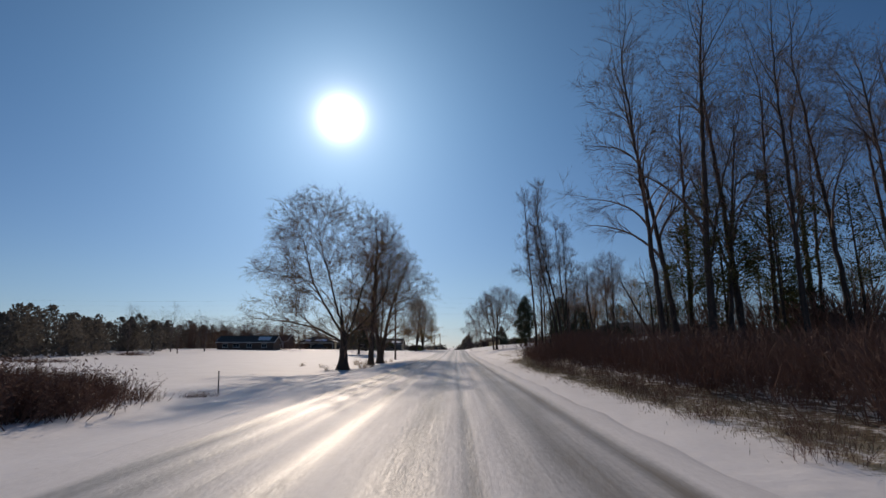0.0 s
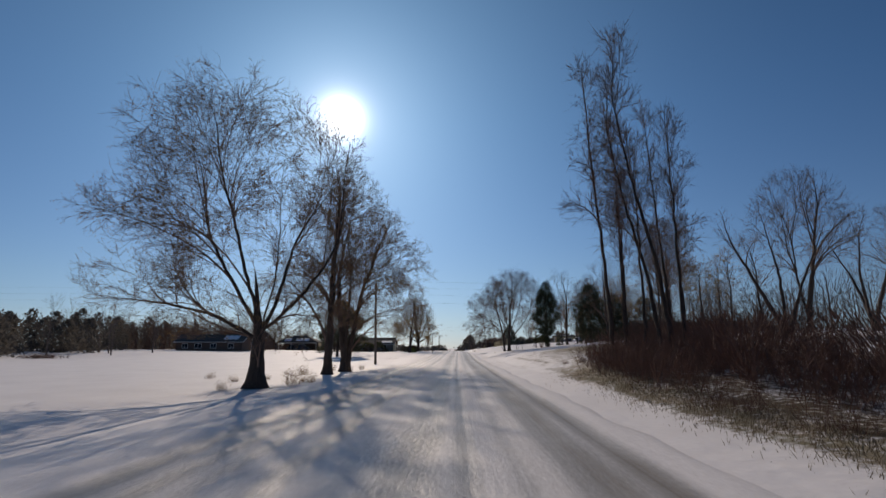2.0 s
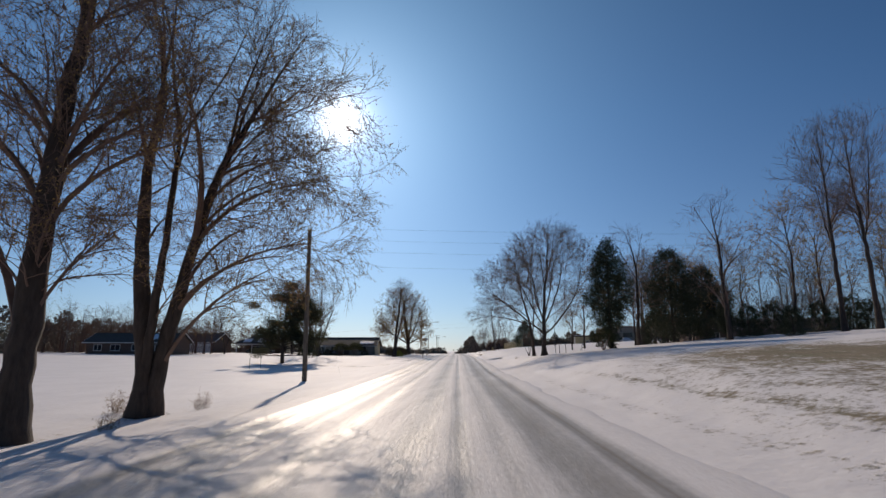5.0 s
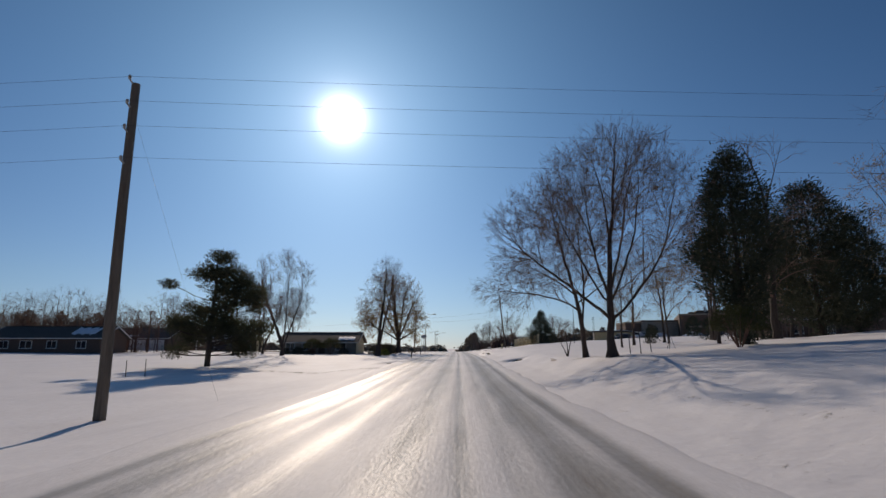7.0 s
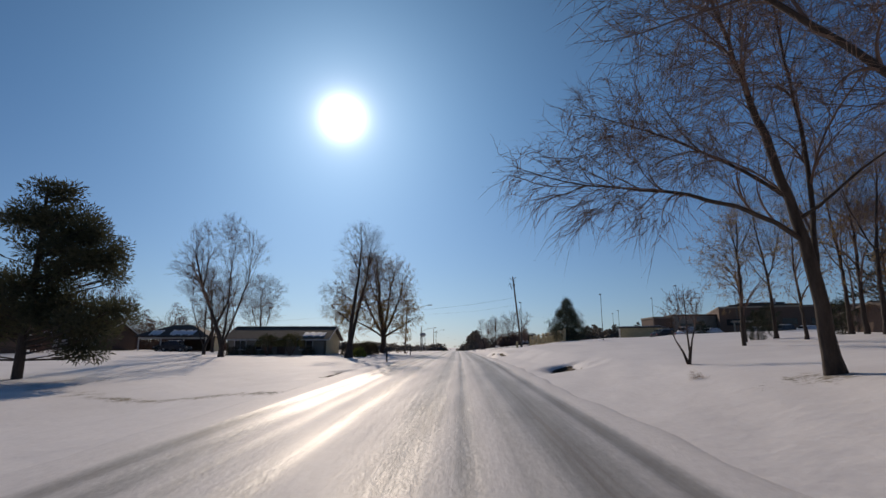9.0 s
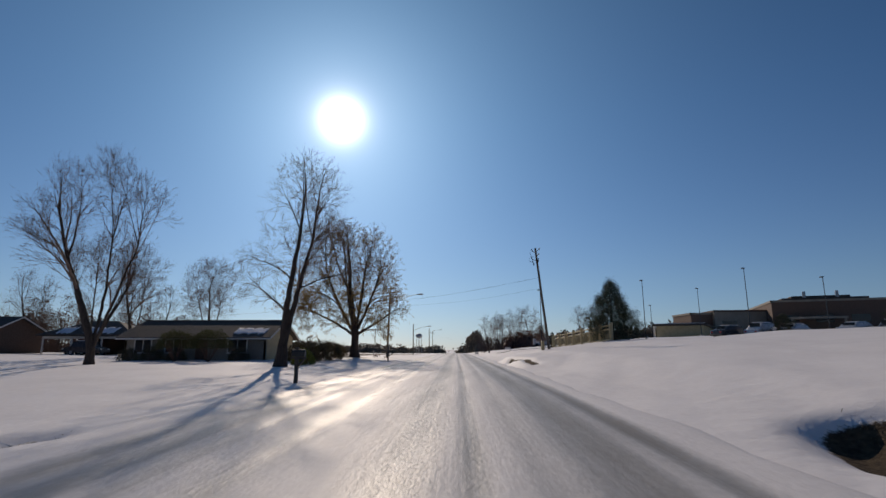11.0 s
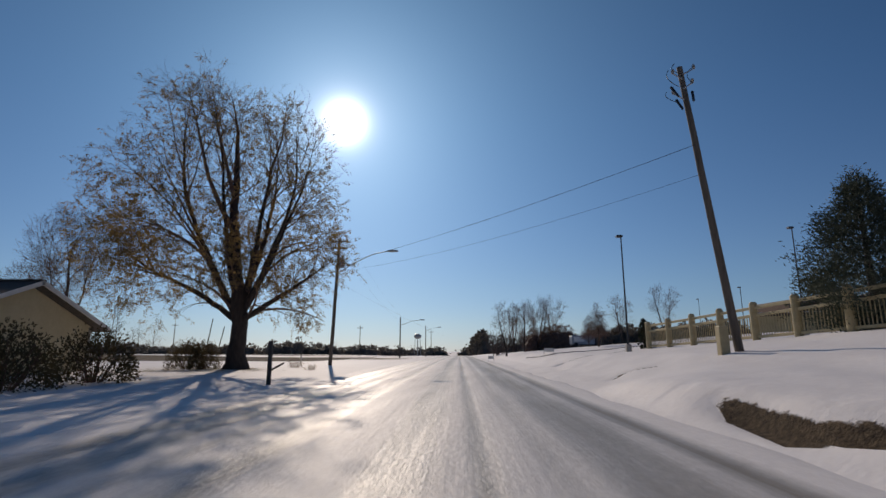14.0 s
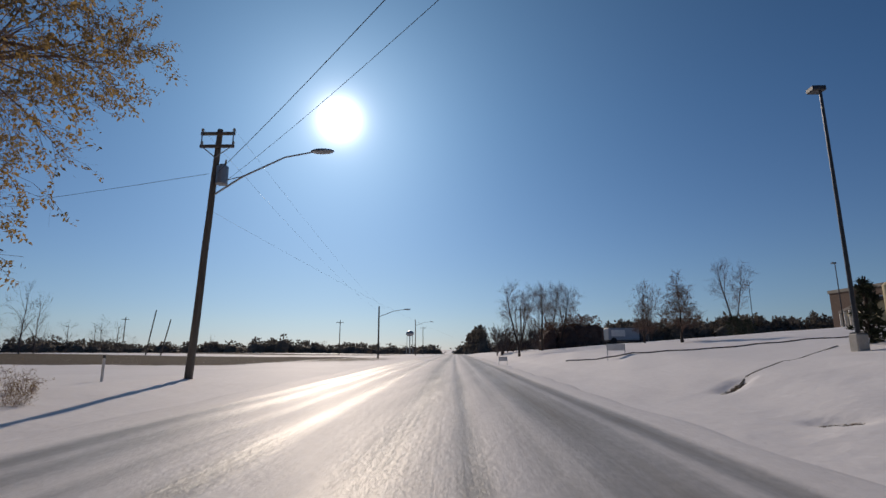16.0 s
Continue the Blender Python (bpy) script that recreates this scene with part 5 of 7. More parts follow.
# many-stemmed garden shrub on the bank
crape = tree_meshes(70, [[(0, 0, 0), (-0.25, 0, 0.7), (-0.55, 0, 1.3)], [(0.04, 0.03, 0), (0.15, 0.1, 0.7), (0.4, 0.2, 1.3)], [(0.0, -0.04, 0), (0.05, -0.15, 0.8), (-0.05, -0.2, 1.5)]],
                    [(0, 0, 1.85, 0.75, 0.75, 0.85, 1.0)], 170, 0.055, twig=0.32, per=1.8, rise=0.4, flare=0.1, limbs=4, twig_r=0.005)
tree(crape, (7.8, 106.5), "small many-stemmed bare shrub tree on the bank", sink=0.05, category="small tree", name="small_tree")
# bald-cypress shape on the far lawn
cone = tree_meshes(71, [[(0, 0, 0), (0, 0, 1.4), (0, 0, 3.5)]], [(0, 0, 1.5, 1.1, 1.1, 0.7, 1.0), (0, 0, 2.5, 0.7, 0.7, 0.8, 0.6), (0, 0, 3.4, 0.3, 0.3, 0.5, 0.2)], 620, 0.07, twig=0.36, per=2.6, rise=-0.05, flare=0.3, limbs=3, forks=0, wander=0.04, angle=62, shoots=1, twig_r=0.006)
tree(cone, (11.6, 179.0), "small conical bare tree on the far lawn", 0, 1.02, category="small tree", name="small_tree")
tree(cone, (13.0, 188.0), "small conical bare tree on the far lawn", 90, 0.9, category="small tree", name="small_tree")


def bush_meshes(seed, rx, ry, h, n, material, size=0.11, lift=0.0):
    """A clipped leafy bush: leaves over and inside a lumpy dome, on short stems."""
    rng = np.random.default_rng(seed)
    d = unit(rng, n)
    d[:, 2] = np.abs(d[:, 2])
    th = np.arctan2(d[:, 1], d[:, 0])
    lump = 1 + 0.10 * np.sin(3 * th + seed) + 0.08 * np.sin(7 * th + 6 * d[:, 2]) + 0.06 * np.sin(13 * th + 9 * d[:, 2])
    rad = (0.45 + 0.58 * rng.random(n) ** 0.4) * lump
    p = d * rad[:, None] * [rx, ry, h * 0.92] + [0, 0, 0.06 * h + lift]
    leaf = blades(p, d + unit(rng, n) * 0.9, size * (0.7 + 0.7 * rng.random(n)), size * 0.5, rng)
    m = 30
    t = rng.random(m) * 2 * np.pi
    tip = np.stack([np.cos(t) * rx * 0.7, np.sin(t) * ry * 0.7, h * (0.5 + 0.4 * rng.random(m))], 1)
    tip[:, 2] += lift
    stem = rods(tip * ([0.2, 0.2, 0] if not lift else [0.06, 0.06, 0]), tip, np.full(m, 0.018), np.full(m, 0.006), 4)
    return [("stem_tangle", mesh_of("stem_tangle", stem, BRUSH)), ("foliage", mesh_of("foliage", leaf, material))]


standard = bush_meshes(82, 1.4, 1.4, 1.45, 4600, HOLLY, 0.10, 0.95)
shrub(standard, (11.35, 90.6), "low dark bush on a short stem beside a cedar", 40, 0.72, "lawn shrubs", "round_shrub")
for x, y, turn, s in ((-21.8, 147.2, 0, 1.0), (-19.0, 146.9, 130, 1.02)):
    shrub(standard, (x, y), "rounded brown-green shrub on a short trunk", turn, s, "lawn shrubs", "round_shrub")
hedge = bush_meshes(80, 1.35, 1.25, 1.75, 3300, HEDGE, 0.11)
for i, (x, y, s, sq) in enumerate(((-11.2, 145.4, 0.84, 1.06), (-10.7, 147.6, 0.80, 1.12), (-10.6, 150.5, 0.90, 0.98), (-12.6, 148.4, 0.80, 1.0))):
    shrub(hedge, (x, y), "rounded brown-green garden bush on snow", i * 67, s, "garden bushes", "bush", sq)
lime = bush_meshes(81, 0.75, 0.75, 1.0, 2400, LIME, 0.10)
shrub(lime, (-10.2, 142.0), "small yellow-green garden bush on snow", 10, 0.95, "garden bushes", "bush")
shrub(hedge, (-12.1, 158.4), "small dark bush beside the great oak", 15, 0.60, "garden bushes", "bush", 1.25)
shrub(hedge, (-11.4, 158.4), "small dark bush beside the great oak", 95, 0.55, "garden bushes", "bush", 1.3)
for x, y, s in ((-26.6, 149.0, 0.6), (-24.6, 149.0, 0.7), (-22.6, 149.1, 0.55), (-17.6, 149.1, 0.6)):
    shrub(hedge, (x, y), "dark bush against the ranch house wall", x * 30, s, "house-front bushes", "bush")


def grass_tufts(name, label, cells, seed, tall=0.35):
    """Dead grass standing through the snow: blades strewn over patches (x, y, rx, ry, count)."""
    rng = np.random.default_rng(seed)
    pts = np.concatenate([np.stack([x + rng.normal(size=n) * rx, y + rng.normal(size=n) * ry], 1) for x, y, rx, ry, n in cells])
    z = ground_z(pts[:, 0], pts[:, 1]) - 0.03
    p = np.column_stack([pts, z])
    d = unit(rng, len(p)) * 0.55 + [0, 0, 1.0]
    ob = new(name, mesh_of(name, blades(p, d, tall * (0.4 + 0.9 * rng.random(len(p))), 0.011, rng), GRASS))
    tagged(ob, label, "grass", kind="stuff")


grass_tufts("dead_grass", "dead tan grass standing through thin verge snow",
            [(5.5, y, 0.55, 1.2, 1100) for y in np.arange(9, 44, 2.0)], 90, 0.13)
grass_tufts("ditch_grass", "brown grass overhanging the roadside ditches",
            [(float(ditch_x(d, y)) + 0.30, y, 0.06, 0.22, 30) for d in (DITCHES[0], DITCHES[2]) for y in np.arange(d[2] + 0.4, d[3] - 0.3, 0.4)], 91, 0.07)


def mesh_arrays(meshes):
    """All the meshes of one tree as plain arrays."""
    out = []
    for nm, me in meshes:
        v = np.zeros(len(me.vertices) * 3)
        me.vertices.foreach_get("co", v)
        out.append((v.reshape(-1, 3), [list(p.vertices) for p in me.polygons]))
    return join(*out)


FAR_TREES = [mesh_arrays(tree_meshes(120 + i, [[(0, 0, 0), (0.1, 0, 2.0), (0.0, 0, 4.6)]], [(0, 0, 6.0, 2.9 + 0.3 * i, 2.9, 3.9, 1.0)], 60, 0.12, twig=1.2, per=2.4, limbs=2, twig_r=0.011, shoots=1)) for i in range(3)]


def bare_wood(name, label, spots, seed, material):
    """A belt of bare trees joined in one mesh; spots are rows of x, y, height, width."""
    rng = np.random.default_rng(seed)
    pieces = []
    for i, (x, y, h, w) in enumerate(spots):
        v, f = FAR_TREES[i % 3]
        a = rng.random() * 6.283
        q = np.stack([v[:, 0] * np.cos(a) - v[:, 1] * np.sin(a), v[:, 0] * np.sin(a) + v[:, 1] * np.cos(a), v[:, 2]], 1) * [w / 6.0, w / 6.0, h / 10.0]
        pieces.append((q + [x, y, gz(x, y) - 0.15], f))
    tagged(new(name, mesh_of(name, join(*pieces), material)), label, "far trees", kind="stuff")


def core(rng, x, y, z0, h, r):
    """The dense inside of a distant tree: a knobbly closed dome."""
    m, k = 9, 5
    th = np.arange(m) * 2 * np.pi / m + rng.random()
    v = []
    for j in range(k):
        f = j / k
        rr = r * np.sqrt(1 - f ** 2.4) * (0.72 + 0.5 * rng.random(m))
        v.append(np.stack([x + rr * np.cos(th), y + rr * np.sin(th), z0 + h * (f + 0.12 * rng.random(m) * (j > 0))], 1))
    v.append(np.array([[x, y, z0 + h]]))
    i, q = np.arange(m), (np.arange(m) + 1) % m
    f = (np.stack([i, q, q + m, i + m], 1)[None] + (np.arange(k - 1) * m)[:, None, None]).reshape(-1, 4).tolist()
    return np.concatenate(v), f + [[(k - 1) * m + a, (k - 1) * m + b, k * m] for a, b in zip(i, q)]


def far_wood(name, label, spots, seed, material, puffs, size, stalk=True, bare=False, inner=True):
    """A belt of distant trees: each a trunk and an uneven crown of blades; spots are rows of x, y, height, width."""
    rng = np.random.default_rng(seed)
    pieces = []
    for x, y, h, w in spots:
        z0 = gz(x, y) - 0.2
        if inner and not bare:
            pieces.append(core(rng, x, y, z0, h * 0.74, w * 0.36))
        f = rng.random(puffs)
        th = rng.random(puffs) * 2 * np.pi
        if bare:
            d = np.stack([np.cos(th) * 0.5, np.sin(th) * 0.5, np.ones(puffs)], 1)
            rad = w * 0.5 * np.sqrt(f) * (0.4 + 0.6 * rng.random(puffs))
            p = np.stack([x + rad * np.cos(th), y + rad * np.sin(th), z0 + h * (0.12 + 0.75 * f)], 1)
            pieces.append(blades(p, d, h * 0.16 * (0.6 + 0.8 * rng.random(puffs)), np.full(puffs, size), rng))
        else:
            prof = np.sqrt(1.001 - f ** 2.2) * (0.85 + 0.15 * np.sin(7 * f + x))
            rad = w * 0.5 * prof * (0.35 + 0.7 * rng.random(puffs)) * (1 + 0.3 * np.sin(3 * th + 11 * f + x))
            p = np.stack([x + rad * np.cos(th), y + rad * np.sin(th), z0 + h * f], 1)
            pieces.append(blades(p, unit(rng, puffs) + [0, 0, 0.5], size * (0.6 + 0.8 * rng.random(puffs)), np.full(puffs, size * 0.7), rng))
        if stalk:
            pieces.append(rods(np.array([[x, y, z0]]), np.array([[x, y, z0 + h * 0.8]]), np.array([0.012 * h + 0.05]), np.array([0.03]), 4))
    ob = new(name, mesh_of(name, join(*pieces), material))
    tagged(ob, label, "far trees", kind="stuff")


far_wood("wood_thicket", "dark bare thicket inside the roadside wood", hollow, 13, BRUSH, 420, 0.05, bare=True)
far_wood("verge_thicket", "dense red-brown thicket behind the verge brush", front, 18, BRUSH, 420, 0.022, stalk=False, bare=True)
rng1 = np.random.default_rng(4)
rng2 = np.random.default_rng(5)
ever = [(-(66 + 22 * rng1.random() + 0.16 * max(0, y - 90)), y + rng1.normal() * 2, 6.4 + 3.6 * rng1.random() ** 2, 5.0 + 2.4 * rng1.random()) for y in np.arange(30, 215, 1.9)]
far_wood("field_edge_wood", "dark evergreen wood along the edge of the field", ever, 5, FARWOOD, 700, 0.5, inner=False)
bare_l = [(-(58 + 34 * rng1.random()), y + rng1.normal() * 3, 8 + 4 * rng1.random(), 5 + 2 * rng1.random()) for y in np.arange(95, 240, 4.4)]
bare_wood("bare_wood_edge", "bare brown trees above the field-edge wood", bare_l, 6, FARBARE)
near_red = [(-81 + 1.35 * i + rng1.normal() * 0.8, 147 + 8 * rng1.random(), 8.3 + 2.6 * rng1.random(), 4.6 + 1.6 * rng1.random()) for i in range(24)] + [(-55, 162, 6.2, 4.4)]
bare_wood("garden_wood", "bare red-brown garden trees behind low houses", near_red, 16, FARRED)
red_mass = [(x + rng2.normal() * 0.8, 148 + 8 * rng2.random(), 5.6 + 2.6 * rng2.random(), 4.2 + 1.6 * rng2.random()) for x in np.linspace(-84, -50, 30)]
far_wood("garden_thicket", "dense red-brown garden trees behind a low brick house", red_mass, 23, FARRED, 620, 0.17, inner=False)
low_red = [(10 + 0.5 * i, 206 + 6 * rng1.random(), 2.6 + 1.2 * rng1.random(), 3.0) for i in range(12)]
far_wood("lawn_brush", "reddish brush among bare trees on the far lawn", low_red, 17, FARRED, 300, 0.2)
house_red = [(x + rng1.normal() * 2, (196 if x > -84 else 208) + 10 * rng1.random(), 5.0 + 2.8 * rng1.random(), 5.5 + 2 * rng1.random()) for x in np.linspace(-134, -49, 66)]
house_red += [(x + rng2.normal() * 1.5, 203 + 10 * rng2.random(), 8.0 + 3.2 * rng2.random(), 6.0 + 2 * rng2.random()) for x in np.linspace(-136, -64, 34)]
far_wood("house_wood", "red-brown tangled wood behind the houses", house_red, 15, FARRED, 520, 0.26, inner=False)
belt = [(x + rng1.normal() * 2, 430 + 60 * rng1.random() - 0.12 * abs(x), (4.6 + 1.3 * math.sin(x * 0.047) + 0.9 * math.sin(x * 0.13 + 2) + (3.6 if rng1.random() < 0.10 else 1.2) * rng1.random()) * (1 + 0.0006 * abs(x)), 9 + 5 * rng1.random()) for x in np.arange(-520, 420, 1.6) if not -10 < x < 6]
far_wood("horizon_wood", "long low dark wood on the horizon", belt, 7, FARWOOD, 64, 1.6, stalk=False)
belt2 = [(x + rng1.normal() * 3, 400 + 60 * rng1.random(), 6 + 4 * rng1.random(), 5 + 3 * rng1.random()) for x in np.arange(-420, 330, 50) if abs(x + 2) > 12]
belt2 += [(-158 + 6.5 * i + rng2.normal() * 1.5, 318 + 10 * rng2.random(), 9.5 + 3.5 * rng2.random(), 7 + 2 * rng2.random()) for i in range(8)]
bare_wood("horizon_bare_trees", "bare brown trees on the horizon", belt2, 8, FARBARE)
belt3 = [(60 + 1.5 * i + rng1.normal() * 3, 330 - 0.9 * i + 20 * rng1.random(), 7 + 4 * rng1.random(), 6 + 3 * rng1.random()) for i in range(110)]
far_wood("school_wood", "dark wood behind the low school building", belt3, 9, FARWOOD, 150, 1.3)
belt4 = [(44 + 30 * rng1.random(), y + rng1.normal() * 2, 8 + 4 * rng1.random(), 5 + 2 * rng1.random()) for y in np.arange(8, 130, 4.6)]
belt4 += [(35 + 24 * rng2.random(), y + rng2.normal() * 2, 10 + 3 * rng2.random(), 5.5 + 2 * rng2.random()) for y in np.arange(96, 140, 1.9)]
bare_wood("bank_top_wood", "bare and evergreen wood along the bank top", belt4, 10, FARBARE)
bank = [(27 + 17 * rng2.random(), y + rng2.normal() * 2, 3.2 + 2.6 * rng2.random(), 3.4 + 1.6 * rng2.random()) for y in np.arange(62, 136, 1.5)]
far_wood("bank_thicket", "bare brown thicket among the bank trees", bank, 19, FARBARE, 260, 0.035, bare=True)
thick = [(x + rng1.normal(), y + rng1.normal() * 3, 2.6 + 1.6 * rng1.random(), 2.6 + rng1.random()) for x, y in zip(np.linspace(4.5, 26, 40), np.linspace(214, 250, 40))]
far_wood("lawn_thicket", "brown thicket beyond the snowy lawn", thick, 11, FARBARE, 260, 0.06, bare=True)
back = [(24 + 0.42 * i + rng1.normal(), 240 - 0.1 * i + rng1.normal() * 2, 2.8 + 1.3 * rng1.random(), 4 + rng1.random()) for i in range(90)]
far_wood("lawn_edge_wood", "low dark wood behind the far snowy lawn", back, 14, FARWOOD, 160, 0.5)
dark = [(1.0 + 4.5 * rng1.random(), 300 + 30 * rng1.random(), 6.0 + 2 * rng1.random(), 5.0) for _ in range(14)]
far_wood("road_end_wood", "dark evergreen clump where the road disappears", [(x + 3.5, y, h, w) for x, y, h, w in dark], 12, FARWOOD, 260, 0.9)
# ---------- poles, wires and lamps ----------
def sag_wire(name, a, b, drop, label, r=0.012, group="overhead wires"):
    """A hanging cable between two points, as one bent tube."""
    a, b = np.array(a, float), np.array(b, float)
    t = np.linspace(0, 1, 25)[:, None]
    p = a + (b - a) * t
    p[:, 2] -= (drop * 4 * t * (1 - t))[:, 0]
    tagged(new(name, mesh_of(name, tube(p, r, 5), CABLE)), label, "wire", group)


def pole_shaft(parent, top, r0=0.16, r1=0.11, lean=(0, 0)):
    n = 8
    h = np.linspace(-0.2, top, n + 1)
    p = np.stack([lean[0] * h / top, lean[1] * h / top, h], 1)
    r = np.linspace(r0, r1, n + 1)
    p += np.random.default_rng(int(top * 100)).normal(size=p.shape) * [0.006, 0.006, 0]
    ang = np.arange(14) * 2 * np.pi / 14
    ring = p[:, None] + r[:, None, None] * np.stack([np.cos(ang), np.sin(ang), 0 * ang], 1)[None]
    i, j = np.arange(14), (np.arange(14) + 1) % 14
    f = (np.stack([i, j, j + 14, i + 14], 1)[None] + (np.arange(n) * 14)[:, None, None]).reshape(-1, 4).tolist()
    f.append(list(range(n * 14, n * 14 + 14)))
    return part("shaft", (ring.reshape(-1, 3), f), POLEWOOD, parent, smooth=False)


def insulator(parent, at):
    return part("insulator", bars((at, (at[0], at[1], at[2] + 0.06), 0.045, 0.03), ((at[0], at[1], at[2] + 0.06), (at[0], at[1], at[2] + 0.13), 0.055, 0.03), sides=8), CONCRETE, parent)


# field-side pole with four wires on its face
pa = thing("utility_pole", (-9.8, 83.8, gz(-9.8, 83.8)), "weathered wooden utility pole with wires crossing the road", "utility pole", "utility poles")
pole_shaft(pa, 10.0, 0.16, 0.12, (-0.15, 0))
WIRE_A = (9.95, 9.15, 8.35, 7.35)
for h in WIRE_A:
    part("bracket", bars(((-0.15 * h / 10, -0.16, h), (-0.15 * h / 10 + 0.02, -0.34, h + 0.04), 0.03, 0.025), sides=8), GALV, pa)
    insulator(pa, (-0.15 * h / 10 + 0.02, -0.34, h + 0.04))
for h in WIRE_A:
    z = gz(-9.8, 83.8) + h + 0.12
    sag_wire("wire", (-9.85, 83.46, z), (-75, 84.5, z - 0.2), 0.5, "thin dark wire running from the field pole", 0.004)
    sag_wire("wire", (-9.85, 83.46, z), (42, 86.5, z + 0.2), 0.35, "thin dark wire crossing above the road", 0.004)
sag_wire("guy_wire", (-9.9, 83.9, gz(-9.8, 83.8) + 8.9), (-8.3, 87.6, gz(-8.3, 87.6)), 0.0, "steel guy wire bracing the field pole", 0.0025)

# leaning pole by the cream fence
zb = gz(7.45, 149.7)
pb = thing("utility_pole", (7.45, 149.7, zb), "leaning wooden utility pole with an equipment head", "utility pole", "utility poles")
pole_shaft(pb, 8.3, 0.115, 0.08, (-0.82, 0))
for dx, dz in ((-0.32, 8.0), (0.30, 8.15), (-0.36, 7.35), (0.22, 7.7)):
    part("bracket", bars(((-0.80, -0.06, dz - 0.12), (-0.80 + dx, -0.18, dz), 0.022, 0.018), sides=6), GALV, pb)
    insulator(pb, (-0.80 + dx, -0.18, dz))
for dx, dz in ((-0.42, 7.55), (-0.30, 7.15), (0.18, 7.4)):
    part("cutout", bars(((-0.80 + dx, -0.2, dz), (-0.80 + dx * 0.7, -0.34, dz - 0.36), 0.04, 0.035), sides=8), DARKSTEEL, pb, "dark fuse cutout")
for dx, z0, z1 in ((-0.45, 8.1, 7.5), (0.32, 8.25, 7.6), (-0.55, 7.4, 7.0), (-0.25, 8.3, 7.9)):
    t = np.linspace(0, 1, 9)
    part("jumper", tube(np.stack([-0.80 + dx * (1 - 0.5 * t) - 0.18 * np.sin(t * math.pi), -0.2 - 0.1 * t, z0 + (z1 - z0) * t], 1), 0.010, 5), CABLE, pb)

# lamp pole by the great oak
zc = gz(-8.2, 168.4)
pc = thing("utility_pole", (-8.2, 168.4, zc), "wooden utility pole with street lamp and transformer", "utility pole", "utility poles")
pole_shaft(pc, 8.2, 0.125, 0.09, (0.30, 0))
part("crossarm", boxes(((1.15, 0.09, 0.10), (0.30, -0.13, 7.55)), bevel=0.01), POLEWOOD, pc)
part("crossarm", boxes(((1.15, 0.09, 0.10), (0.30, -0.13, 8.0)), bevel=0.01), POLEWOOD, pc)
for dx in (-0.22, 0.84):
    part("brace", bars(((dx, -0.16, 7.55), (dx, -0.16, 8.05), 0.02, 0.02), ((dx, -0.16, 7.55), (0.28, -0.16, 7.15), 0.018, 0.018), sides=6), GALV, pc)
    insulator(pc, (dx, -0.13, 8.05))
    insulator(pc, (dx, -0.13, 7.60))
can = part("transformer", bars(((0.52, -0.05, 6.25), (0.52, -0.05, 6.85), 0.19, 0.19), ((0.52, -0.05, 6.85), (0.52, -0.05, 6.93), 0.17, 0.10), sides=16), GALV, pc, "grey transformer can")
part("bushing", bars(((0.60, -0.05, 6.9), (0.62, -0.05, 7.1), 0.035, 0.025), sides=8), CONCRETE, can)
arm = part("lamp_arm", bars(((0.20, 0, 5.85), (1.2, -0.05, 6.5), 0.035, 0.032), ((1.2, -0.05, 6.5), (2.6, -0.10, 7.15), 0.032, 0.028), ((2.6, -0.10, 7.15), (3.55, -0.12, 7.32), 0.028, 0.026), sides=8), GALV, pc)
part("brace_rod", bars(((0.25, 0, 6.3), (1.2, -0.05, 6.52), 0.015, 0.015), sides=6), GALV, arm)
bm = bmesh.new()
bmesh.ops.create_uvsphere(bm, u_segments=16, v_segments=8, radius=1.0)
bmesh.ops.transform(bm, matrix=Matrix.Translation((3.85, -0.12, 7.34)) @ Matrix.Diagonal((0.40, 0.15, 0.09, 1)), verts=bm.verts)
part("lamp_head", bm, GALV, pc, "grey cobra-head street lamp", True)
sag_wire("wire", (-7.95, 168.3, zc + 6.5), (6.80, 149.6, zb + 5.8), 0.25, "dark service wire spanning the road between poles", 0.008)
sag_wire("wire", (-7.95, 168.3, zc + 6.0), (6.85, 149.6, zb + 4.9), 0.4, "dark service wire spanning the road between poles", 0.005)
sag_wire("wire", (-8.1, 168.3, zc + 6.6), (-62, 176.0, 5.5), 0.9, "thin wire running from the lamp pole to houses", 0.007)
for dx in (-0.22, 0.84):
    sag_wire("wire", (-8.2 + dx, 168.3, zc + 8.15), (-8.9 + dx, 212.0, 6.0), 0.5, "thin wire between the lamp pole and the next", 0.003)
sag_wire("guy_wire", (-8.05, 168.4, zc + 5.4), (3.2, 262.0, 3.2), 0.8, "thin wire running on down the road", 0.003)


def far_pole(x, y, h, arm=0.0, lean=0.0, group="distant poles"):
    z = gz(x, y)
    ob = thing("street_lamp" if arm else "utility_pole", (x, y, z), "distant wooden pole with a street lamp arm" if arm else "distant bare wooden utility pole", "street lamp" if arm else "utility pole", group)
    pole_shaft(ob, h, 0.11, 0.08, (lean, 0))
    if arm:
        part("lamp_arm", bars(((0.05, 0, h - 1.2), (arm * 0.6, 0, h - 0.55), 0.035, 0.03), ((arm * 0.6, 0, h - 0.55), (arm, 0, h - 0.4), 0.03, 0.03), sides=6), GALV, ob)
        part("lamp_head", boxes(((0.7, 0.22, 0.14), (arm + 0.3, 0, h - 0.38)), bevel=0.04), GALV, ob)
    elif not lean:
        part("crossarm", boxes(((1.6, 0.1, 0.12), (0, -0.1, h - 0.5)), bevel=0.01), POLEWOOD, ob)


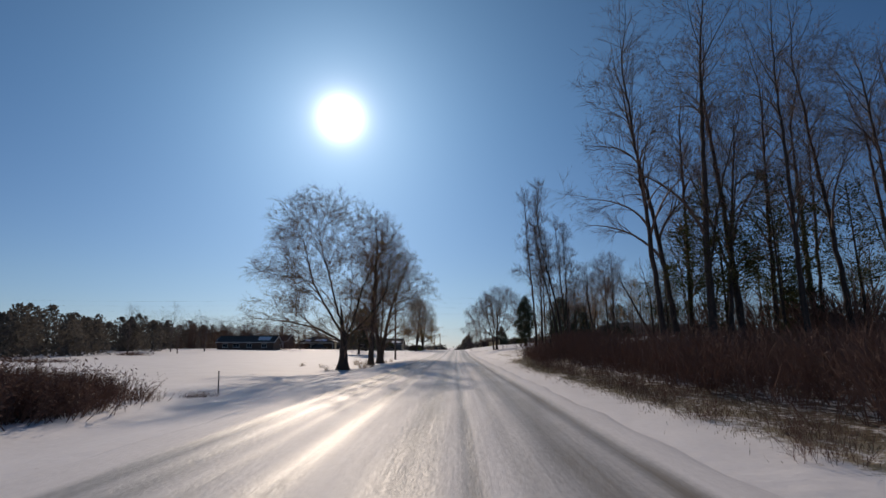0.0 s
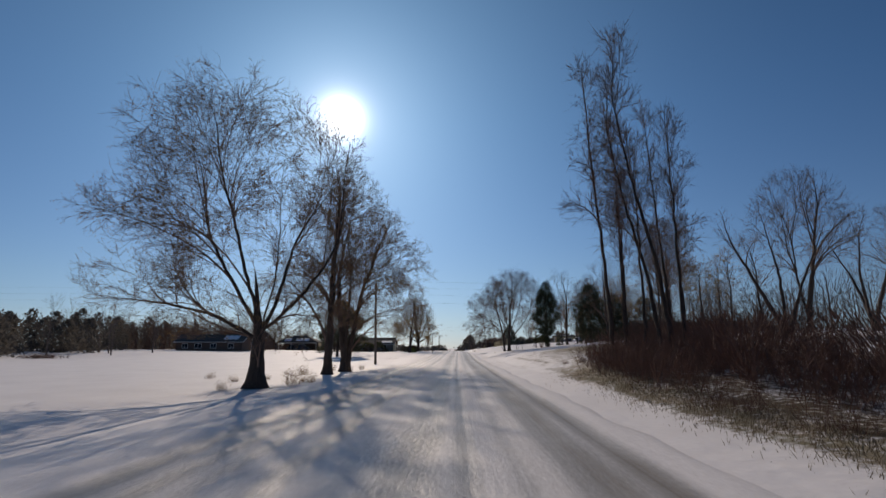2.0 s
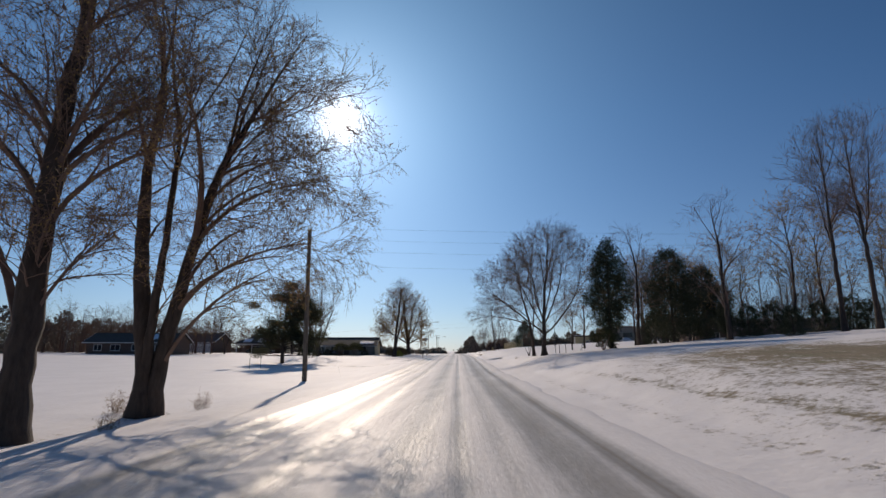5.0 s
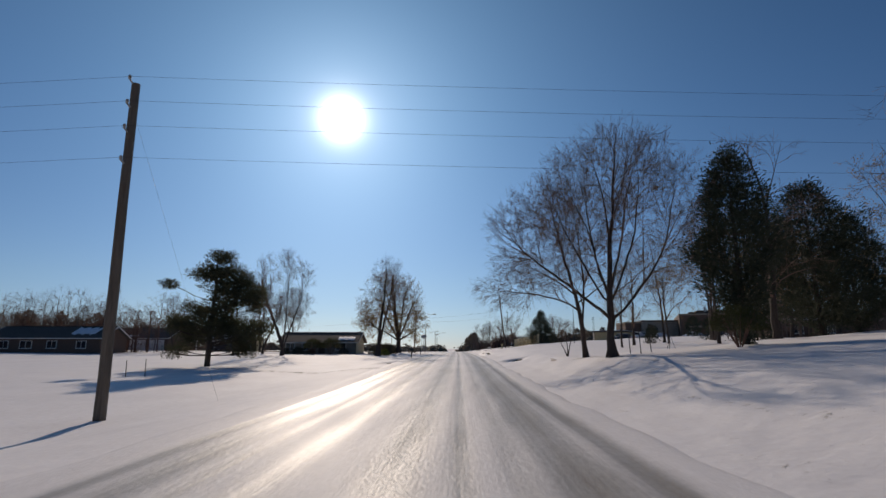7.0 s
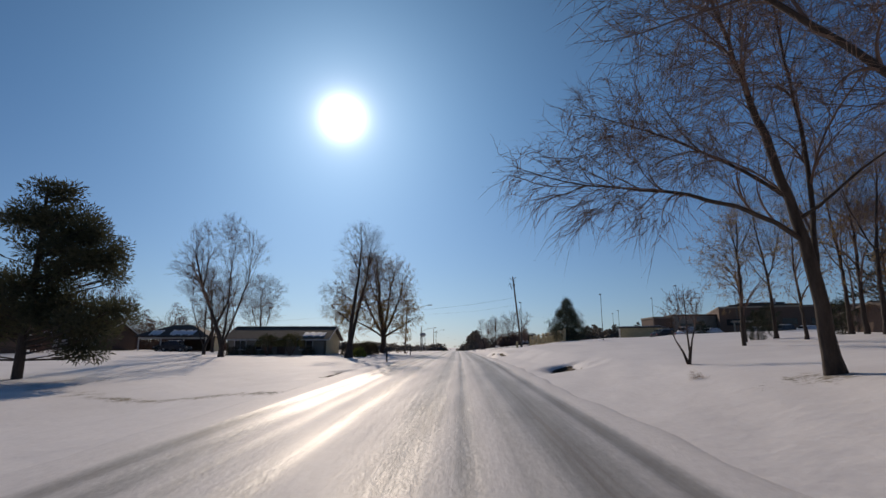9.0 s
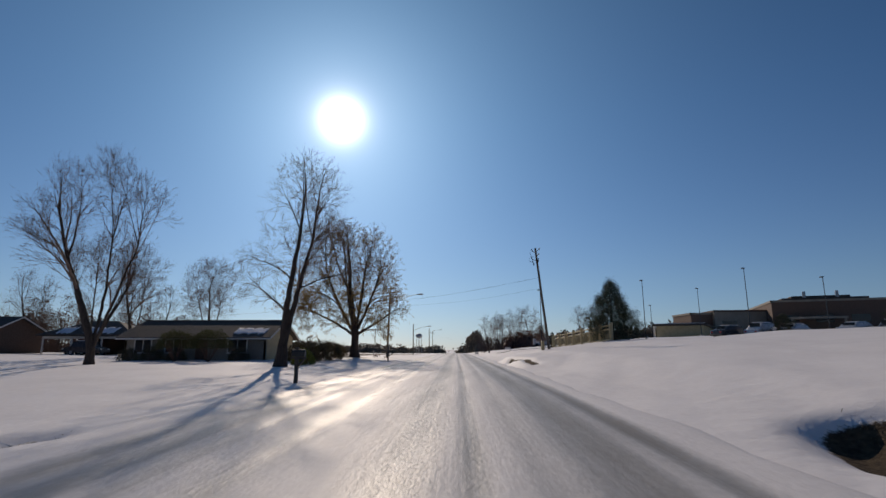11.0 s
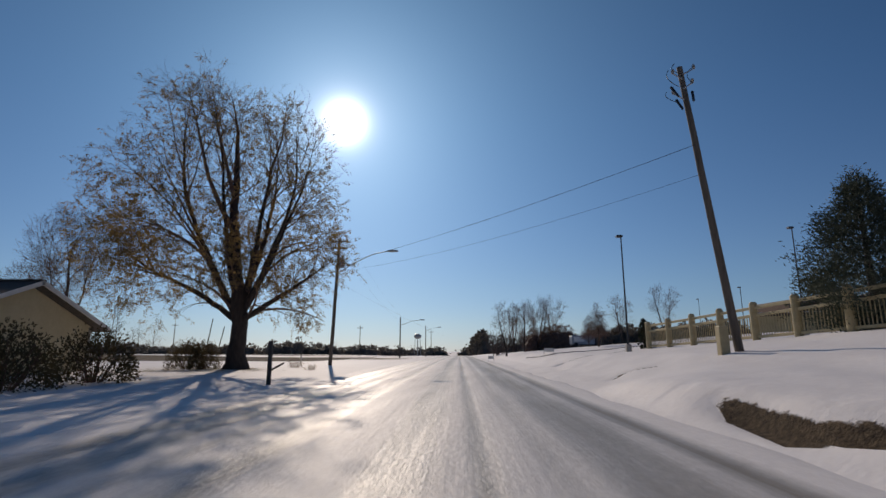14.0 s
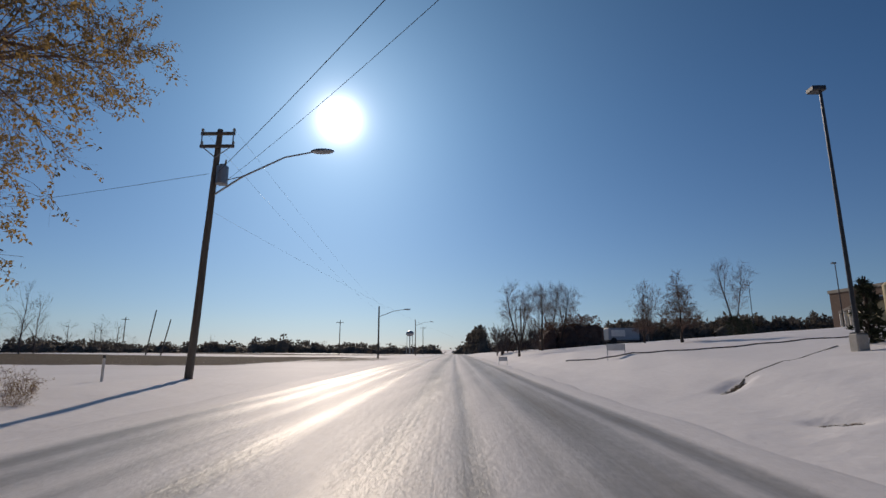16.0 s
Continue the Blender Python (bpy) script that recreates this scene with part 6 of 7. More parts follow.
far_pole(-8.8, 212, 6.0, 3.0)
far_pole(-8.0, 258, 7.2, 3.0)
far_pole(-24.5, 262, 7.4)
far_pole(-9.0, 300, 8.0)
far_pole(-48.0, 232, 7.0, 0, 1.0)
far_pole(-46.2, 233, 5.6, 0, 1.1)
far_pole(9.0, 222, 6.0)
far_pole(-70, 260, 7.5)
far_pole(-100, 262, 7.5)


def lot_lamp(x, y, h, base=True, side=-1):
    """A parking-lot lamp: square concrete foot, tapered dark steel pole, shoebox head."""
    ob = thing("lamp_post", (x, y, gz(x, y)), "dark steel parking-lot lamp post on a concrete foot", "lamp post", "parking-lot lamps")
    if base:
        part("foot", boxes(((0.28, 0.28, 0.62), (0, 0, 0.05)), bevel=0.03), CONCRETE, ob, "square concrete foot")
    part("base_plate", boxes(((0.22, 0.22, 0.03), (0, 0, 0.375))), DARKSTEEL, ob)
    part("shaft", bars(((0, 0, 0.38), (0, 0, h), 0.052, 0.034), sides=12), DARKSTEEL, ob, smooth=False)
    part("lamp_arm", bars(((0, 0, h - 0.06), (side * 0.08, 0, h), 0.03, 0.03), sides=8), DARKSTEEL, ob)
    part("lamp_head", boxes(((0.34, 0.28, 0.13), (side * 0.10, 0, h)), bevel=0.02), DARKSTEEL, ob)
    return ob


lot_lamp(9.35, 164.6, 6.5)
lot_lamp(22.7, 170.1, 7.4)
lot_lamp(33.0, 166.3, 8.0)
lot_lamp(36.4, 185.2, 7.2)
lot_lamp(41.4, 165.8, 6.7)
lot_lamp(40.0, 222.0, 7.2)
lot_lamp(30.0, 232.0, 7.0)
lot_lamp(34.0, 198.0, 6.0)

# ---------- cream fence ----------
FA, FB = Vector((12.6, 150.0)), Vector((10.68, 165.1))
fence = thing("fence", (FA.x, FA.y, 0), "cream-painted fence with thick posts and thin balusters", "fence")
ux = (FB - FA) / (FB - FA).length
ang = math.degrees(math.atan2(ux.y, ux.x))
span = (FB - FA).length / 7
post_me = mesh_of("post", bars(((0, 0, -0.3), (0, 0, 1.42), 0.155, 0.15), ((0, 0, 1.42), (0, 0, 1.50), 0.15, 0.09), sides=16), FENCEWOOD)
bal_me = mesh_of("baluster", boxes(((0.028, 0.028, 0.86), (0, 0, 0.53))), FENCEWOOD)
rail_me = mesh_of("rail", boxes(((span, 0.09, 0.11), (span / 2, 0, 0)), bevel=0.012), FENCEWOOD)


def fence_bit(nm, me, s, z, slope=0.0):
    c = new(nm, me)
    c.parent = fence
    q = FA + ux * s
    c.matrix_local = Matrix.Translation((q.x - FA.x, q.y - FA.y, z)) @ pose(0, 0, 0, 0, 0, ang) @ pose(0, 0, 0, 0, -slope, 0)
    return c


for i in range(8):
    s = i * span
    q = FA + ux * s
    z = gz(q.x, q.y)
    fence_bit("post", post_me, s, z)
    if i < 7:
        q2 = FA + ux * (s + span)
        z2 = gz(q2.x, q2.y)
        tilt = math.degrees(math.atan2(z2 - z, span))
        for h in (0.12, 0.96, 1.26):
            fence_bit("rail", rail_me, s, z + h, tilt)
        for k in range(1, 15):
            f = k / 15
            fence_bit("baluster", bal_me, s + span * f, z + (z2 - z) * f)
stub = thing("stub_post", (6.92, 149.45, gz(6.92, 149.45)), "short square tan post beside the leaning pole", "block")
part("post", boxes(((0.24, 0.24, 0.85), (0, 0, 0.3)), bevel=0.02), FENCEWOOD, stub)


# ---------- houses ----------
def wall_panel(w, h, peak=0.0, t=0.18):
    """A wall standing on y = 0 along x, with a gable of that rise if any."""
    pts = [(0, 0), (w, 0), (w, h), (w / 2, h + peak), (0, h)] if peak else [(0, 0), (w, 0), (w, h), (0, h)]
    bm = bmesh.new()
    lo = [bm.verts.new((x, 0, z)) for x, z in pts]
    hi = [bm.verts.new((x, t, z)) for x, z in pts]
    bm.faces.new(lo)
    bm.faces.new(hi[::-1])
    for i in range(len(pts)):
        j = (i + 1) % len(pts)
        bm.faces.new((lo[j], lo[i], hi[i], hi[j]))
    return bm


def place(ob, *args):
    ob.matrix_local = pose(*args)
    return ob


def window(parent, at, turn, w=1.1, h=1.2):
    """A window with its frame standing proud of the wall, a sill and two panes."""
    fr = part("window", boxes(((w, 0.08, 0.07), (0, 0, h / 2)), ((w, 0.08, 0.07), (0, 0, -h / 2)), ((0.07, 0.08, h), (-w / 2, 0, 0)), ((0.07, 0.08, h), (w / 2, 0, 0)), ((0.05, 0.07, h), (0, 0, 0))), TRIM, parent, "white-framed window")
    place(fr, *at, 0, 0, turn)
    for sx in (-1, 1):
        part("pane", boxes(((w / 2 - 0.05, 0.02, h - 0.07), (sx * w / 4, 0.01, 0))), GLASSY, fr)
    part("sill", boxes(((w + 0.16, 0.14, 0.05), (0, -0.02, -h / 2 - 0.05))), TRIM, fr)


def roof_slab(length, run, rise, over, t=0.16):
    """One slope: eave along x at the origin, climbing along +y."""
    bm = bmesh.new()
    d = Vector((0, run, rise)).normalized()
    n = Vector((0, -d.z, d.y)) * t
    a, b = -d * over, Vector((0, run, rise))
    c = [Vector((x, 0, 0)) + p for p in (a, b) for x in (-over, length + over)]
    lo = [bm.verts.new(p) for p in c]
    hi = [bm.verts.new(p + n) for p in c]
    for q in ((lo[0], lo[2], lo[3], lo[1]), (hi[0], hi[1], hi[3], hi[2]), (lo[0], lo[1], hi[1], hi[0]), (lo[2], hi[2], hi[3], lo[3]), (lo[0], hi[0], hi[2], lo[2]), (lo[1], lo[3], hi[3], hi[1])):
        bm.faces.new(q)
    return bm


def snow_patch(run, rise, x0, x1, f0, f1, seed, t=0.172):
    """A thin uneven sheet of snow lying on a roof slope."""
    rng = np.random.default_rng(seed)
    n, m = 26, 8
    d = Vector((0, run, rise)).normalized()
    up = Vector((0, -d.z, d.y))
    L = math.hypot(run, rise)
    bm = bmesh.new()
    g = []
    for j in range(m + 1):
        row = []
        for i in range(n + 1):
            s, q = i / n, j / m
            wob = 0.10 * math.sin(s * 19 + seed) + 0.07 * math.sin(s * 41 + 2 * seed)
            f = f0 + (f1 - f0) * q + wob * (f1 - f0) * (1 if j in (0, m) else 0.5)
            e = 0.0 if i in (0, n) or j in (0, m) else 0.035 + 0.02 * rng.random()
            row.append(bm.verts.new(Vector((x0 + (x1 - x0) * s, 0, 0)) + d * (L * f) + up * (t + e)))
        g.append(row)
    for j in range(m):
        for i in range(n):
            bm.faces.new((g[j][i], g[j][i + 1], g[j + 1][i + 1], g[j + 1][i]))
    return bm


def ranch_house(at, turn, length, depth, eave, ridge, walls, label, patches=(), ends=None, windows=(), trim=None):
    z = gz(at[0], at[1]) - 0.15
    h = thing("house", (at[0], at[1], z), label, "house", "houses", turn=turn)
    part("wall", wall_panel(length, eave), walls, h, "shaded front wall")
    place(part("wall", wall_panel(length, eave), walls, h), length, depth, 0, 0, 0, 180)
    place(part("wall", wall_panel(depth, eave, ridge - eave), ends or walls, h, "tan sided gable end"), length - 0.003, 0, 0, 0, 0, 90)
    place(part("wall", wall_panel(depth, eave, ridge - eave), ends or walls, h), 0.003, depth, 0, 0, 0, 270)
    run, rise = depth / 2, ridge - eave
    front = part("roof", roof_slab(length, run, rise, 0.5), SHINGLE, h, "dark shingle roof slope with thin snow")
    place(front, 0, 0, eave, 0, 0, 0)
    back = part("roof", roof_slab(length, run, rise, 0.5), SHINGLE, h)
    place(back, length, depth, eave, 0, 0, 180)
    for i, (x0, x1, f0, f1) in enumerate(patches):
        part("snow_patch", snow_patch(run, rise, x0, x1, f0, f1, i + 1), ROOFSNOW, front, "thin patch of roof snow")
    part("ridge_cap", boxes(((length + 1.0, 0.30, 0.06), (length / 2, run, ridge + 0.17))), SHINGLE, h)
    for sx in (-0.5, length + 0.5):
        for sgn, y0 in ((1, 0), (-1, depth)):
            bm = bmesh.new()
            d = Vector((0, sgn * run, rise))
            box(bm, (0.05, d.length + 0.5, 0.16), turn=Matrix.Rotation(math.atan2(rise, run) * sgn, 4, "X"))
            place(part("bargeboard", bm, trim or TRIM, h), sx, y0 + sgn * run / 2 - sgn * 0.2, eave + rise / 2 + 0.0, 0, 0, 0)
    part("gutter", boxes(((length + 1.0, 0.12, 0.12), (length / 2, -0.5, eave - 0.16))), trim or TRIM, h)
    for wx, wz, ww, wh in windows:
        window(h, (wx, -0.03, wz), 0, ww, wh)
    return h


# one tan all round: the front's shade is put into its darker wall colour
house_a = ranch_house((-27.9, 150.4), 0, 12.0, 7.0, 2.05, 3.45, TANWALL, "low tan ranch house with shade-toned front and dark snowy roof", ((9.0, 11.7, 0.08, 0.44),), SIDING,
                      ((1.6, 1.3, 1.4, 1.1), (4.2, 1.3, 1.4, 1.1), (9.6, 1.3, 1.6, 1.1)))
door = part("door", boxes(((1.0, 0.06, 2.0), (6.6, -0.03, 1.05)), bevel=0.01), BRICK, house_a, "dark front door")
part("handle", bars(((6.98, -0.10, 1.0), (6.98, -0.05, 1.0), 0.03, 0.03), sides=8), GALV, door)
ranch_house((-65.0, 139.5), 4, 15, 6.5, 2.2, 3.7, BRICK, "low dark brick house with snow on its roof end", ((10.4, 13.8, 0.2, 0.85),), None, ((2, 1.2, 1.3, 1.0), (5, 1.2, 1.6, 1.0), (8.5, 1.2, 1.3, 1.0), (12.5, 1.2, 1.3, 1.0)))
house_b = ranch_house((-68.0, 168.0), -4, 12.5, 8, 2.5, 4.4, BRICK, "low dark house with pale garage doors behind the pine", ((2, 6, 0.05, 0.2),), None, ((2.2, 1.4, 1.4, 1.1),))
for gx in (6.4, 10.2):
    gd = part("garage_door", boxes(((3.3, 0.06, 2.05), (gx, -0.05, 1.08)), bevel=0.01), TRIM, house_b, "pale panelled garage door")
    for gz_ in (0.45, 0.95, 1.45):
        part("rail", boxes(((3.2, 0.03, 0.05), (gx, -0.09, gz_))), SIDING, gd)
ranch_house((37.0, 131.0), 0, 14, 8, 2.0, 2.8, BRICK, "low red-brown brick house among trees", ((2, 8, 0.1, 0.3),), None, ((3, 1.2, 1.2, 1.0), (7, 1.2, 1.2, 1.0)), BROWNTRIM)


def carport(at, turn, w, d, eave, ridge, label):
    """An open-sided shelter under a hipped roof, on posts, with a back wall."""
    ob = thing("carport", (at[0], at[1], gz(*at) - 0.1), label, "carport", "carports", turn=turn)
    bm = bmesh.new()
    o = 0.5
    c = [bm.verts.new(p) for p in ((-o, -o, eave), (w + o, -o, eave), (w + o, d + o, eave), (-o, d + o, eave))]
    e = [bm.verts.new((v.co.x, v.co.y, eave + 0.2)) for v in c]
    r = [bm.verts.new(p) for p in ((d * 0.55, d / 2, ridge), (w - d * 0.55, d / 2, ridge))]
    bm.faces.new(c[::-1])
    for i in range(4):
        bm.faces.new((c[i], c[(i + 1) % 4], e[(i + 1) % 4], e[i]))
    bm.faces.new((e[0], e[1], r[1], r[0]))
    bm.faces.new((e[1], e[2], r[1]))
    bm.faces.new((e[2], e[3], r[0], r[1]))
    bm.faces.new((e[3], e[0], r[0]))
    rf = part("roof", bm, SHINGLE, ob, "dark hipped roof dusted with snow")
    for i, (x0, x1) in enumerate(((w * 0.45, w * 0.8), (w * 0.15, w * 0.32))):
        place(part("snow_patch", snow_patch(d / 2 + o, ridge - eave - 0.2, x0, x1, 0.08, 0.5, 7 + i, 0.012), ROOFSNOW, rf, "thin patch of roof snow"), 0, -o, eave + 0.2, 0, 0, 0)
    for px in (0.1, w / 3, 2 * w / 3, w - 0.1):
        part("post", boxes(((0.16, 0.16, eave), (px, 0.1, eave / 2)), bevel=0.01), TRIM, ob)
    part("beam", boxes(((w, 0.14, 0.28), (w / 2, 0.1, eave - 0.15))), TRIM, ob)
    part("back_wall", boxes(((w, 0.18, eave), (w / 2, d - 0.1, eave / 2))), BRICK, ob)
    part("side_wall", boxes(((0.18, d * 0.5, eave), (w - 0.1, d * 0.72, eave / 2))), SIDING, ob)


carport((-52.0, 171.0), 3, 11.0, 7.0, 2.3, 4.4, "open carport with hipped snowy roof and posts")
carport((-82.0, 181.0), 8, 4.6, 4.0, 2.3, 3.6, "small white-posted shelter beside a house")

# ---------- school ----------
school = thing("school_building", (-1.5, 0, 0), "low tan and brown school with flat roofs", "building")


def block(x, y, w, d, z0, h, mat, label, win=True, turn=0.0, parapet=True):
    b = part("wing", boxes(((w, d, h + 3), (w / 2, d / 2, h / 2 - 1.5)), bevel=0.02), mat, school, label)
    b.matrix_local = pose(x, y, z0, 0, 0, turn)
    if parapet:
        part("parapet", boxes(((w + 0.2, 0.3, 0.35), (w / 2, 0.05, h + 0.17)), ((0.3, d + 0.2, 0.35), (0.05, d / 2, h + 0.17)), ((0.3, d + 0.2, 0.35), (w - 0.05, d / 2, h + 0.17))), TANWALL if mat is BRICK else BRICK, b, "flat roof parapet")
    if win:
        for i in range(int(w // 5)):
            place(part("window", boxes(((2.6, 0.10, 1.3), (0, 0, 0))), GLASSY, b, "dark strip window"), 2.6 + i * 5, -0.03, h * 0.50, 0, 0, 0)
    return b


SZ = gz(50, 205) + 0.5
block(45.5, 205, 4.0, 8, SZ, 4.2, BRICK, "dark brown brick wing", False, 0)
block(49.4, 204, 9.0, 8, SZ, 4.6, TANWALL, "tan flat-roofed wing", True, -6)
main = block(57.0, 199, 46.0, 24, SZ, 5.9, BRICK, "long brown flat-roofed wing", True, -20)
hall = part("roof_hall", boxes(((13, 12, 1.0), (0, 0, 0.3)), ((9, 8, 0.6), (0, 0, 1.0)), bevel=0.1), SHINGLE, main, "raised dark roof over the hall")
place(hall, 9.0, 10.0, 6.1, 0, 0, 0)
for dx in (6.5, 11.5):
    part("vent", bars(((dx, 6.0, 5.9), (dx, 6.0, 8.2), 0.30, 0.26), sides=12), GALV, main)
part("entrance_canopy", boxes(((8.0, 3.0, 0.35), (6.0, -1.4, 3.0)), ((0.3, 0.3, 3.0), (2.3, -2.6, 1.5)), ((0.3, 0.3, 3.0), (9.7, -2.6, 1.5))), TANWALL, main)
# pale low annexe across the far drive
annex = thing("annexe", (41.0, 207.0, 2.6), "low pale annexe with columns and snowy roof", "building", turn=-120)
part("wall", boxes(((17, 7, 2.6), (8.5, 3.5, 1.2)), bevel=0.02), FENCEWOOD, annex)
part("roof", boxes(((18, 8, 0.30), (8.5, 3.5, 2.65)), bevel=0.05), SHINGLE, annex, "dark flat roof edge")
part("snow_patch", boxes(((17.4, 7.4, 0.10), (8.5, 3.5, 2.85)), bevel=0.04), ROOFSNOW, annex, "snow on the flat roof")
for i in range(6):
    part("column", boxes(((0.28, 0.28, 2.5), (0.4 + i * 3.2, -0.4, 1.25)), bevel=0.02), TRIM, annex)
    if i < 5:
        part("window", boxes(((1.6, 0.1, 1.2), (2.0 + i * 3.2, -0.02, 1.4))), GLASSY, annex)


# ---------- vehicles ----------
def car(at, turn, paint, label, h=1.5, length=4.5):
    z = gz(*at)
    ob = thing("car", (at[0], at[1], z), label, "car", "parked cars", turn=turn)
    L, W = length, 1.8
    side = [(0, 0.35), (0, 0.75), (0.12 * L, 0.92), (0.26 * L, 0.98), (0.36 * L, h - 0.06), (0.50 * L, h), (0.74 * L, h - 0.04), (0.88 * L, 1.02), (0.99 * L, 0.95), (L, 0.6), (L, 0.35)]
    bm = bmesh.new()
    rows = []
    for y, inset in ((-W / 2, 1), (-W / 2 + 0.14, 0), (W / 2 - 0.14, 0), (W / 2, 1)):
        rows.append([bm.verts.new((x - L / 2 if not inset else (x - L / 2) * 0.97, y * (1 if zz < 1.05 else 0.86), zz if not inset else min(zz, zz * 0.97))) for x, zz in side])
    for a, b in zip(rows, rows[1:]):
        for i in range(len(side) - 1):
            bm.faces.new((a[i], a[i + 1], b[i + 1], b[i]))
        bm.faces.new((a[-1], a[0], b[0], b[-1]))
    bm.faces.new(rows[0][::-1])
    bm.faces.new(rows[-1])
    bmesh.ops.recalc_face_normals(bm, faces=bm.faces)
    body = part("body", bm, paint, ob)
    for sy in (-1, 1):
        part("side_window", boxes(((0.36 * L, 0.03, 0.34), (0.06 * L, sy * (W / 2 * 0.87), h - 0.30))), GLASSY, body)
    part("windscreen", boxes(((0.05, 1.30, 0.46), (-0.195 * L, 0, h - 0.29))), GLASSY, body)
    part("rear_window", boxes(((0.05, 1.25, 0.40), (0.325 * L, 0, h - 0.28))), GLASSY, body)
    part("roof_snow", boxes(((0.32 * L, 1.25, 0.07), (0.06 * L, 0, h + 0.03)), bevel=0.03), ROOFSNOW, body, "snow left on the roof")
    part("bumper", boxes(((0.12, 1.6, 0.2), (-L / 2 - 0.02, 0, 0.45)), bevel=0.03), BLACKPAINT, body)
    part("bumper", boxes(((0.12, 1.6, 0.2), (L / 2 + 0.02, 0, 0.45)), bevel=0.03), BLACKPAINT, body)
    for sy in (-0.6, 0.6):
        part("headlight", boxes(((0.06, 0.32, 0.14), (-L / 2 + 0.02, sy, 0.70)), bevel=0.02), TRIM, body)
        part("tail_light", boxes(((0.06, 0.28, 0.16), (L / 2 - 0.03, sy, 0.74)), bevel=0.02), REDPAINT, body)
    for sx in (-0.31 * L, 0.31 * L):
        for sy in (-0.82, 0.82):
            wh = part("wheel", bars(((sx, sy - 0.1, 0.33), (sx, sy + 0.1, 0.33), 0.33, 0.33), sides=18), RUBBER, ob)
            part("rim", bars(((sx, sy - 0.112, 0.33), (sx, sy + 0.112, 0.33), 0.20, 0.20), sides=12), GALV, wh)


car((31.5, 167.6), 200, CARDARK, "dark parked saloon with snow on its roof")
car((34.4, 166.2), 205, CARPALE, "silver parked estate car in the lot", 1.75)
car((37.2, 165.0), 205, CARPALE, "silver parked car in the lot")
car((43.0, 163.8), 200, CARPALE, "pale parked car in the lot")
car((46.5, 163.0), 200, CARDARK, "dark parked car in the lot", 1.7)
car((49.5, 162.5), 200, CARPALE, "pale parked car in the lot")
car((-48.5, 173.5), 80, CARDARK, "dark car under the open carport", 1.6)
car((-44.5, 169.0), 175, CARDARK, "dark car beside the open carport", 1.7)
van = thing("box_trailer", (14.8, 198.5, gz(14.8, 198.5)), "pale grey box trailer parked beyond the snowy lawn", "trailer")
vb = part("body", boxes(((2.7, 1.5, 1.05), (0, 0, 0.83)), bevel=0.06), VANWHITE, van)
part("side_panel", boxes(((1.2, 0.03, 0.55), (-0.5, -0.765, 0.9))), TRIM, vb)
part("chassis", boxes(((2.7, 1.2, 0.12), (0, 0, 0.27))), DARKSTEEL, van)
part("cab", boxes(((0.8, 1.5, 1.0), (1.75, 0, 0.72)), bevel=0.1), CARDARK, van)
for sx in (-0.9, 1.6):
    for sy in (-0.7, 0.7):
        part("wheel", bars(((sx, sy - 0.1, 0.26), (sx, sy + 0.1, 0.26), 0.26, 0.26), sides=14), RUBBER, van)

# ---------- small roadside things ----------
def mailbox(x, y, turn, label, box_on=True, h=1.05):
    ob = thing("mailbox", (x, y, gz(x, y)), label, "mailbox", "mailboxes", turn=turn)
    part("post", boxes(((0.10, 0.10, h + 0.25), (0, 0, h / 2 - 0.1)), bevel=0.008), KERB, ob, "square dark wooden post")
    part("arm", boxes(((0.44, 0.09, 0.07), (0.05, 0, h - 0.28)), bevel=0.006), KERB, ob)
    part("brace", box(bmesh.new(), (0.05, 0.07, 0.34), (0.12, 0, h - 0.44), 0.0, Matrix.Rotation(radians(38), 4, "Y")), KERB, ob)
    if box_on:
        bm = bmesh.new()
        n = 10
        prof = [(-0.085, 0.0), (0.085, 0.0)] + [(0.085 * math.cos(a), 0.12 + 0.085 * math.sin(a)) for a in np.linspace(0, math.pi, n)]
        a = [bm.verts.new((-0.19, py, pz)) for py, pz in prof]
        b = [bm.verts.new((0.20, py, pz)) for py, pz in prof]
        bm.faces.new(a)
        bm.faces.new(b[::-1])
        for i in range(len(prof)):
            j = (i + 1) % len(prof)
            bm.faces.new((a[j], a[i], b[i], b[j]))
        bx = part("box", bm, BLACKPAINT, ob, "black rounded letter box")
        place(bx, 0.05, 0, h - 0.24, 0, 0, 0)
    return ob


mailbox(-4.72, 122.9, 0, "dark wooden-post mailbox standing in roadside snow")
op = thing("wooden_post", (-5.8, 151.4, gz(-5.8, 151.4)), "weathered dark wooden post in roadside snow", "post", "thin posts")
part("post", boxes(((0.11, 0.11, 1.55), (0, 0, 0.52)), bevel=0.008), KERB, op)
part("brace", bars(((0.06, 0, 0.42), (0.42, 0.05, 0.62), 0.03, 0.028), sides=8), KERB, op)
mk = thing("marker_post", (-11.65, 25.5, gz(-11.65, 25.5)), "thin dark metal marker post in the snow", "post", "thin posts")
part("post", bars(((0, 0, -0.2), (-0.06, 0, 1.05), 0.035, 0.03), sides=8), DARKSTEEL, mk)
for x, y, h in ((8.6, 95.5, 1.0), (8.7, 94.3, 1.05), (9.3, 94.6, 0.75), (-20.3, 101.0, 1.0), (-19.4, 101.5, 1.05)):
    tp = thing("garden_stake", (x, y, gz(x, y)), "thin dark steel stake standing in the snow", "stake", "thin posts")
    part("stake", bars(((0, 0, -0.2), (-0.04, 0, h), 0.025, 0.022), sides=8), DARKSTEEL, tp)
ez = thing("wire_stand", (11.4, 97.4, gz(11.4, 97.4)), "thin three-legged wire stand on the snow", "stand")
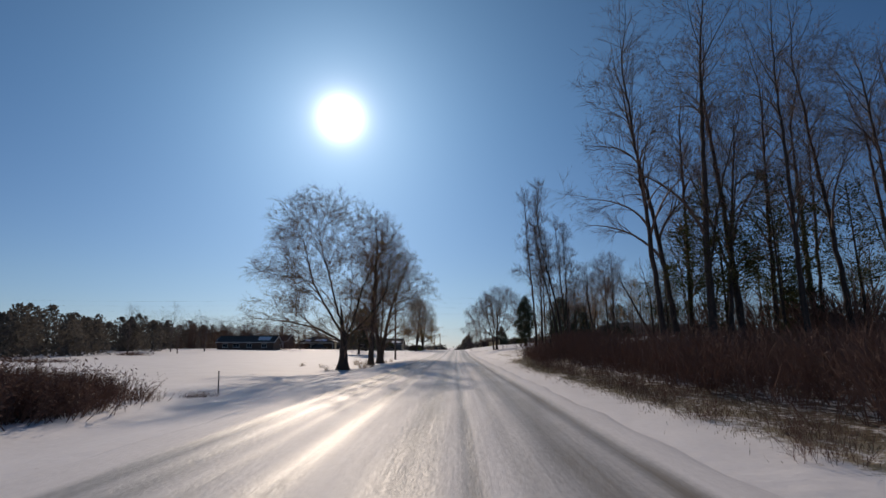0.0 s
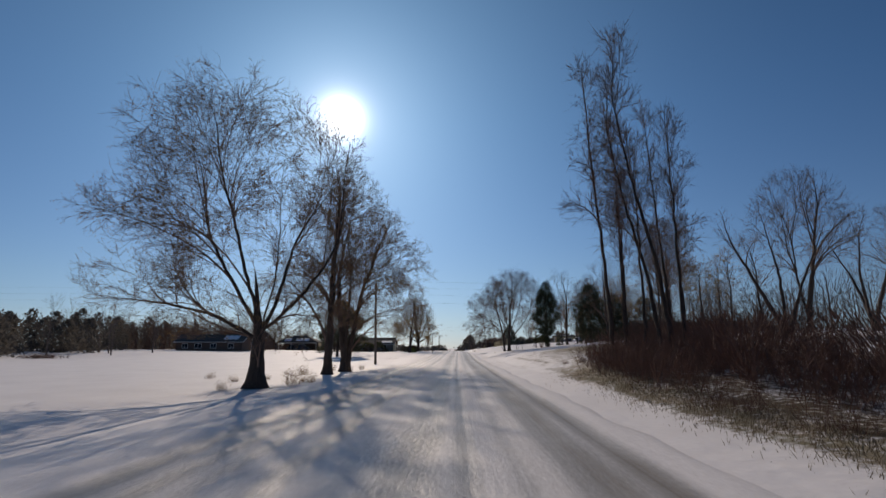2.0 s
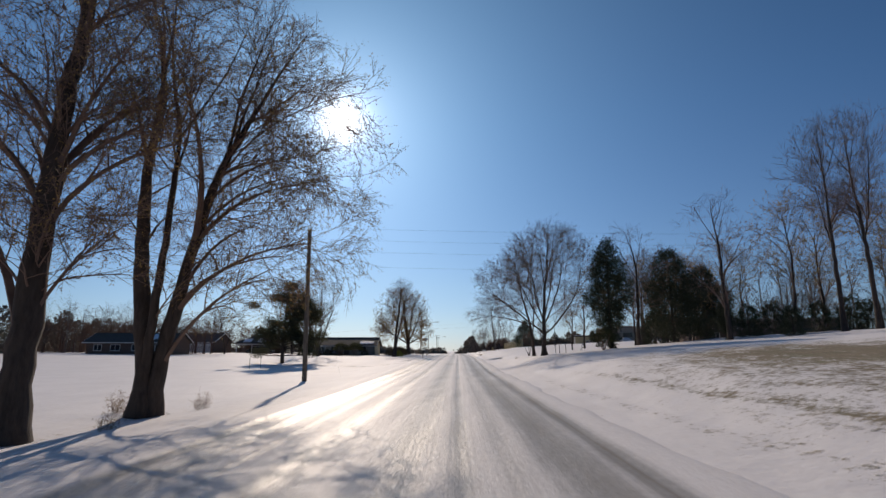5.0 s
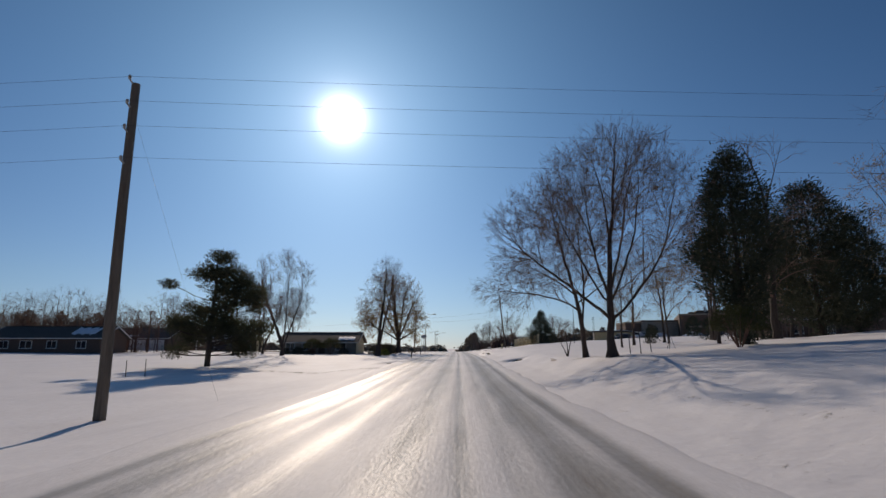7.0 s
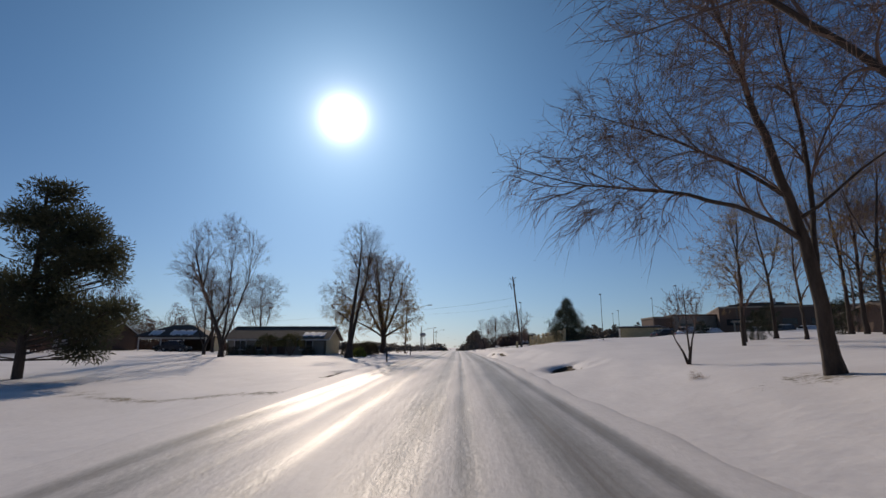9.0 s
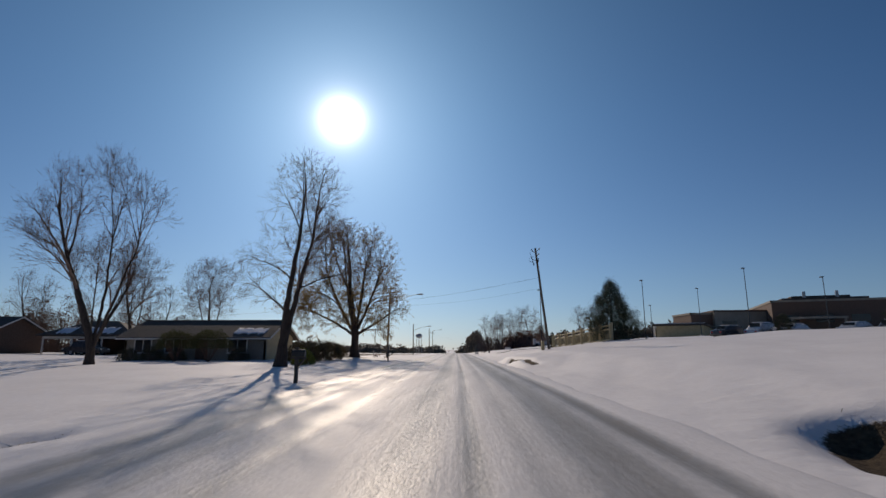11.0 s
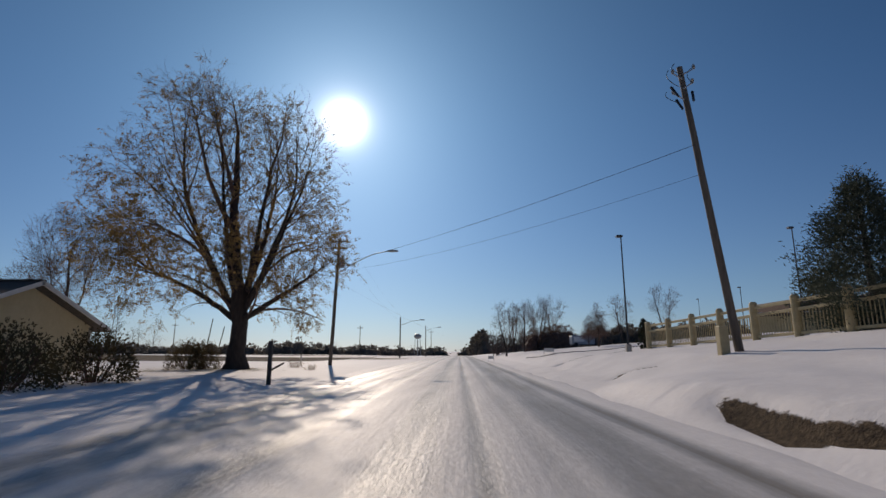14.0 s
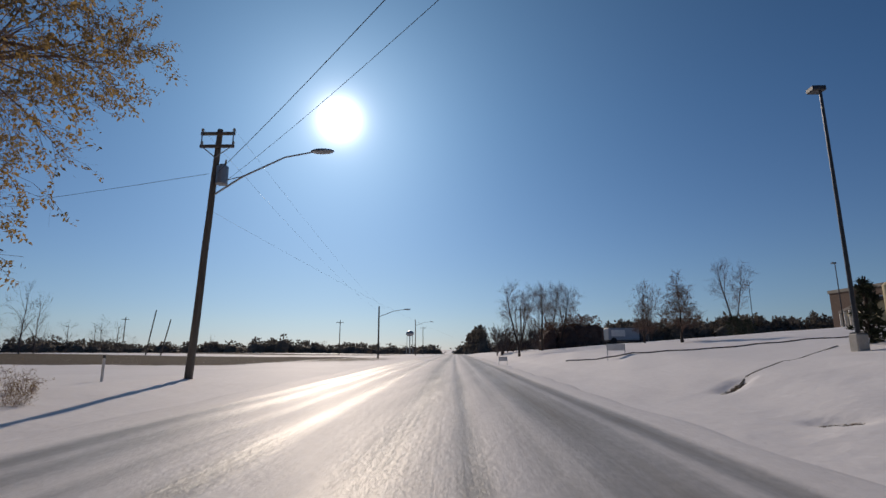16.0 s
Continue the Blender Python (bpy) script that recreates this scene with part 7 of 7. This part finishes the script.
for dx, dy in ((-0.22, 0), (0.22, 0.05), (0, 0.25)):
    part("leg", bars(((dx, dy, 0), (0, 0.05, 0.75), 0.012, 0.012), sides=6), DARKSTEEL, ez)
wp = thing("white_post", (-9.4, 166.2, gz(-9.4, 166.2)), "short white utility marker with a dark cap", "post", "thin posts")
part("post", bars(((0, 0, -0.1), (0, 0, 0.62), 0.035, 0.035), sides=10), TRIM, wp)
part("cap", bars(((0, 0, 0.62), (0, 0, 0.70), 0.04, 0.035), sides=10), KERB, wp, "dark cap")
for x, y, w in ((2.95, 184.2, 0.5), (6.45, 173.3, 0.7)):
    sg = thing("sign_frame", (x, y, gz(x, y)), "low empty wire yard-sign frame in snow", "sign frame", "sign frames")
    for dx in (-w / 2, w / 2):
        part("leg", bars(((dx, 0, -0.1), (dx, 0, 0.55), 0.014, 0.014), sides=6), GALV, sg)
    part("panel", boxes(((w, 0.015, 0.26), (0, 0, 0.42))), TRIM, sg)
tw = thing("water_tower", (-21.0, 395.0, gz(-21, 395)), "distant water tower on thin legs", "water tower")
bm = bmesh.new()
bmesh.ops.create_uvsphere(bm, u_segments=14, v_segments=8, radius=1.9)
bmesh.ops.transform(bm, matrix=Matrix.Translation((0, 0, 9.6)) @ Matrix.Diagonal((1, 1, 0.7, 1)), verts=bm.verts)
part("tank", bm, GALV, tw, smooth=True)
for a in range(4):
    part("leg", bars(((1.6 * math.cos(a * 1.571), 1.6 * math.sin(a * 1.571), 0), (1.2 * math.cos(a * 1.571), 1.2 * math.sin(a * 1.571), 9.2), 0.14, 0.12), sides=6), GALV, tw)


def kerb(name, pts, label, w=0.16, h=0.14):
    """A low kerb following the ground along a line of points."""
    p = np.array(pts, float)
    at = np.concatenate([[0], np.cumsum(np.linalg.norm(np.diff(p, axis=0), axis=1))])
    s = np.arange(0, at[-1], 0.4)
    q = np.stack([np.interp(s, at, p[:, 0]), np.interp(s, at, p[:, 1])], 1)
    d = np.gradient(q, axis=0)
    d /= np.linalg.norm(d, axis=1, keepdims=True)
    nrm = np.stack([-d[:, 1], d[:, 0]], 1) * w / 2
    z = ground_z(q[:, 0], q[:, 1]) + lumps(q[:, 0], q[:, 1]) - 0.015
    ring = np.stack([np.column_stack([q - nrm, z - 0.1]), np.column_stack([q - nrm, z + h]), np.column_stack([q + nrm, z + h]), np.column_stack([q + nrm, z - 0.1])], 1)
    n = len(q)
    f = [[k * 4 + a, k * 4 + b, (k + 1) * 4 + b, (k + 1) * 4 + a] for k in range(n - 1) for a, b in ((0, 1), (1, 2), (2, 3))]
    f += [[0, 1, 2, 3], [(n - 1) * 4 + i for i in (3, 2, 1, 0)]]
    tagged(new(name, mesh_of(name, (ring.reshape(-1, 3), f), KERB)), label, "kerb", kind="structure")


kerb("kerb_far", [(5.4, 177.6), (6.0, 175.2), (6.75, 173.5), (8.2, 171.6), (9.9, 170.9), (13.5, 170.2), (19.0, 169.6)], "dark kerb along the far side of a snowy drive", 0.10, 0.055)
kerb("kerb_near", [(5.4, 162.6), (5.9, 162.95), (6.5, 163.25), (7.4, 164.0), (8.8, 165.3), (10.2, 166.4)], "curved dark kerb on the near side of a drive", 0.05, 0.02)
